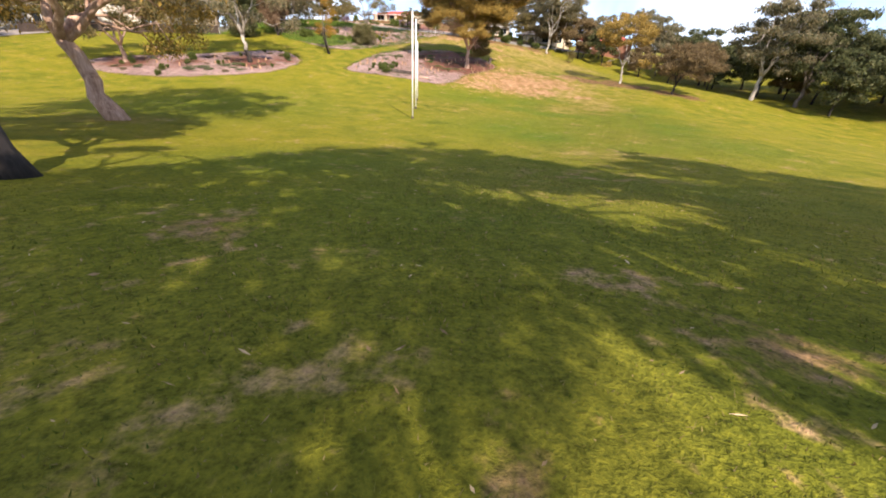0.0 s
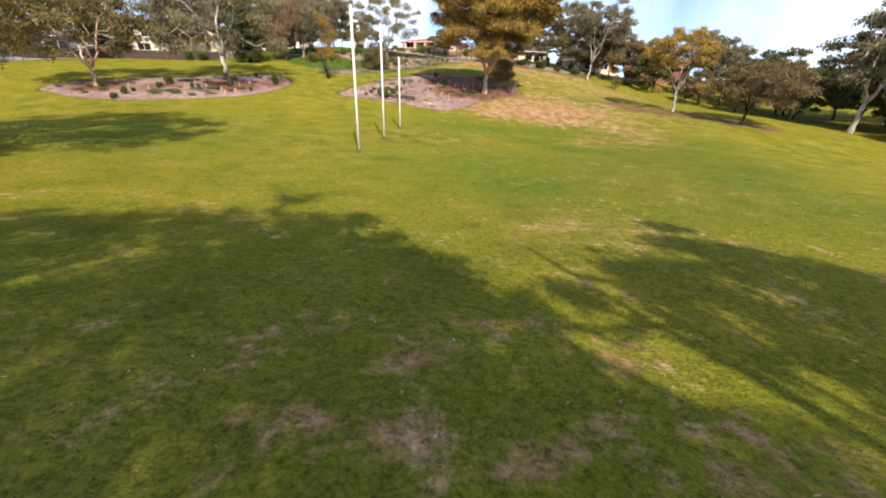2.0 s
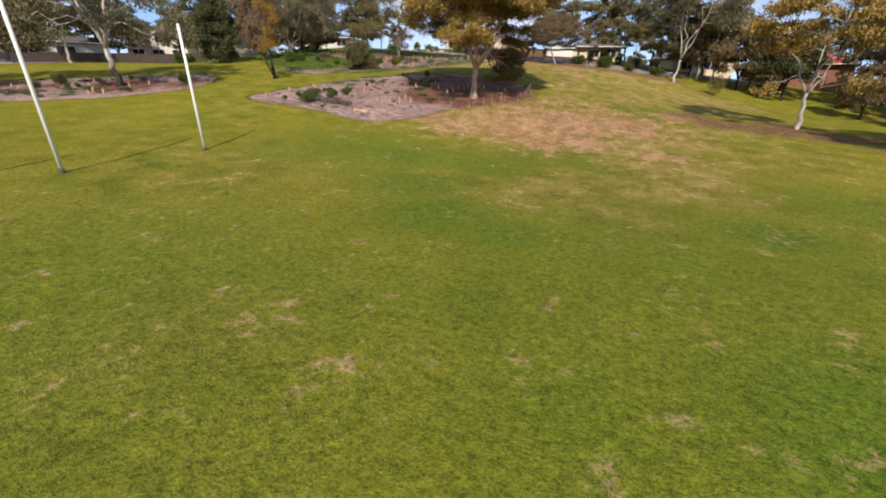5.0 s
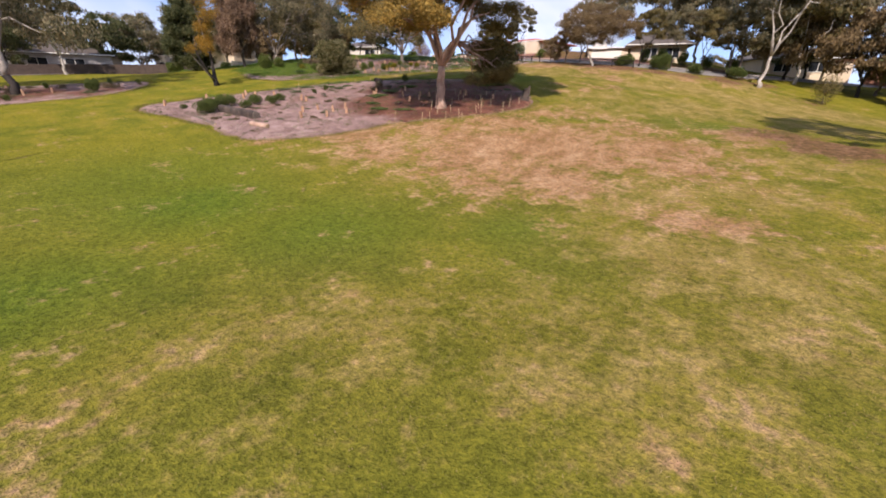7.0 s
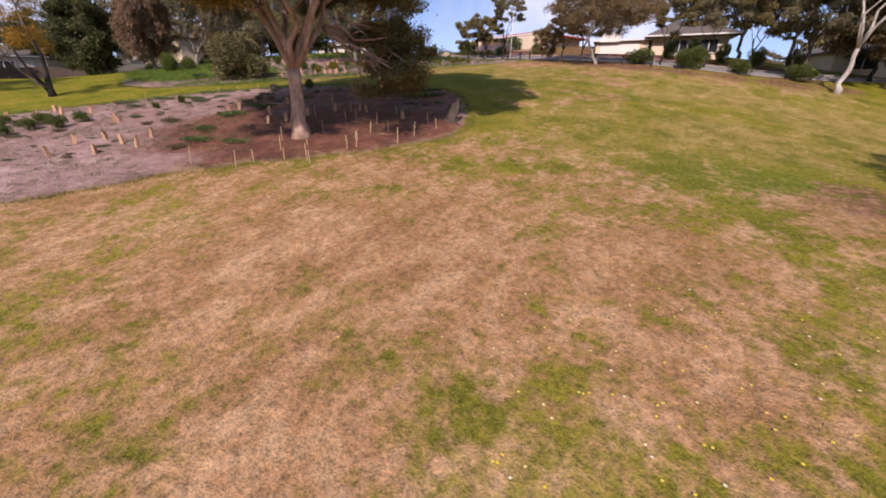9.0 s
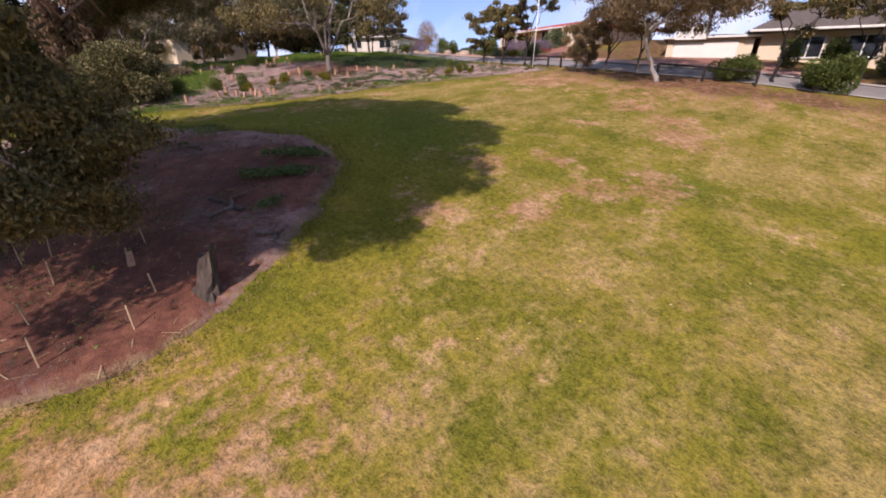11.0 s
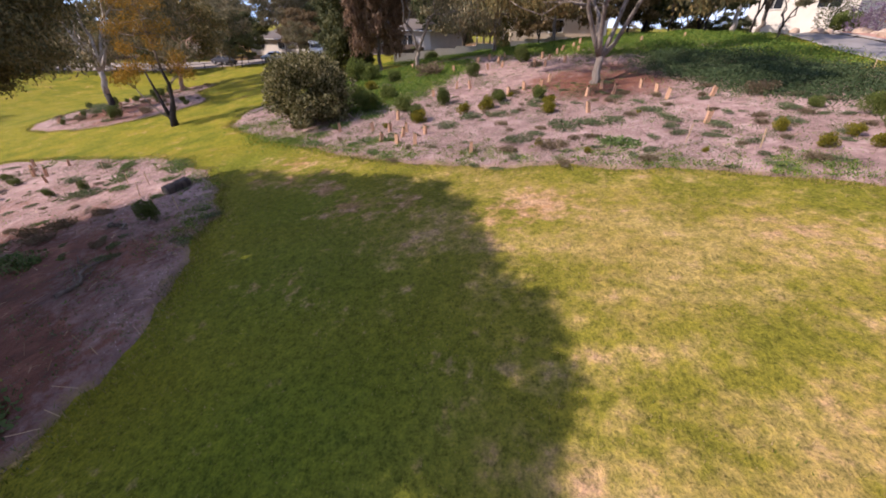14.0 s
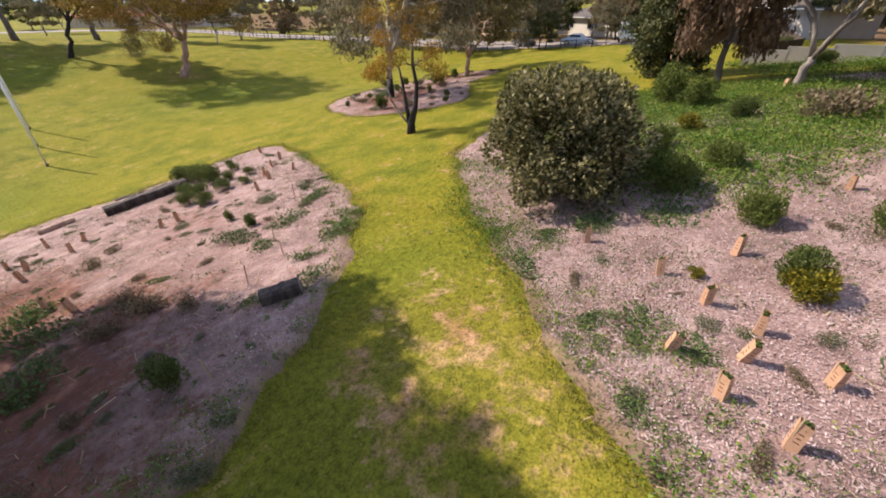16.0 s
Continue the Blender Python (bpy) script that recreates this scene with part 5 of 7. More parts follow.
# small self-sown plants over the mulch
rng = np.random.default_rng(41)
SMALL = []
for x, y in zip(rng.uniform(-24, -4, 900), rng.uniform(78, 105, 900)):
    if not inside(np.array([x]), np.array([y]), edge_c)[0] or x < -20 + (y - 84) * 0.1 or math.hypot(x + 16, y - 81.8) < 2.6 or any(math.hypot(x - p[0], y - p[1]) < 0.35 for p in SMALL):
        continue
    SMALL.append((x, y, int(rng.choice([2, 2, 3, 3, 4, 1, 2, 0], p=[0.2, 0.2, 0.2, 0.12, 0.17, 0.04, 0.06, 0.01])), rng.uniform(0.2, 0.62) * (0.7 if y < 91 else 1.0)))
SMALL = SMALL[:210]
for x, y in zip(rng.uniform(-15, -3, 260), rng.uniform(62, 84, 260)):
    if inside(np.array([x]), np.array([y]), edge_a)[0]:
        SMALL.append((x, y, int(rng.choice([2, 3, 4])), rng.uniform(0.2, 0.5)))
for x, y in zip(rng.uniform(-9, 1, 60), rng.uniform(70, 84, 60)):
    if inside(np.array([x]), np.array([y]), edge_a)[0]:
        SMALL.append((x, y, 3, rng.uniform(0.4, 0.9)))
SMALL = SMALL[:320]
for x, y in zip(rng.uniform(-45, -22, 160), rng.uniform(49, 68, 160)):
    if inside(np.array([x]), np.array([y]), edge_b)[0] and len(SMALL) < 360:
        SMALL.append((x, y, int(rng.choice([2, 3, 3, 0])), rng.uniform(0.4, 1.0)))
first = {}
for i, (x, y, k, s) in enumerate(SHRUBS_C + SHRUBS_D + SHRUBS_E + SHRUBS_F + SHRUBS_A + MATS_A + SHRUBS_B + SMALL):
    nm, lb, r, h, lf, n, sz, up = KINDS[k]
    alike = (k, i % 3)
    if alike not in first:
        flat_kind = k in (2, 3, 4)
        first[alike] = shrub(nm, lb, x, y, r, h, lf, 200 + i, n, sz, 0, up, lumps=9 if flat_kind else 16, lump=(0.72, 0.34) if flat_kind else (0.36, 0.28), aspect=0.5, uneven=0.5 if flat_kind else 0.15)
        continue
    long = 1.0 + (0.35 * math.sin(i * 1.9) if k in (2, 3, 4) else 0)
    copy_thing(first[alike], placed(x, y, 41 * i, s, s * (0.9 + 0.03 * (i % 8)), 0.04) @ Matrix.Diagonal((long, 1 / long, 1, 1)))

# ---- tree guards and stakes ----
CARD = surface("cardboard", (0.44, 0.245, 0.145), (0.62, 0.38, 0.24), 4, 50, 0.85, 0, 0.15, 0.003)
PRINT = paint("brown_print", (0.22, 0.10, 0.05), 0.8)
TIMBER = surface("pale_timber", (0.34, 0.23, 0.13), (0.58, 0.43, 0.27), 6, 60, 0.8, 0, 0.2, 0.003)


def tree_guard():
    thing = tagged(empty("tree_guard", 0, 0, 0), "tan cardboard tree guard round a seedling in mulch", "tree guard", "tree guards in the beds")
    bm = bmesh.new()
    lo, hi, h = 0.064, 0.071, 0.40
    ring = [[bm.verts.new((sx * r * k, sy * r * k * (0.62 if z else 1), z + (0.02 * sx if z else 0))) for sx, sy in ((-1, -1), (1, -1), (1, 1), (-1, 1))] for r, z, k in ((lo, 0, 1), (hi, h, 1), (hi, h, 0.955), (lo, 0, 0.955))]
    for a, b in zip(ring, ring[1:] + ring[:1]):
        for i in range(4):
            bm.faces.new((a[i], a[(i + 1) % 4], b[(i + 1) % 4], b[i]))
    part("sleeve", bm, CARD, thing)
    for side in range(4):
        for row, wide in enumerate((0.055, 0.04, 0.05)):
            z = 0.15 + 0.06 * row
            r = (lo + (hi - lo) * z / h) * ((1 - 0.38 * z / h) if side % 2 == 0 else 1)
            boxed("print_bar", (wide, 0.004, 0.014), pose(0, 0, z, 0, 0, 90 * side) @ pose(0, r + 0.001, 0), PRINT, thing, bevel=0)
    v, f = [], []
    tube(v, f, [(0.045, 0.045, -0.1), (0.048, 0.048, 0.46)], [0.009, 0.008], 6)
    solid("stake", v, f, TIMBER, thing)
    rng = np.random.default_rng(5)
    pts = ball(rng, 90) * np.array([0.05, 0.034, 0.10]) + np.array([0, 0, 0.33])
    facets("seedling", leaf_quads(pts, 0.08, rng, -0.3), LEAF_SPIKY, thing)
    return thing


GUARDS_C = [(-9.9, 90.5), (-14.3, 84.1), (-24.1, 93.1), (-23.7, 93.7), (-11.3, 98.1), (-13.9, 85.8), (-13.5, 86.7), (-15.3, 86.6), (-13.2, 87.5), (-12.5, 87.5), (-12.7, 88.4), (-11.65, 87.5), (-11.4, 88.25), (-12.1, 86.7), (-25.7, 87.9), (-19.3, 87.6), (-20.6, 88.7), (-20.3, 89.5), (-30.2, 84.0), (-28.0, 89.3), (-25.0, 90.2), (-29.1, 90.1), (-26.8, 90.8), (-25.2, 91.1), (-28.9, 91.2)]
GUARDS_D = [(-18.0, 91.6), (-18.7, 92.4), (-18.6, 93.2), (-19.8, 93.7), (-26.5, 93.7), (-25.6, 94.1), (-27.2, 94.7), (-28.0, 95.1), (-29.4, 96.0), (-31.4, 96.7), (-27.4, 96.1), (-24.2, 94.9), (-16.3, 95.1), (-17.4, 95.9), (-16.3, 96.2), (-16.9, 97.5), (-15.7, 97.8), (-14.7, 97.9), (-14.6, 99.5), (-13.8, 94.8), (-28.6, 100.3), (-28.3, 102.8)]
GUARDS_A = [(-2.3, 75.7), (-0.9, 74.7), (-0.5, 75.4), (-1.2, 76.5), (-0.4, 76.6), (0.2, 77.8), (1.2, 78.6), (1.8, 78.5), (4.1, 78.7), (-3.5, 77.5), (-4.9, 75.4), (-5.2, 68.3), (-4.0, 67.2), (-2.9, 68.4), (-3.5, 69.5), (-8.2, 70.6), (-14.0, 63.5), (-14.0, 66.5), (-13.5, 69.4), (-13.2, 67.4), (-2.4, 69.7), (-4.8, 69.3), (-3.5, 70.6), (-7.6, 70.6), (-12.4, 68.5), (-12.3, 69.4), (-11.4, 70.5), (-4.3, 74.6)]
GUARDS_B = [(-29.0, 57.3), (-31.8, 59.1), (-25.9, 58.9), (-25.6, 60.5), (-24.4, 55.9), (-25.2, 55.2), (-26.2, 56.0), (-33.5, 54.0), (-35.2, 53.2), (-30.2, 56.2), (-36.8, 54.8)]
guard = tree_guard()
spots_for = GUARDS_C + GUARDS_D + GUARDS_A + GUARDS_B
for i, (x, y) in enumerate(spots_for):
    m = Matrix.Translation(at(x, y, 0.05)) @ pose(0, 0, 0, 7 * math.sin(i * 2.3), 8 * math.cos(i * 1.7), 23 * i) @ Matrix.Diagonal((1, 1, 0.9 + 0.2 * ((i * 7) % 5) / 5, 1))
    if i == 0:
        guard.matrix_basis = Matrix.Translation(at(x, y, 0.05))
    else:
        copy_thing(guard, m)


def garden_stake():
    thing = tagged(empty("garden_stake", 0, 0, 0), "thin pale timber stake stuck in mulch", "stake", "stakes in the beds")
    boxed("shaft", (0.026, 0.026, 0.95), pose(0, 0, 0.35), TIMBER, thing, bevel=0.003)
    v, f = [], []
    tube(v, f, [(0, 0, 0.825), (0, 0, 0.85)], [0.018, 0.005], 4)
    solid("point", v, f, TIMBER, thing)
    return thing


STAKES = [(1.9, 73.6), (2.9, 72.9), (3.4, 73.8), (4.9, 72.8), (5.2, 74.8), (3.7, 77.4), (2.1, 76.9), (1.5, 70.1), (3.0, 71.0), (3.2, 71.6), (3.9, 72.4), (4.6, 72.9), (5.0, 74.5), (4.7, 75.3), (6.2, 76.1), (4.4, 76.3), (4.8, 77.0), (6.2, 77.1), (2.6, 75.2), (6.4, 78.4), (3.3, 79.1), (-8.4, 78.6), (-9.8, 76.7), (-9.6, 77.9), (-11.9, 73.3), (-6.9, 81.5),
          (-15.9, 105.6), (-14.8, 105.7), (-13.5, 105.4), (-10.1, 104.4), (-9.0, 105.0), (-7.8, 103.5), (-7.3, 104.0), (-11.8, 98.3), (-9.5, 96.9), (-8.7, 98.5), (1.0, 78.2), (0.2, 76.6), (-1.2, 78.8), (2.2, 77.4), (5.5, 78.9)]
stick = garden_stake()
for i, (x, y) in enumerate(STAKES):
    m = Matrix.Translation(at(x, y, 0.0)) @ pose(0, 0, 0, 5 * math.sin(i * 3.1), 5 * math.cos(i * 1.3), 31 * i) @ Matrix.Diagonal((1, 1, 0.75 + 0.35 * ((i * 7) % 10) / 10, 1))
    if i == 0:
        stick.matrix_basis = m
    else:
        copy_thing(stick, m)

# ---- logs and stump ----
def log(label, a, b, radius, bark, seed, square=0.0, end=TIMBER):
    """A log from a to b; square (0 to 1) hews its section flat on four sides."""
    rng = np.random.default_rng(seed)
    a, b = at(*a, radius * 0.8), at(*b, radius * 0.8)
    thing = new("log")
    thing.empty_display_size = 0.3
    thing.matrix_basis = Matrix.Translation((a + b) / 2 - Vector((0, 0, radius * 0.8)))
    tagged(thing, label, "log")
    line = bent(a - thing.location, b - thing.location, rng, 0.010, 9)
    way = (b - a).normalized()
    side = way.cross(Vector((0, 0, 1))).normalized()
    up = side.cross(way)
    sides = 16
    knots = rng.uniform(0.93, 1.07, (len(line), sides))

    def ring(p, shrink, row):
        out = []
        for k in range(sides):
            c, d = math.cos(6.283 * (k + 0.5) / sides), math.sin(6.283 * (k + 0.5) / sides)
            r = radius * shrink * knots[row][k] * (1 - square + square / max(abs(c), abs(d)) * 0.93)
            out.append(p + side * (c * r) + up * (d * r))
        return out
    v, f = [], []
    for i, p in enumerate(line):
        v += ring(p, 1.0, i)
    for i in range(len(line) - 1):
        f += [(i * sides + k, i * sides + (k + 1) % sides, (i + 1) * sides + (k + 1) % sides, (i + 1) * sides + k) for k in range(sides)]
    solid("bark", v, f, bark, thing, "", square < 0.5)
    for row, p, out in ((0, line[0], -way), (len(line) - 1, line[-1], way)):
        v = ring(p, 1.0, row) + ring(p + out * 0.02, 0.94, row) + [p + out * 0.03]
        f = [(k, (k + 1) % sides, sides + (k + 1) % sides, sides + k) for k in range(sides)] + [(sides + k, sides + (k + 1) % sides, 2 * sides) for k in range(sides)]
        solid("cut_end", v, f, end, thing, "sawn end grain")


END_GREY = surface("grey_end_grain", (0.12, 0.095, 0.075), (0.25, 0.205, 0.165), 8, 60, 0.9, 0, 0.3, 0.004)
BARK_LOG = bark_material("dark_log_bark", (0.022, 0.016, 0.013), (0.058, 0.042, 0.034), (0.12, 0.090, 0.072), 1.4)
log("long dark hewn log edging the mulched bed", (-6.1, 65.35), (-9.6, 65.1), 0.27, BARK_LOG, 1, 0.6, END_GREY)
log("short squared dark brown log lying on mulch", (-8.35, 79.8), (-9.15, 80.1), 0.21, BARK_LOG, 2, 0.75, END_GREY)
log("thin grey fallen branch lying on mulch", (-6.6, 62.9), (-9.4, 63.2), 0.07, BARK_GREY, 3)
log("short pale log lying on mulch", (-3.6, 64.4), (-4.9, 64.2), 0.16, BARK_TAN, 4)
log("thin dark dead log lying on shaded bark litter", (2.2, 80.9), (3.5, 81.3), 0.08, BARK_LOG, 5, 0.0, BARK_LOG)


def fallen_branch(x, y, turn, long, seed):
    """A dead forked branch lying on the mulch."""
    rng = np.random.default_rng(seed)
    thing = tagged(empty("fallen_branch", x, y, None, turn), "dead forked grey-brown branch lying on mulch", "branch")
    line = [Vector((long * k / 7, 0.14 * math.sin(k * 1.3 + seed), float(land(x + math.cos(radians(turn)) * long * k / 7, y + math.sin(radians(turn)) * long * k / 7)) - thing.location.z + 0.11)) for k in range(8)]
    v, f = [], []
    tube(v, f, line, [0.055 * (1 - 0.09 * k) for k in range(8)], 7)
    solid("limb", v, f, BARK_GREY, thing, "", True)
    for k in (2, 3, 5):
        v, f = [], []
        tip = line[k] + Vector((long * 0.2, rng.choice([-1, 1]) * long * rng.uniform(0.12, 0.25), rng.uniform(0.02, 0.25)))
        tube(v, f, bent(line[k], tip, rng, 0.08, 4), [0.028, 0.022, 0.017, 0.012, 0.007], 5)
        solid("side_branch", v, f, BARK_GREY, thing, "", True)


for i, (x, y, turn, long) in enumerate([(1.2, 82.6, 25, 1.8), (3.4, 80.6, 130, 1.4), (-2.6, 82.0, 200, 1.6), (-6.2, 79.6, 70, 1.2), (4.8, 81.2, 10, 1.2)]):
    fallen_branch(x, y, turn, long, i)
stump = tagged(empty("tree_stump", 6.2, 79.65), "broken leaning dark grey tree stump in bark litter", "stump")
rng = np.random.default_rng(6)
v, f = [], []
for i, z in enumerate((-0.1, 0.12, 0.36, 0.60, 0.80)):
    for k in range(12):
        a = 6.283 * k / 12
        r = (0.36, 0.27, 0.22, 0.21, 0.19)[i] * rng.uniform(0.85, 1.15) * (1 + (0.35 * max(0, math.cos(3 * a)) if i == 0 else 0))
        # a split, jagged top
        torn = (0.26 * max(0, math.cos(a - 0.6)) + rng.uniform(-0.07, 0.07)) if i == 4 else 0
        v.append((1.25 * r * math.cos(a) + 0.20 * z, 0.75 * r * math.sin(a) + 0.14 * z, z + torn))
for i in range(4):
    f += [(i * 12 + k, i * 12 + (k + 1) % 12, i * 12 + 12 + (k + 1) % 12, i * 12 + 12 + k) for k in range(12)]
v.append((0.17, 0.10, 0.70))
f += [(48 + k, 48 + (k + 1) % 12, 60) for k in range(12)]
solid("trunk", v, f, BARK_LOG, stump)
v, f = [], []
tube(v, f, [(0.12, 0.1, 0.55), (0.0, 0.26, 0.80), (-0.06, 0.32, 0.92)], [0.10, 0.07, 0.04], 7)
solid("branch_stub", v, f, BARK_LOG, stump, "", True)

# ---- street furniture ----
pole = tagged(empty("sign_pole", -4.75, 105.0), "slim white metal pole beside the street", "pole")
v, f = [], []
tube(v, f, [(0, 0, -0.2), (0.05, 0, 4.4)], [0.03, 0.027], 10)
solid("shaft", v, f, WHITE, pole, "", True)
v, f = [], []
tube(v, f, [(0.05, 0, 4.4), (0.05, 0, 4.46)], [0.05, 0.03], 10)
solid("cap", v, f, WHITE, pole, "", True)


def rail_barrier(points, label):
    """A low log rail on short posts."""
    thing = tagged(empty("log_rail", *points[0]), label, "barrier", "log rails along the street")
    base = thing.location
    tops = [at(x, y, 0.62) - base for x, y in points]
    for a in tops:
        boxed("post", (0.12, 0.12, 0.85), Matrix.Translation(a - Vector((0, 0, 0.34))), BARK_DARK, thing, bevel=0.015)
    for a, b in zip(tops, tops[1:]):
        v, f = [], []
        tube(v, f, [a + Vector((0, 0, 0.09)), b + Vector((0, 0, 0.09))], [0.055, 0.05], 8)
        solid("rail", v, f, BARK_DARK, thing, "dark weathered timber rail", True)


rail_barrier([(-5.6, 106.0), (-4.1, 106.0), (-2.9, 105.8)], "low weathered log rail where the street meets the park")
rail_barrier([(4.2, 104.9), (6.6, 105.2), (9.0, 105.7)], "low weathered log rail where the street meets the park")

# ---- houses ----
GLASS = surface("dark_glass", (0.012, 0.014, 0.018), (0.03, 0.034, 0.042), 2, 10, 0.08, 0, 0)
CREAM = surface("cream_render", (0.62, 0.50, 0.37), (0.74, 0.62, 0.48), 0.7, 30, 0.85, 0, 0.1, 0.003)
PALE = surface("pale_render", (0.58, 0.53, 0.46), (0.70, 0.65, 0.58), 0.7, 30, 0.85, 0, 0.1, 0.003)
BRICK = surface("red_brown_brick", (0.20, 0.085, 0.055), (0.34, 0.16, 0.11), 5, 40, 0.9, 0, 0.3, 0.006)
TILE_RED = surface("red_roof_tiles", (0.34, 0.055, 0.035), (0.50, 0.105, 0.07), 3, 30, 0.75, 0, 0.3, 0.01)
TILE_GREY = surface("grey_brown_roof_tiles", (0.075, 0.062, 0.055), (0.145, 0.12, 0.105), 3, 30, 0.8, 0, 0.3, 0.01)
TRIM = paint("white_trim", (0.74, 0.72, 0.68), 0.5)
FENCE_GREY = surface("grey_fence_sheet", (0.40, 0.37, 0.34), (0.52, 0.48, 0.445), 1, 20, 0.7, 0, 0.1, 0.003)


def house(label, left, right, depth, floor, wall, rise, wall_mat, roof_mat, windows, over=0.6, hip=True):
    """A house on a front line seen from the park. windows: (along, sill, width, height) in metres from the left end."""
    a, b = Vector((*left, 0)), Vector((*right, 0))
    wide = (b - a).length
    turn = math.degrees(math.atan2(b.y - a.y, b.x - a.x))
    thing = empty("house", *left, floor, turn)
    tagged(thing, label, "house")
    boxed("wall", (wide, depth, wall + 3.0), pose(wide / 2, depth / 2, (wall - 3.0) / 2), wall_mat, thing, bevel=0)
    o, w, d, r = over, wide, depth, rise
    inset = min(d / 2 + o, w / 2 - 0.5) if hip else 0.0
    v = [(-o, -o, wall), (w + o, -o, wall), (w + o, d + o, wall), (-o, d + o, wall), (-o + inset, d / 2, wall + r), (w + o - inset, d / 2, wall + r), (-o, -o, wall - 0.18), (w + o, -o, wall - 0.18), (w + o, d + o, wall - 0.18), (-o, d + o, wall - 0.18)]
    fc = [(0, 1, 5, 4), (1, 2, 5), (2, 3, 4, 5), (3, 0, 4), (0, 6, 7, 1), (1, 7, 8, 2), (2, 8, 9, 3), (3, 9, 6, 0), (6, 9, 8, 7)]
    solid("roof", v, fc, roof_mat, thing)
    boxed("gutter", (w + 2 * o, 0.12, 0.14), pose(w / 2, -o - 0.05, wall - 0.06), TRIM, thing, "", 0.02)
    for x, z, ww, hh in windows:
        win = tagged(new("window"), "")
        win.parent = thing
        win.matrix_basis = pose(x, -0.015, z)
        boxed("pane", (ww, 0.03, hh), pose(ww / 2, 0, hh / 2), GLASS, win, "", 0)
        boxed("window_frame", (ww + 0.16, 0.07, 0.09), pose(ww / 2, -0.02, hh + 0.03), TRIM, win)
        boxed("window_frame", (ww + 0.2, 0.12, 0.09), pose(ww / 2, -0.03, -0.03), TRIM, win)
        for k in (0, 0.5, 1):
            boxed("window_frame", (0.07, 0.07, hh), pose(ww * k, -0.02, hh / 2), TRIM, win)
    return thing, wide


h1, _ = house("cream single-storey house with grey hip roof across the street", (6.9, 114.2), (13.5, 116.1), 9, 6.95, 2.6, 1.9, CREAM, TILE_GREY, [(1.8, 0.95, 1.5, 1.2), (4.4, 0.95, 1.6, 1.2)], 0.8)
g1, _ = house("low cream garage with flat roof beside the house", (1.6, 112.6), (6.6, 114.0), 6, 7.0, 2.3, 0.35, CREAM, TILE_GREY, [], 0.3)
boxed("garage_door", (3.9, 0.06, 2.0), pose(2.4, -0.03, 1.0), TRIM, g1, "white garage door", 0.02)
boxed("sign_board", (1.9, 0.06, 0.9), pose(1.4, -0.4, 2.55), TRIM, g1, "pale blank board on the garage roof", 0.01)
h2, w2 = house("long pale house with red tiled roof and veranda posts", (-22.2, 122.2), (-7.8, 119.2), 9, 9.3, 2.15, 1.05, CREAM, TILE_RED, [(1.2, 0.9, 1.9, 1.2), (4.6, 0.2, 1.2, 1.9), (7.2, 0.1, 1.1, 2.0), (9.3, 0.3, 1.3, 1.7)], 0.9)
for k in range(4):
    boxed("veranda_post", (0.5, 0.4, 2.25), pose(1.0 + k * 2.75, -0.68, 1.1), CREAM, h2, "", 0.02)
boxed("end_wall", (3.4, 1.2, 2.2), pose(12.75, -0.35, 1.08), CREAM, h2, "", 0.02)
boxed("veranda_floor", (14.6, 1.4, 3.0), pose(7.2, -0.75, -1.52), BRICK, h2, "", 0.02)
house("two-storey grey house on the rise behind gum trees", (-82, 92), (-69, 99), 9, 6.5, 5.4, 1.8, PALE, TILE_GREY, [(1.0, 0.9, 2.4, 1.3), (5.0, 0.9, 2.4, 1.3), (9.0, 0.9, 2.4, 1.3), (1.0, 3.5, 3.0, 1.4), (6.0, 3.5, 3.0, 1.4), (10.2, 3.5, 2.4, 1.4)])
house("plain beige house wall above the weedy slope", (-51.6, 91.5), (-53.5, 102.5), 9, 7.6, 3.8, 1.6, CREAM, TILE_GREY, [(4.6, 1.0, 1.6, 1.3)])
house("grey house with dark roof behind the western trees", (-74, 64), (-66, 79), 9, 5.4, 3.0, 1.7, FENCE_GREY, TILE_GREY, [(2.0, 0.9, 2.4, 1.4), (6.5, 0.9, 2.4, 1.4), (11.0, 0.9, 2.4, 1.4)])
house("cream house with red roof seen between far trees", (34, 128), (48, 124), 9, 4.6, 2.7, 2.0, BRICK, TILE_RED, [(2.0, 0.9, 2.2, 1.3), (7.5, 0.9, 2.2, 1.3)])
house("cream house with brown roof beyond the street", (22.5, 126), (33, 131), 9, 5.6, 2.7, 1.9, CREAM, TILE_GREY, [(1.6, 0.9, 2.2, 1.3), (6.0, 0.9, 2.4, 1.3)])
house("pale house up the street behind garden shrubs", (-60, 121), (-49, 126), 9, 10.4, 2.7, 1.5, PALE, TILE_GREY, [(2.0, 0.9, 2.2, 1.3), (8.0, 0.9, 2.4, 1.3)])
house("pale house with brown roof behind the western street", (-88, 34), (-84, 50), 9, 3.4, 2.8, 1.8, PALE, TILE_GREY, [(2.0, 0.9, 2.4, 1.3), (8.0, 0.9, 2.4, 1.3)])
house("pale house behind the western street", (-84, 8), (-87, 26), 9, 3.2, 2.8, 1.8, PALE, TILE_GREY, [(2.0, 0.9, 2.4, 1.3), (8.0, 0.9, 2.4, 1.3)])
house("pale house across the southern street", (-58, -66), (-46, -82), 9, 2.6, 2.9, 1.8, PALE, TILE_GREY, [(2.0, 0.9, 2.4, 1.3), (8.0, 0.9, 2.4, 1.3), (13.0, 0.9, 2.4, 1.3)])
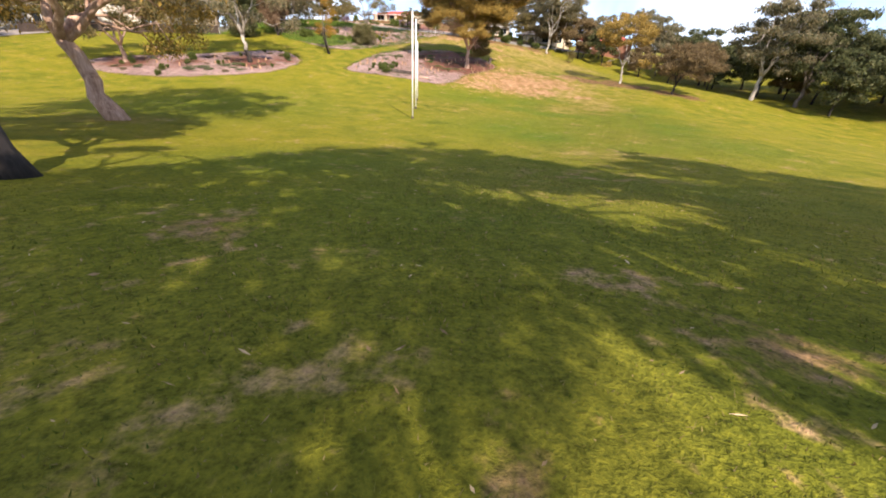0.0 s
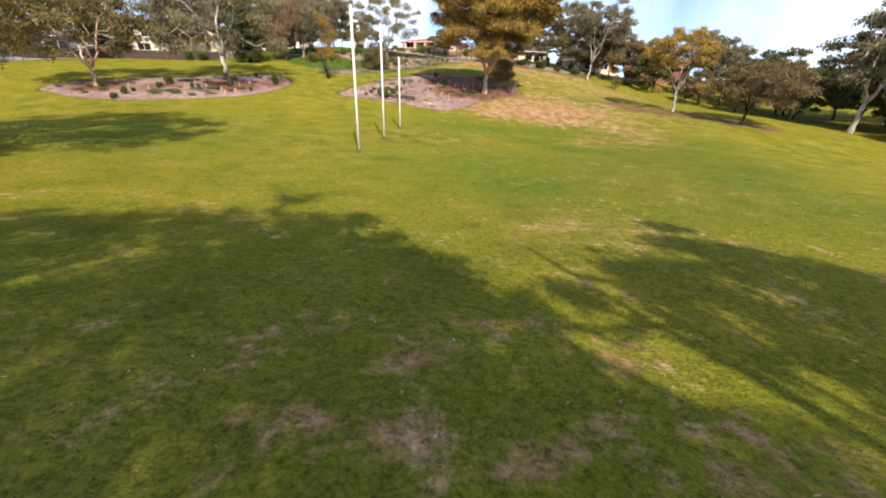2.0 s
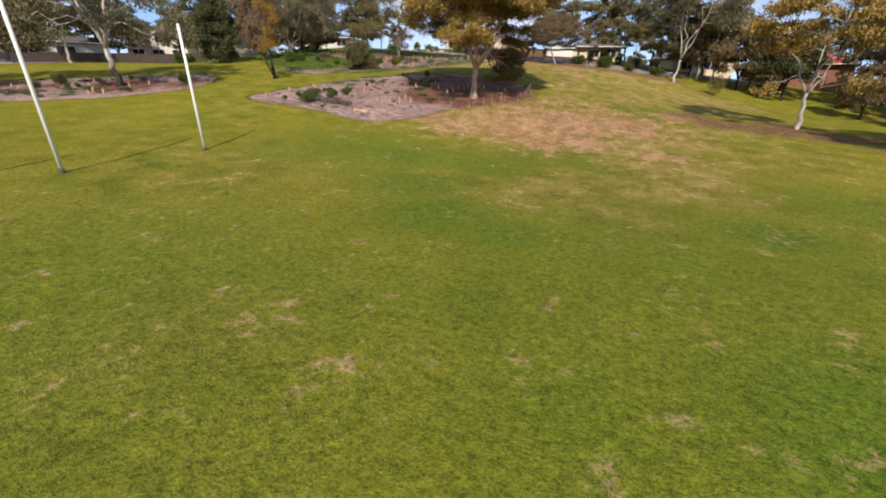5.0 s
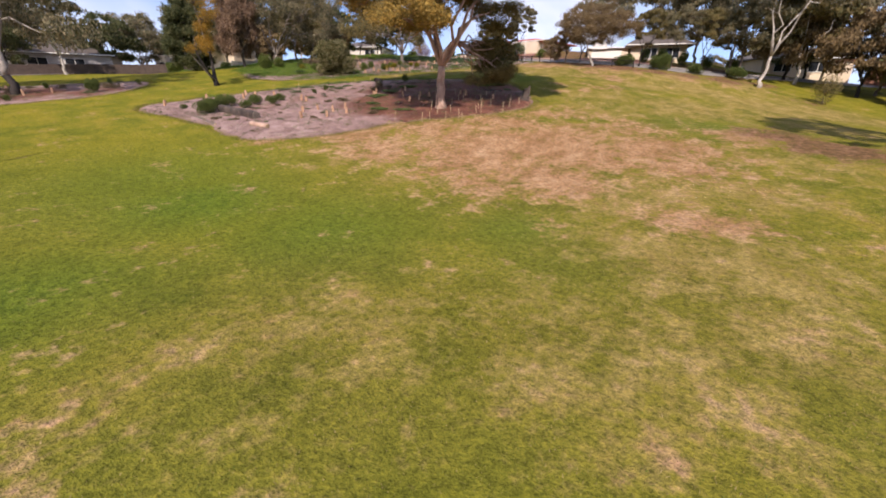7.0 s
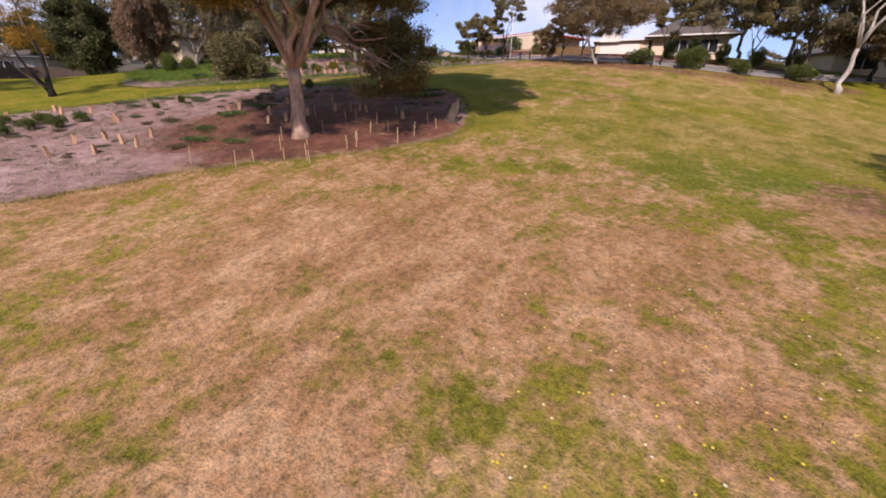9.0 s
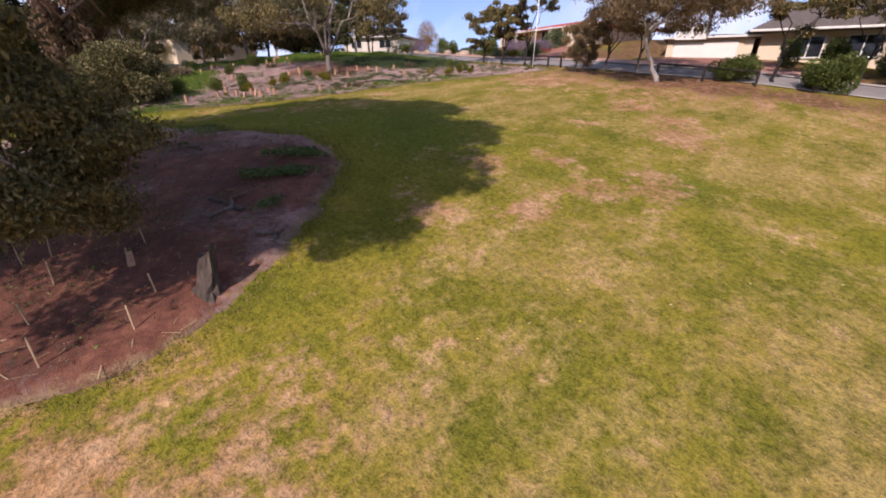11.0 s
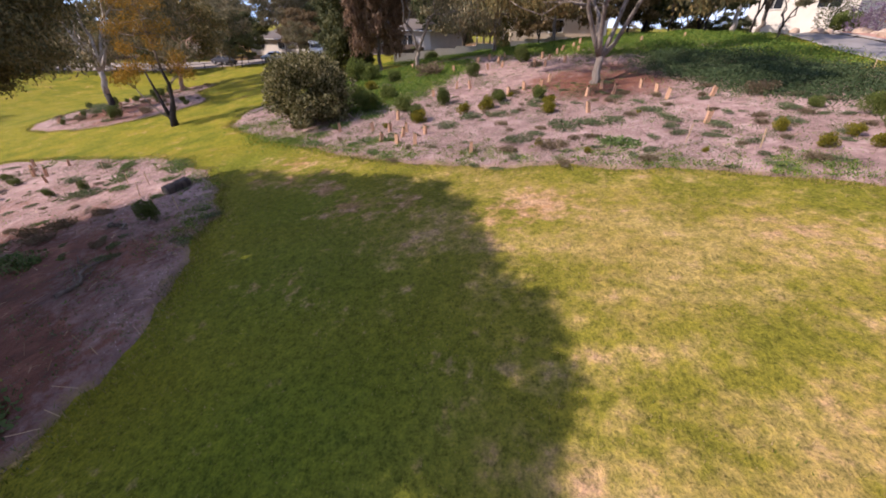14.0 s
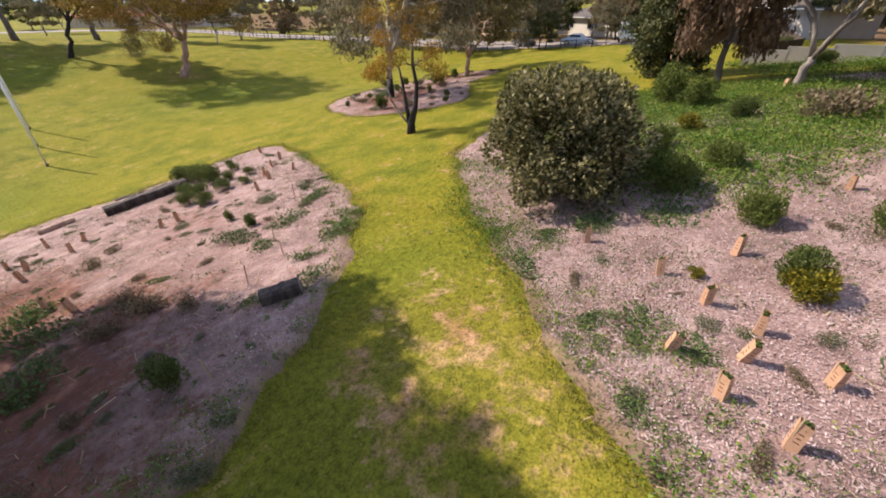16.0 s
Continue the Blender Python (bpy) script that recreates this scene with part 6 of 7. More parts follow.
house("cream house across the southern street", (-36, -94), (-18, -102), 9, 2.6, 2.9, 1.8, CREAM, TILE_RED, [(2.0, 0.9, 2.4, 1.3), (8.0, 0.9, 2.4, 1.3), (13.0, 0.9, 2.4, 1.3)])
house("pale house among far trees east of the lawn", (76, 104), (88, 96), 9, 0.6, 2.8, 2.0, PALE, TILE_RED, [(2.0, 0.9, 2.4, 1.3), (8.0, 0.9, 2.4, 1.3)])

# driveways
strip("driveway", "sloping red paved driveway up to the red-roofed house", [(-7.3, 109.2), (-7.9, 111.4), (-8.9, 114.6), (-9.9, 118.2)], 2.9, PAVERS, 0.09, 0.5, "driveway")
strip("driveway_low", "red paved driveway to the cream garage", [(5.4, 109.0), (4.4, 112.6)], 7.6, PAVERS, 0.09, 0.5, "driveway")
strip("footpath", "pale pink footpath on the house side of the street", [(x, y + 2.84) for x, y in ROAD_N[1:11]], 1.3, surface("pink_paving", (0.30, 0.15, 0.11), (0.46, 0.27, 0.21), 1.5, 30, 0.9, own=False), 0.10, 1.0, "footpath")

# front gardens
for i, (x, y, k, s) in enumerate([(-12.4, 117.6, 2, 2.3), (-11.6, 116.6, 2, 2.1), (-10.6, 112.2, 2, 2.0), (-11.9, 111.6, 2, 2.2), (-13.2, 111.2, 2, 1.7), (-20.5, 114.5, 2, 1.9), (-23.0, 114.2, 4, 2.4), (-14.6, 111.0, 5, 1.9), (-9.6, 110.8, 2, 1.3), (-16.4, 112.0, 2, 1.8), (9.0, 112.4, 0, 1.6), (11.0, 112.8, 0, 1.9), (13.4, 113.5, 0, 1.7), (16.2, 114.2, 5, 1.7), (19.0, 113.8, 0, 1.8)]):
    if (k, i % 2) in first:
        copy_thing(first[(k, i % 2)], placed(x, y, 57 * i, s, s * 1.1, 0.0))
shrub("garden_shrub", "mounded grey-lilac flowering garden shrub", -11.6, 114.4, 1.5, 1.2, LEAF_LILAC, 301, 2400, 0.14)
shrub("garden_shrub", "mounded grey-lilac flowering garden shrub", -27.4, 112.6, 1.8, 1.5, LEAF_LILAC, 302, 2400, 0.15)
shrub("golden_shrub", "round yellow-green garden shrub below the veranda", -14.6, 117.9, 1.2, 1.6, LEAF_GOLD, 309, 1800, 0.14, lumps=14)
shrub("garden_shrub", "mounded grey-lilac flowering garden shrub", -14.2, 115.2, 1.6, 1.1, LEAF_LILAC, 310, 2200, 0.14)
shrub("golden_shrub", "large rounded golden garden shrub", -32.5, 118.6, 2.0, 4.2, LEAF_GOLD, 303, 4200, 0.2, lumps=22)
shrub("clipped_bush", "dark rounded clipped garden bush", -41.0, 119.4, 2.0, 3.4, LEAF_DARK, 304, 3000, 0.18, lumps=18)
shrub("small_bush", "small round brown bush standing in dry grass", 27.0, 104.8, 1.3, 2.4, LEAF_OLIVE, 305, 2600, 0.16, lumps=16)
shrub("golden_bush", "yellow-green wattle bush on shaded grass", -16.5, 12.5, 2.2, 3.6, LEAF_OLIVE, 307, 3600, 0.2, lumps=18)

for i, (x, y) in enumerate([(7.4, 105.9), (8.2, 106.3), (11.4, 106.6), (12.2, 107.0), (15.4, 108.2), (19.4, 110.0)]):
    copy_thing(first[(0, i % 3)], placed(x, y, 77 * i, 1.9 + 0.3 * (i % 3), 1.3 + 0.25 * (i % 4)))

for label, x, y, r, h, leaf, seed, n, size in (
        ("spreading blue-green strap-leaved garden plant", -9.3, 111.2, 1.0, 1.1, LEAF_SAGE, 321, 1500, 0.2),
        ("spreading blue-green strap-leaved garden plant", -11.5, 117.8, 1.3, 1.5, LEAF_SAGE, 322, 2000, 0.22),
        ("round yellow-green garden shrub", -10.9, 110.2, 0.7, 0.8, LEAF_YELLOW, 323, 1400, 0.09),
        ("mounded grey-lilac flowering garden shrub", -13.2, 113.0, 1.1, 1.0, LEAF_LILAC, 324, 2000, 0.11),
        ("mounded grey-lilac flowering garden shrub", -11.0, 115.2, 1.2, 1.1, LEAF_LILAC, 325, 2200, 0.11),
        ("low grey-green garden shrub", -13.1, 110.7, 0.9, 0.8, LEAF_SAGE, 326, 1600, 0.10)):
    shrub("garden_shrub", label, x, y, r, h, leaf, seed, n, size, lumps=14, uneven=0.2)
shrub("flower_clump", "low clump of deep red flowers", -10.0, 114.0, 0.7, 0.45, leaf_material("red_flowers", [(0.28, 0.03, 0.03), (0.42, 0.06, 0.06), (0.10, 0.11, 0.04)]), 327, 900, 0.09, lumps=10)

# rocks that edge the garden bank
ROCK = surface("tan_rock", (0.30, 0.215, 0.16), (0.52, 0.40, 0.31), 3, 25, 0.9, 0, 0.4, 0.02)


def garden_rock(x, y, size, seed):
    rng = np.random.default_rng(seed)
    bm = bmesh.new()
    bmesh.ops.create_icosphere(bm, subdivisions=2, radius=1)
    lumps = rng.normal(0, 1, (5, 3))
    for vert in bm.verts:
        k = 1 + 0.16 * sum(math.sin(2.2 * Vector(w).dot(vert.co) + i) for i, w in enumerate(lumps)) / 2
        vert.co = Vector((vert.co.x * size * k, vert.co.y * size * 0.75 * k, max(-0.35, vert.co.z) * size * 0.62 * k + size * 0.15))
    rock = part("garden_rock", bm, ROCK)
    rock.matrix_basis = placed(x, y, 57 * seed)
    tagged(rock, "weathered tan rock edging the garden bank", "rock", "rocks along the garden bank")


for i in range(15):
    garden_rock(-33 + 1.45 * i + 0.3 * math.sin(i * 2.1), 111.9 + 0.5 * math.sin(i * 1.7), 0.42 + 0.16 * math.sin(i * 3.3), i)
for i, (x, y) in enumerate([(-23.8, 113.2), (-21.6, 112.8), (-19.4, 113.4), (-25.2, 114.6), (-17.8, 112.9), (-30.4, 113.4), (-22.6, 115.4), (-15.6, 112.6), (-10.4, 113.4), (-4.9, 111.2), (-13.4, 113.2)]):
    copy_thing(first[((2, 5, 4, 5)[i % 4], i % 3)], placed(x, y, 57 * i, 1.5 + 0.3 * (i % 3), 1.3 + 0.2 * (i % 4)))

# ---- fences ----
def sheet_fence(points, height, label, skin=None):
    skin = skin or FENCE_GREY
    thing = tagged(empty("fence", *points[0]), label, "fence")
    base = thing.location
    for (x0, y0), (x1, y1) in zip(points, points[1:]):
        n = max(1, round(math.hypot(x1 - x0, y1 - y0) / 2.4))
        for k in range(n):
            p, q = [at(x0 + (x1 - x0) * j / n, y0 + (y1 - y0) * j / n) - base for j in (k, k + 1)]
            turn = Euler((0, 0, math.atan2(q.y - p.y, q.x - p.x))).to_matrix().to_4x4()
            boxed("panel", ((q - p).xy.length, 0.05, height + 0.4), Matrix.Translation((p + q) / 2 + Vector((0, 0, height / 2 - 0.2))) @ turn, skin, thing, "", 0)
            boxed("post", (0.08, 0.08, height + 0.45), Matrix.Translation(p + Vector((0, 0, height / 2 - 0.17))) @ turn, skin, thing, "", 0)


sheet_fence([(-41.5, 79.5), (-43.5, 88), (-46.5, 98)], 1.0, "pale grey metal sheet fence behind the weedy slope")
sheet_fence([(-64, 66), (-61, 74), (-57, 79), (-50, 81), (-41.5, 79.5)], 1.35, "weathered brown paling fence behind the lawn", surface("brown_paling", (0.036, 0.025, 0.020), (0.085, 0.058, 0.047), 2, 30, 0.9, 0, 0.2, 0.004))


def rail_fence(points, label):
    thing = tagged(empty("rail_fence", *points[0]), label, "fence")
    base = thing.location
    for (x0, y0), (x1, y1) in zip(points, points[1:]):
        n = max(1, round(math.hypot(x1 - x0, y1 - y0) / 2.5))
        for k in range(n):
            p, q = [at(x0 + (x1 - x0) * j / n, y0 + (y1 - y0) * j / n) - base for j in (k, k + 1)]
            boxed("post", (0.1, 0.1, 1.25), Matrix.Translation(p + Vector((0, 0, 0.45))), BARK_DARK, thing, "", 0.01)
            for up in (0.5, 0.95):
                v, f = [], []
                tube(v, f, [p + Vector((0, 0, up)), q + Vector((0, 0, up))], [0.04, 0.04], 6)
                solid("rail", v, f, BARK_DARK, thing)


rail_fence([(-30, -52), (-37, -36), (-41, -18), (-46.5, 2), (-49.6, 12), (-55.5, 31), (-60.0, 46), (-60.6, 60)], "dark post-and-rail fence along the western street")

# ---- parked vehicles ----
RUBBER = paint("tyre_rubber", (0.02, 0.02, 0.02), 0.8)
CHROME = paint("wheel_metal", (0.5, 0.5, 0.52), 0.35, 0.8)


def vehicle(name, label, x, y, turn, size, colour, cabin):
    """A parked car; cabin: profile points along the length, as fractions of length and height."""
    long, wide, high = size
    thing = tagged(empty(name, x, y, float(land(x, y)) + 0.05, turn), label, "car" if name == "car" else "van")
    coat = paint(name + "_paint", colour, 0.25)
    profile = [(-0.5, 0.22), (-0.5, 0.52), *cabin, (0.5, 0.5), (0.5, 0.22)]
    bm = bmesh.new()
    sides = []
    for s in (-1, 1):
        sides.append([bm.verts.new((px * long, s * wide / 2 * (1 - 0.16 * max(0, pz - 0.5) * 2), pz * high)) for px, pz in profile])
    n = len(profile)
    for i in range(n):
        bm.faces.new((sides[0][i], sides[0][(i + 1) % n], sides[1][(i + 1) % n], sides[1][i]))
    bm.faces.new(sides[0][::-1])
    bm.faces.new(sides[1])
    bmesh.ops.recalc_face_normals(bm, faces=bm.faces)
    bmesh.ops.bevel(bm, geom=list(bm.edges), offset=0.05, segments=2, affect="EDGES")
    part("body", bm, coat, thing)
    tops = [p for p in cabin if p[1] > 0.9]
    x0, x1 = min(p[0] for p in tops) * long, max(p[0] for p in tops) * long
    for s in (-1, 1):
        boxed("side_window", ((x1 - x0) * 1.15, 0.02, high * 0.27), pose((x0 + x1) / 2, s * wide * 0.455, high * 0.76, 8 * s), GLASS, thing, "", 0)
        for wx in (-0.31, 0.31):
            wheel = new("wheel")
            wheel.parent = thing
            wheel.matrix_basis = pose(wx * long, s * (wide / 2 - 0.08), 0.32, 90)
            v, f = [], []
            tube(v, f, [(0, 0, -0.11), (0, 0, 0.11)], [0.32, 0.32], 18)
            solid("tyre", v, f, RUBBER, wheel)
            v, f = [], []
            tube(v, f, [(0, 0, -0.12), (0, 0, 0.12)], [0.2, 0.2], 14)
            solid("rim", v, f, CHROME, wheel)
        boxed("headlight", (0.05, 0.3, 0.14), pose(0.49 * long, s * wide * 0.34, high * 0.42), WHITE, thing)
        boxed("tail_light", (0.05, 0.25, 0.14), pose(-0.49 * long, s * wide * 0.36, high * 0.45), TILE_RED, thing)
    boxed("windscreen", (0.03, wide * 0.78, high * 0.36), pose(x1 + 0.05 * long, 0, high * 0.77, 0, -35), GLASS, thing, "", 0)


for i, (x, y) in enumerate([(-40.8, 83.6), (-42.6, 90.9), (-46.0, 79.6), (-49.2, 80.2)]):
    copy_thing(first[(0, i % 3)], placed(x, y, 77 * i, 1.7 + 0.35 * (i % 3), 1.0 + 0.25 * (i % 4)))
SEDAN = [(-0.36, 0.6), (-0.22, 0.95), (0.06, 1.0), (0.24, 0.64)]
vehicle("car", "silver-blue sedan parked on the western street", -63.7, 53.6, 112, (4.6, 1.8, 1.42), (0.45, 0.52, 0.62), SEDAN)
vehicle("van", "white delivery van parked on the western street", -65.6, 59.6, 30, (5.2, 2.0, 2.3), (0.78, 0.80, 0.84), [(-0.5, 0.96), (-0.3, 1.0), (0.28, 0.98), (0.36, 0.62)])
vehicle("car", "dark car parked behind the western trees", -63.6, 44.0, 70, (4.5, 1.8, 1.45), (0.05, 0.05, 0.06), SEDAN)

# ---- ground cover: weeds, mulch chips, grass, litter ----
def scatter(rng, poly, per_metre):
    p = np.array(poly)
    lo, hi = p.min(0), p.max(0)
    n = int((hi - lo).prod() * per_metre)
    x, y = rng.uniform(lo[0], hi[0], n), rng.uniform(lo[1], hi[1], n)
    keep = inside(x, y, [tuple(q) for q in poly])
    return x[keep], y[keep]


rng = np.random.default_rng(9)
weeds, dark_cover = [], []
LOWER = [(-22.5, 98.6), (-18.5, 99.4), (-15.0, 100.6), (-12.8, 102.6), (-12.0, 105.6), (-18, 105.4), (-22, 103.2), (-24, 100.8)]
SLOPE = [(-44, 85.5), (-38.9, 86.8), (-33.3, 89.8), (-28.4, 92.6), (-26.8, 95.4), (-24.8, 97.6), (-24, 99.8), (-21.5, 103.0), (-17.5, 105.6), (-17, 106.4), (-24, 106.8), (-36, 106.5), (-46, 101)]
BEHIND = [(-18.6, 82.5), (-17, 84.6), (-18.5, 86.2), (-22, 87.2), (-25, 88.4), (-30, 88.5), (-32, 83), (-28, 77.6), (-22, 76.4), (-19.6, 79)]
FRONT = [(-17.8, 76.0), (-14.0, 80.0), (-12.3, 83.0), (-13.2, 83.8), (-15.2, 81.2), (-18.6, 78.6)]
FAR_SIDE = [(-42, 78), (-33, 84), (-36, 93), (-46, 95), (-46.5, 80)]
for poly, per, tall, gaps in ((SLOPE, 700, 0.30, -0.8), (LOWER, 1100, 0.36, -0.9), (BEHIND, 1000, 0.22, -0.55), (FRONT, 420, 0.10, -0.2), (FAR_SIDE, 160, 0.35, -0.6), (edge_c, 26, 0.06, 0.1), (edge_a, 14, 0.05, 0.2)):
    x, y = scatter(rng, poly, per)
    patchy = np.sin(x * 1.1 + 2.0 * np.sin(y * 0.7)) * np.sin(y * 1.3 + 1.5 * np.sin(x * 0.6)) + rng.normal(0, 0.35, len(x)) > gaps
    x, y = x[patchy], y[patchy]
    if poly is not edge_a and poly is not edge_c:
        x, y = x + rng.normal(0, 0.55, len(x)), y + rng.normal(0, 0.55, len(y))
    tall = tall * (0.7 + 0.5 * np.sin(x * 0.9 + y * 0.5) * np.sin(y * 0.8 - x * 0.3))
    c = np.stack([x, y, land(x, y) + 0.05 + tall * rng.random(len(x)) ** 1.5], -1)
    (dark_cover if poly is LOWER else weeds).append(leaf_quads(c, 0.10 if tall.max() > 0.2 else 0.085, rng, -0.2, 0.4))
tagged(facets("ground_cover", np.concatenate(dark_cover), LEAF_COVER), "dense dark green ground cover over the lower slope", "ground cover", kind="stuff")
tagged(facets("weeds", np.concatenate(weeds), LEAF_LUSH), "dense bright green weeds over the slope", "weeds", kind="stuff")

chips = []
for poly, per in ((edge_a, 220), ([(-17.3, 76.7), (-14.3, 80.2), (-12.5, 83.3), (-10.6, 85.9), (-9.8, 87.5), (-8.7, 90.1), (-8.2, 93.4), (-7.1, 97.3), (-12, 98), (-17, 93), (-20, 86), (-20, 79)], 900), (edge_c, 18), (edge_b, 10)):
    x, y = scatter(rng, poly, per)
    bare = rng.random(len(x)) > 2.6 * weight(x, y, PATCH_LITTER_SHADE)
    whole = np.array(edge_c if poly is not edge_a and poly is not edge_b else poly)
    centre = {id(edge_a): (-4.5, 73.5), id(edge_b): whole.mean(0)}.get(id(poly), (-19, 91))
    bare &= inside(x, y, [tuple(q) for q in np.array(centre) + (whole - np.array(centre)) * 0.965])
    x, y = x[bare], y[bare]
    c = np.stack([x, y, land(x, y) + 0.075 + 0.012 * rng.random(len(x))], -1)
    way = rng.normal(0, 1, (len(x), 3)) * np.array([1, 1, 0.22])
    way /= np.linalg.norm(way, axis=1, keepdims=True)
    side = np.cross(way, np.array([0, 0, 1]) + rng.normal(0, 0.3, (len(x), 3)))
    lg, wd = rng.uniform(0.009, 0.026, (len(x), 1)), rng.uniform(0.003, 0.008, (len(x), 1))
    chips.append(np.stack([c - way * lg - side * wd, c - way * lg + side * wd, c + way * lg + side * wd, c + way * lg - side * wd], 1))
tagged(facets("wood_chips", np.concatenate(chips), CHIPS), "pale pinkish shredded wood chips over the beds", "mulch", kind="stuff")

# self-sown seedlings, dead tufts and twigs strewn over the mulch
for name, label, leaf, share, size in (("ground_plants", "tiny grey-green seedlings scattered over the mulch", LEAF_SAGE, 1.0, 0.055), ("dead_tufts", "small dead brown tufts scattered over the mulch", LEAF_DEAD, 0.4, 0.06), ("green_seedlings", "small bright green seedlings scattered over the mulch", LEAF_MOUND, 0.7, 0.055)):
    tufts = []
    for poly, per in ((edge_c, 5.0), (edge_a, 8.0 if name == "dead_tufts" else 2.2), (edge_b, 2.0)):
        x, y = scatter(rng, poly, per * share)
        for px, py in zip(x, y):
            # plants keep company in drifts
            if math.sin(px * 0.9 + 1.7 * math.sin(py * 0.6)) * math.sin(py * 1.1 + px * 0.3) + rng.normal(0, 0.4) < -0.1:
                continue
            n = int(rng.integers(12, 44))
            r = rng.uniform(0.06, 0.26)
            p = rng.normal(0, 1, (n, 2)) * r
            z = land(px + p[:, 0], py + p[:, 1]) + 0.06 + rng.random(n) * r * 0.6
            tufts.append(leaf_quads(np.stack([px + p[:, 0], py + p[:, 1], z], -1), size, rng, -0.3, 0.3))
    tagged(facets(name, np.concatenate(tufts), leaf), label, "plants", kind="stuff")
# weeds creep into the beds from the path between them
creep = []
for line, wide, count in (([(-17.3, 76.9), (-14.3, 80.4), (-12.7, 83.3), (-11.0, 85.9), (-10.2, 87.5), (-9.1, 90.1), (-8.6, 93.4), (-7.5, 97.3), (-6.3, 99.6)], -0.85, 760), ([(-15.0, 67.0), (-14.5, 69.5), (-13.0, 75.8), (-11.8, 77.9), (-9.4, 80.8), (-7.0, 82.6), (-4.4, 83.6)], 0.5, 260)):
    for k in range(count):
        j = rng.uniform(0, len(line) - 1.001)
        (x0, y0), (x1, y1) = line[int(j)], line[int(j) + 1]
        if math.sin(j * 5.1) + 0.6 * math.sin(j * 13.7) + rng.normal(0, 0.5) < -0.5:
            continue
        inward = (abs(rng.normal(0, 1)) - 0.25) * wide
        run = math.hypot(x1 - x0, y1 - y0)
        px = x0 + (x1 - x0) * (j % 1) + inward * (y1 - y0) / run
        py = y0 + (y1 - y0) * (j % 1) - inward * (x1 - x0) / run
        n = int(rng.integers(14, 56))
        spread = rng.normal(0, rng.uniform(0.05, 0.20), (n, 2))
        z = land(px + spread[:, 0], py + spread[:, 1]) + 0.06 + rng.random(n) * 0.10
        creep.append(leaf_quads(np.stack([px + spread[:, 0], py + spread[:, 1], z], -1), 0.058, rng, -0.3, 0.36))
tagged(facets("path_weeds", np.concatenate(creep), LEAF_LUSH), "patchy green weeds creeping from the path over mulch", "weeds", kind="stuff")
twigs = []
for poly, per in ((edge_c, 2.5), (edge_a, 3.5), (edge_b, 1)):
    x, y = scatter(rng, poly, per)
    c = np.stack([x, y, land(x, y) + 0.09], -1)
    way = rng.normal(0, 1, (len(x), 3)) * np.array([1, 1, 0.10])
    way /= np.linalg.norm(way, axis=1, keepdims=True)
    side = np.cross(way, np.array([0, 0, 1]) + rng.normal(0, 0.3, (len(x), 3)))
    lg, wd = rng.uniform(0.06, 0.22, (len(x), 1)), rng.uniform(0.003, 0.007, (len(x), 1))
    twigs.append(np.stack([c - way * lg - side * wd, c - way * lg + side * wd, c + way * lg + side * wd, c + way * lg - side * wd], 1))
tagged(facets("twigs", np.concatenate(twigs), LITTER), "thin brown twigs strewn over the mulch", "twigs", kind="stuff")

LAWN_LINE = [(0, 4), (3, 10), (9, 22), (14, 34), (18, 46), (19.5, 58), (17.5, 70), (12.5, 80), (6, 89), (-2, 91.5), (-9, 84), (-17, 73)]


def near_line(x, y, line):
    best = np.full(x.shape, 1e9)
    for (x0, y0), (x1, y1) in zip(line, line[1:]):
        k = np.clip(((x - x0) * (x1 - x0) + (y - y0) * (y1 - y0)) / ((x1 - x0) ** 2 + (y1 - y0) ** 2), 0, 1)
        best = np.minimum(best, np.hypot(x - x0 - k * (x1 - x0), y - y0 - k * (y1 - y0)))
    return best


def blades(x, y, tall, wide, rng, lift=0.0):
    z = land(x, y) + lift
    a = rng.uniform(0, 6.283, len(x))
    lean = rng.normal(0, 0.45, (len(x), 2)) * tall[:, None]
    c, s = np.cos(a) * wide, np.sin(a) * wide
    return np.stack([np.stack([x - c, y - s, z], -1), np.stack([x + c, y + s, z], -1), np.stack([x + lean[:, 0], y + lean[:, 1], z + tall], -1)], 1)


n = 900000
x, y = rng.uniform(-14, 32, n), rng.uniform(2, 98, n)
far = near_line(x, y, LAWN_LINE)
soil = np.maximum(weight(x, y, PATCH_SOIL), weight(x, y, [(a, b, c, 0.9) for a, b, c in PATCH_SPOT]))
dry = weight(x, y, PATCH_DRY)
keep = (far < rng.uniform(1.5, 10, n)) & (rng.random(n) > soil * 0.95)
for poly in (edge_a, edge_c, edge_b):
    keep &= ~inside(x, y, poly)
x, y, dry = x[keep], y[keep], dry[keep]
clump = 0.5 + 0.5 * np.sin(x * 2.3 + 1.7 * np.sin(y * 1.9)) * np.sin(y * 2.7 + 1.3 * np.sin(x * 1.4))
tall = (0.022 + 0.035 * clump) * rng.uniform(0.6, 1.3, len(x))
wide = rng.uniform(0.004, 0.008, len(x))
straw = rng.random(len(x)) < 0.10 + 0.9 * dry
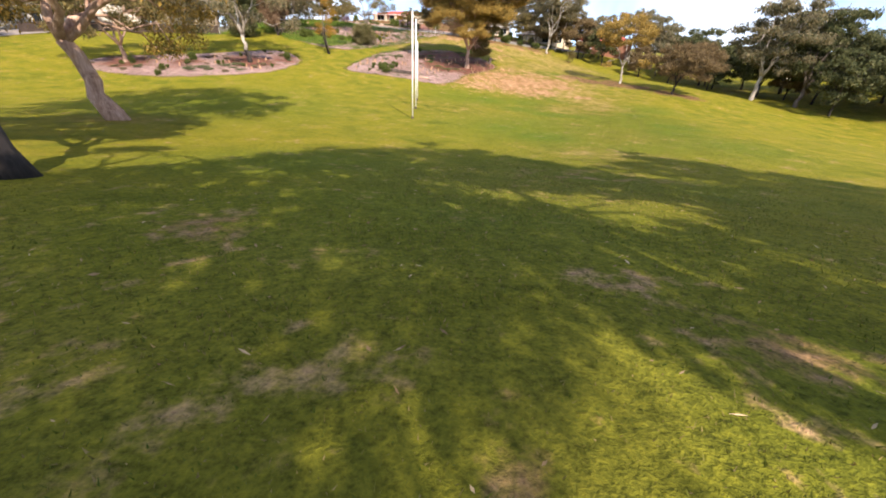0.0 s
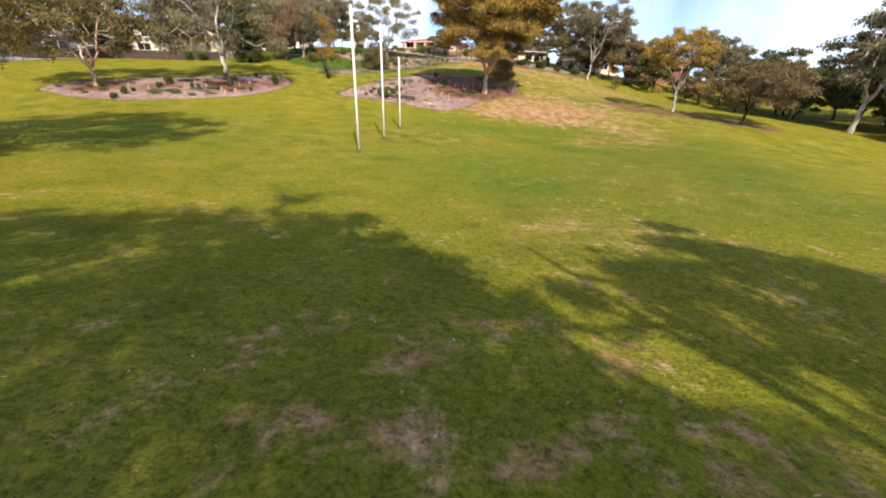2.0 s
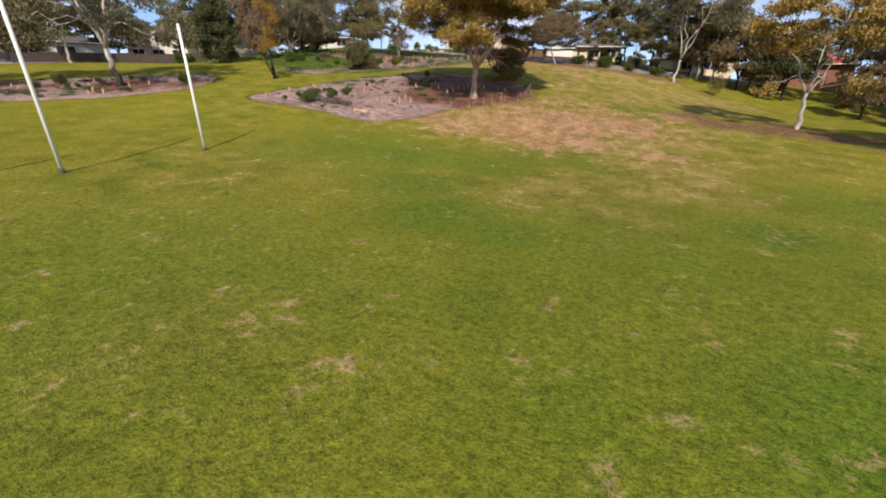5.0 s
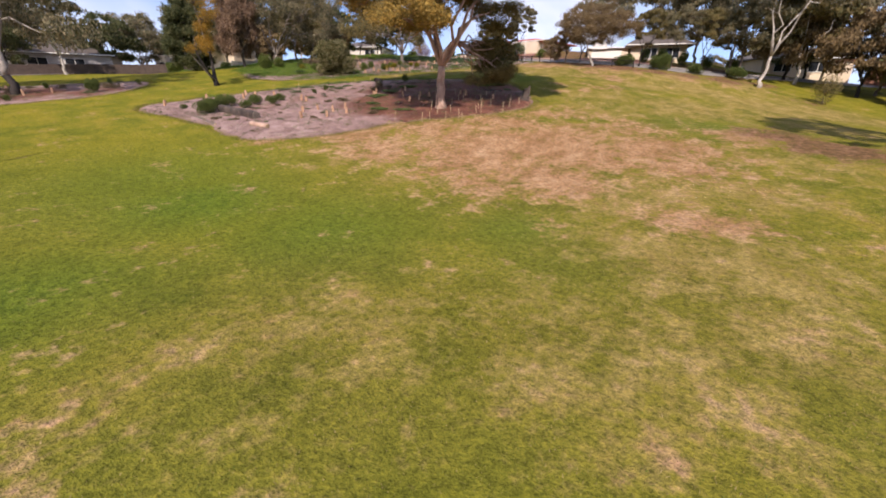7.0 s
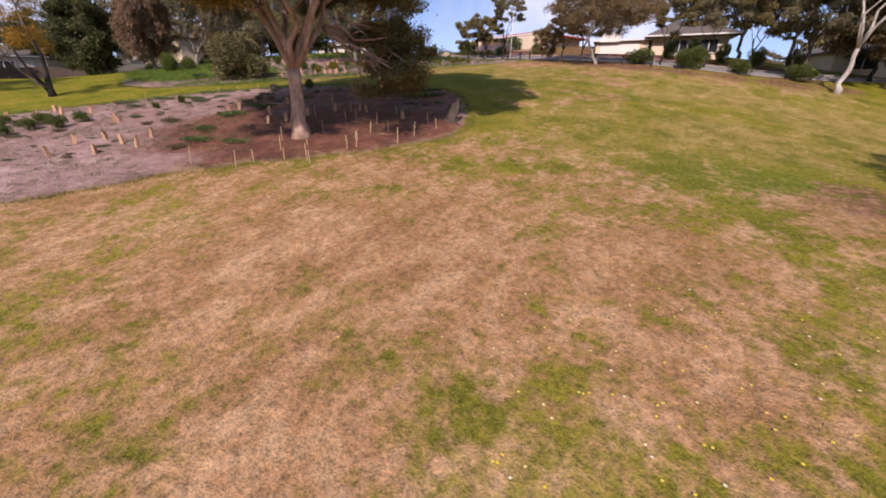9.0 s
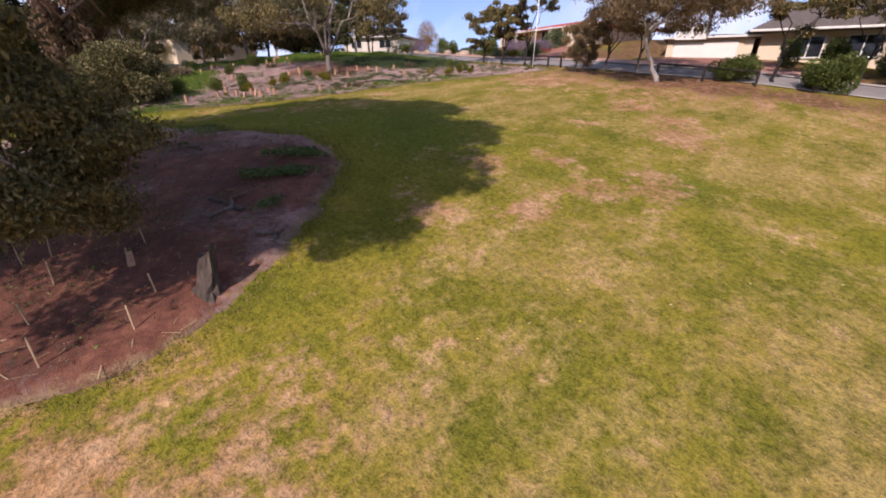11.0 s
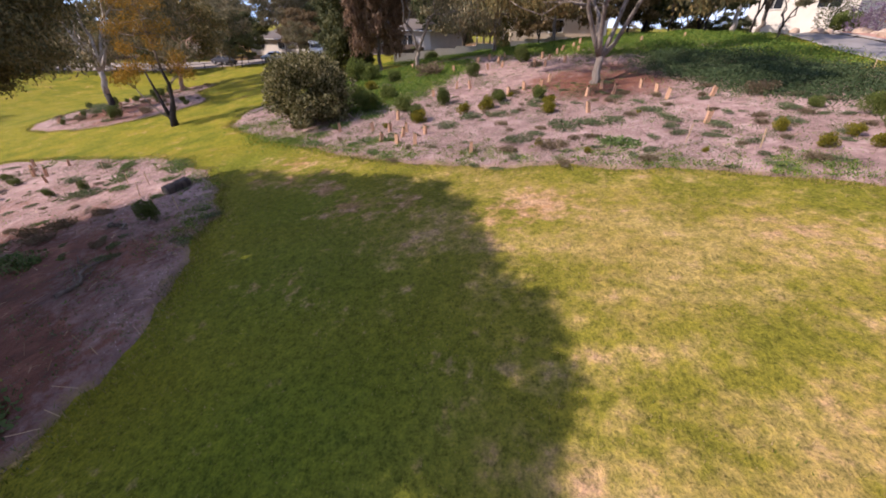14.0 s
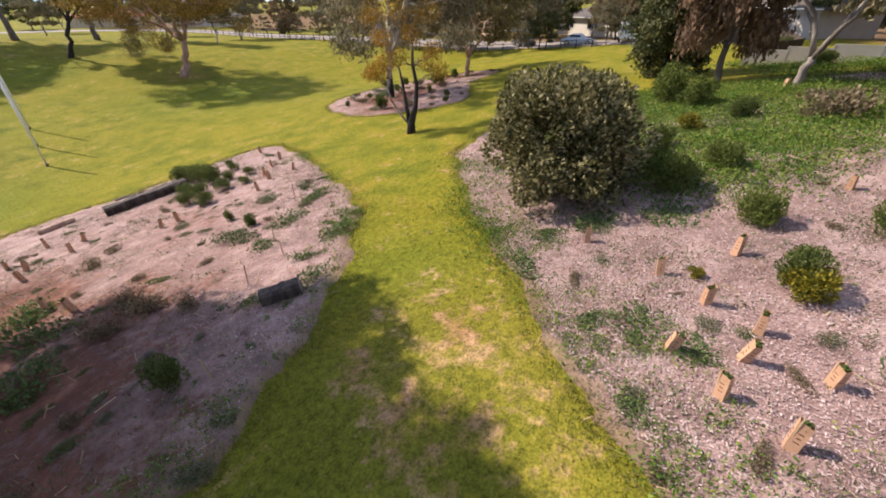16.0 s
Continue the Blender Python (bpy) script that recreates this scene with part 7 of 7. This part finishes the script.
# tufts where the turf meets the mulch
for outline in (edge_a, edge_b, edge_c):
    p = np.array(outline)
    for k in range(60):
        at_k = p + (np.roll(p, -1, 0) - p) * rng.random((len(p), 1)) + rng.normal(0, 0.14 if k < 34 else 0.38, p.shape)
        x, y = np.concatenate([x, at_k[:, 0]]), np.concatenate([y, at_k[:, 1]])
        tall, wide = np.concatenate([tall, rng.uniform(0.05, 0.13, len(p))]), np.concatenate([wide, rng.uniform(0.005, 0.010, len(p))])
        straw = np.concatenate([straw, rng.random(len(p)) < 0.5])
tagged(facets("grass_blades", blades(x[~straw], y[~straw], tall[~straw], wide[~straw], rng), BLADES), "short green grass blades of the mown lawn", "grass", kind="stuff")
tagged(facets("dry_grass", blades(x[straw], y[straw], tall[straw] * 0.8, wide[straw], rng), STRAW), "dry straw-coloured grass among the lawn", "grass", kind="stuff")

x = np.concatenate([rng.normal(1.5, 4.5, 420), rng.normal(5, 5, 200), rng.uniform(4, 20, 250)])
y = np.concatenate([rng.normal(6, 4, 420), rng.normal(14, 4, 200), rng.uniform(60, 95, 250)])
c = np.stack([x, y, land(x, y) + 0.035], -1)
way = rng.normal(0, 1, (len(x), 3)) * np.array([1, 1, 0.2])
way /= np.linalg.norm(way, axis=1, keepdims=True)
side = np.cross(way, np.array([0, 0, 1]) + rng.normal(0, 0.4, (len(x), 3)))
lg, wd = rng.uniform(0.02, 0.055, (len(x), 1)), rng.uniform(0.006, 0.012, (len(x), 1))
tagged(facets("leaf_litter", np.stack([c - way * lg, c + side * wd, c + way * lg, c - side * wd], 1), LITTER), "pale fallen gum leaves and twigs in the grass", "leaf litter", kind="stuff")

x = np.concatenate([rng.normal(17.5, 1.6, 90), rng.normal(20, 3, 60), rng.normal(12, 5, 60)])
y = np.concatenate([rng.normal(69, 1.6, 90), rng.normal(71, 3, 60), rng.normal(90, 5, 60)])
c = np.stack([x, y, land(x, y) + 0.05], -1)
flat = rng.normal(0, 0.014, (len(x), 1, 3)) * 0.2 + np.array([[-1, -1, 0], [1, -1, 0], [1, 1, 0], [-1, 1, 0]]) * 0.018
tagged(facets("lawn_daisies", c[:, None, :] + flat, PETALS), "tiny white and yellow flowers in the lawn", "flowers", kind="stuff")
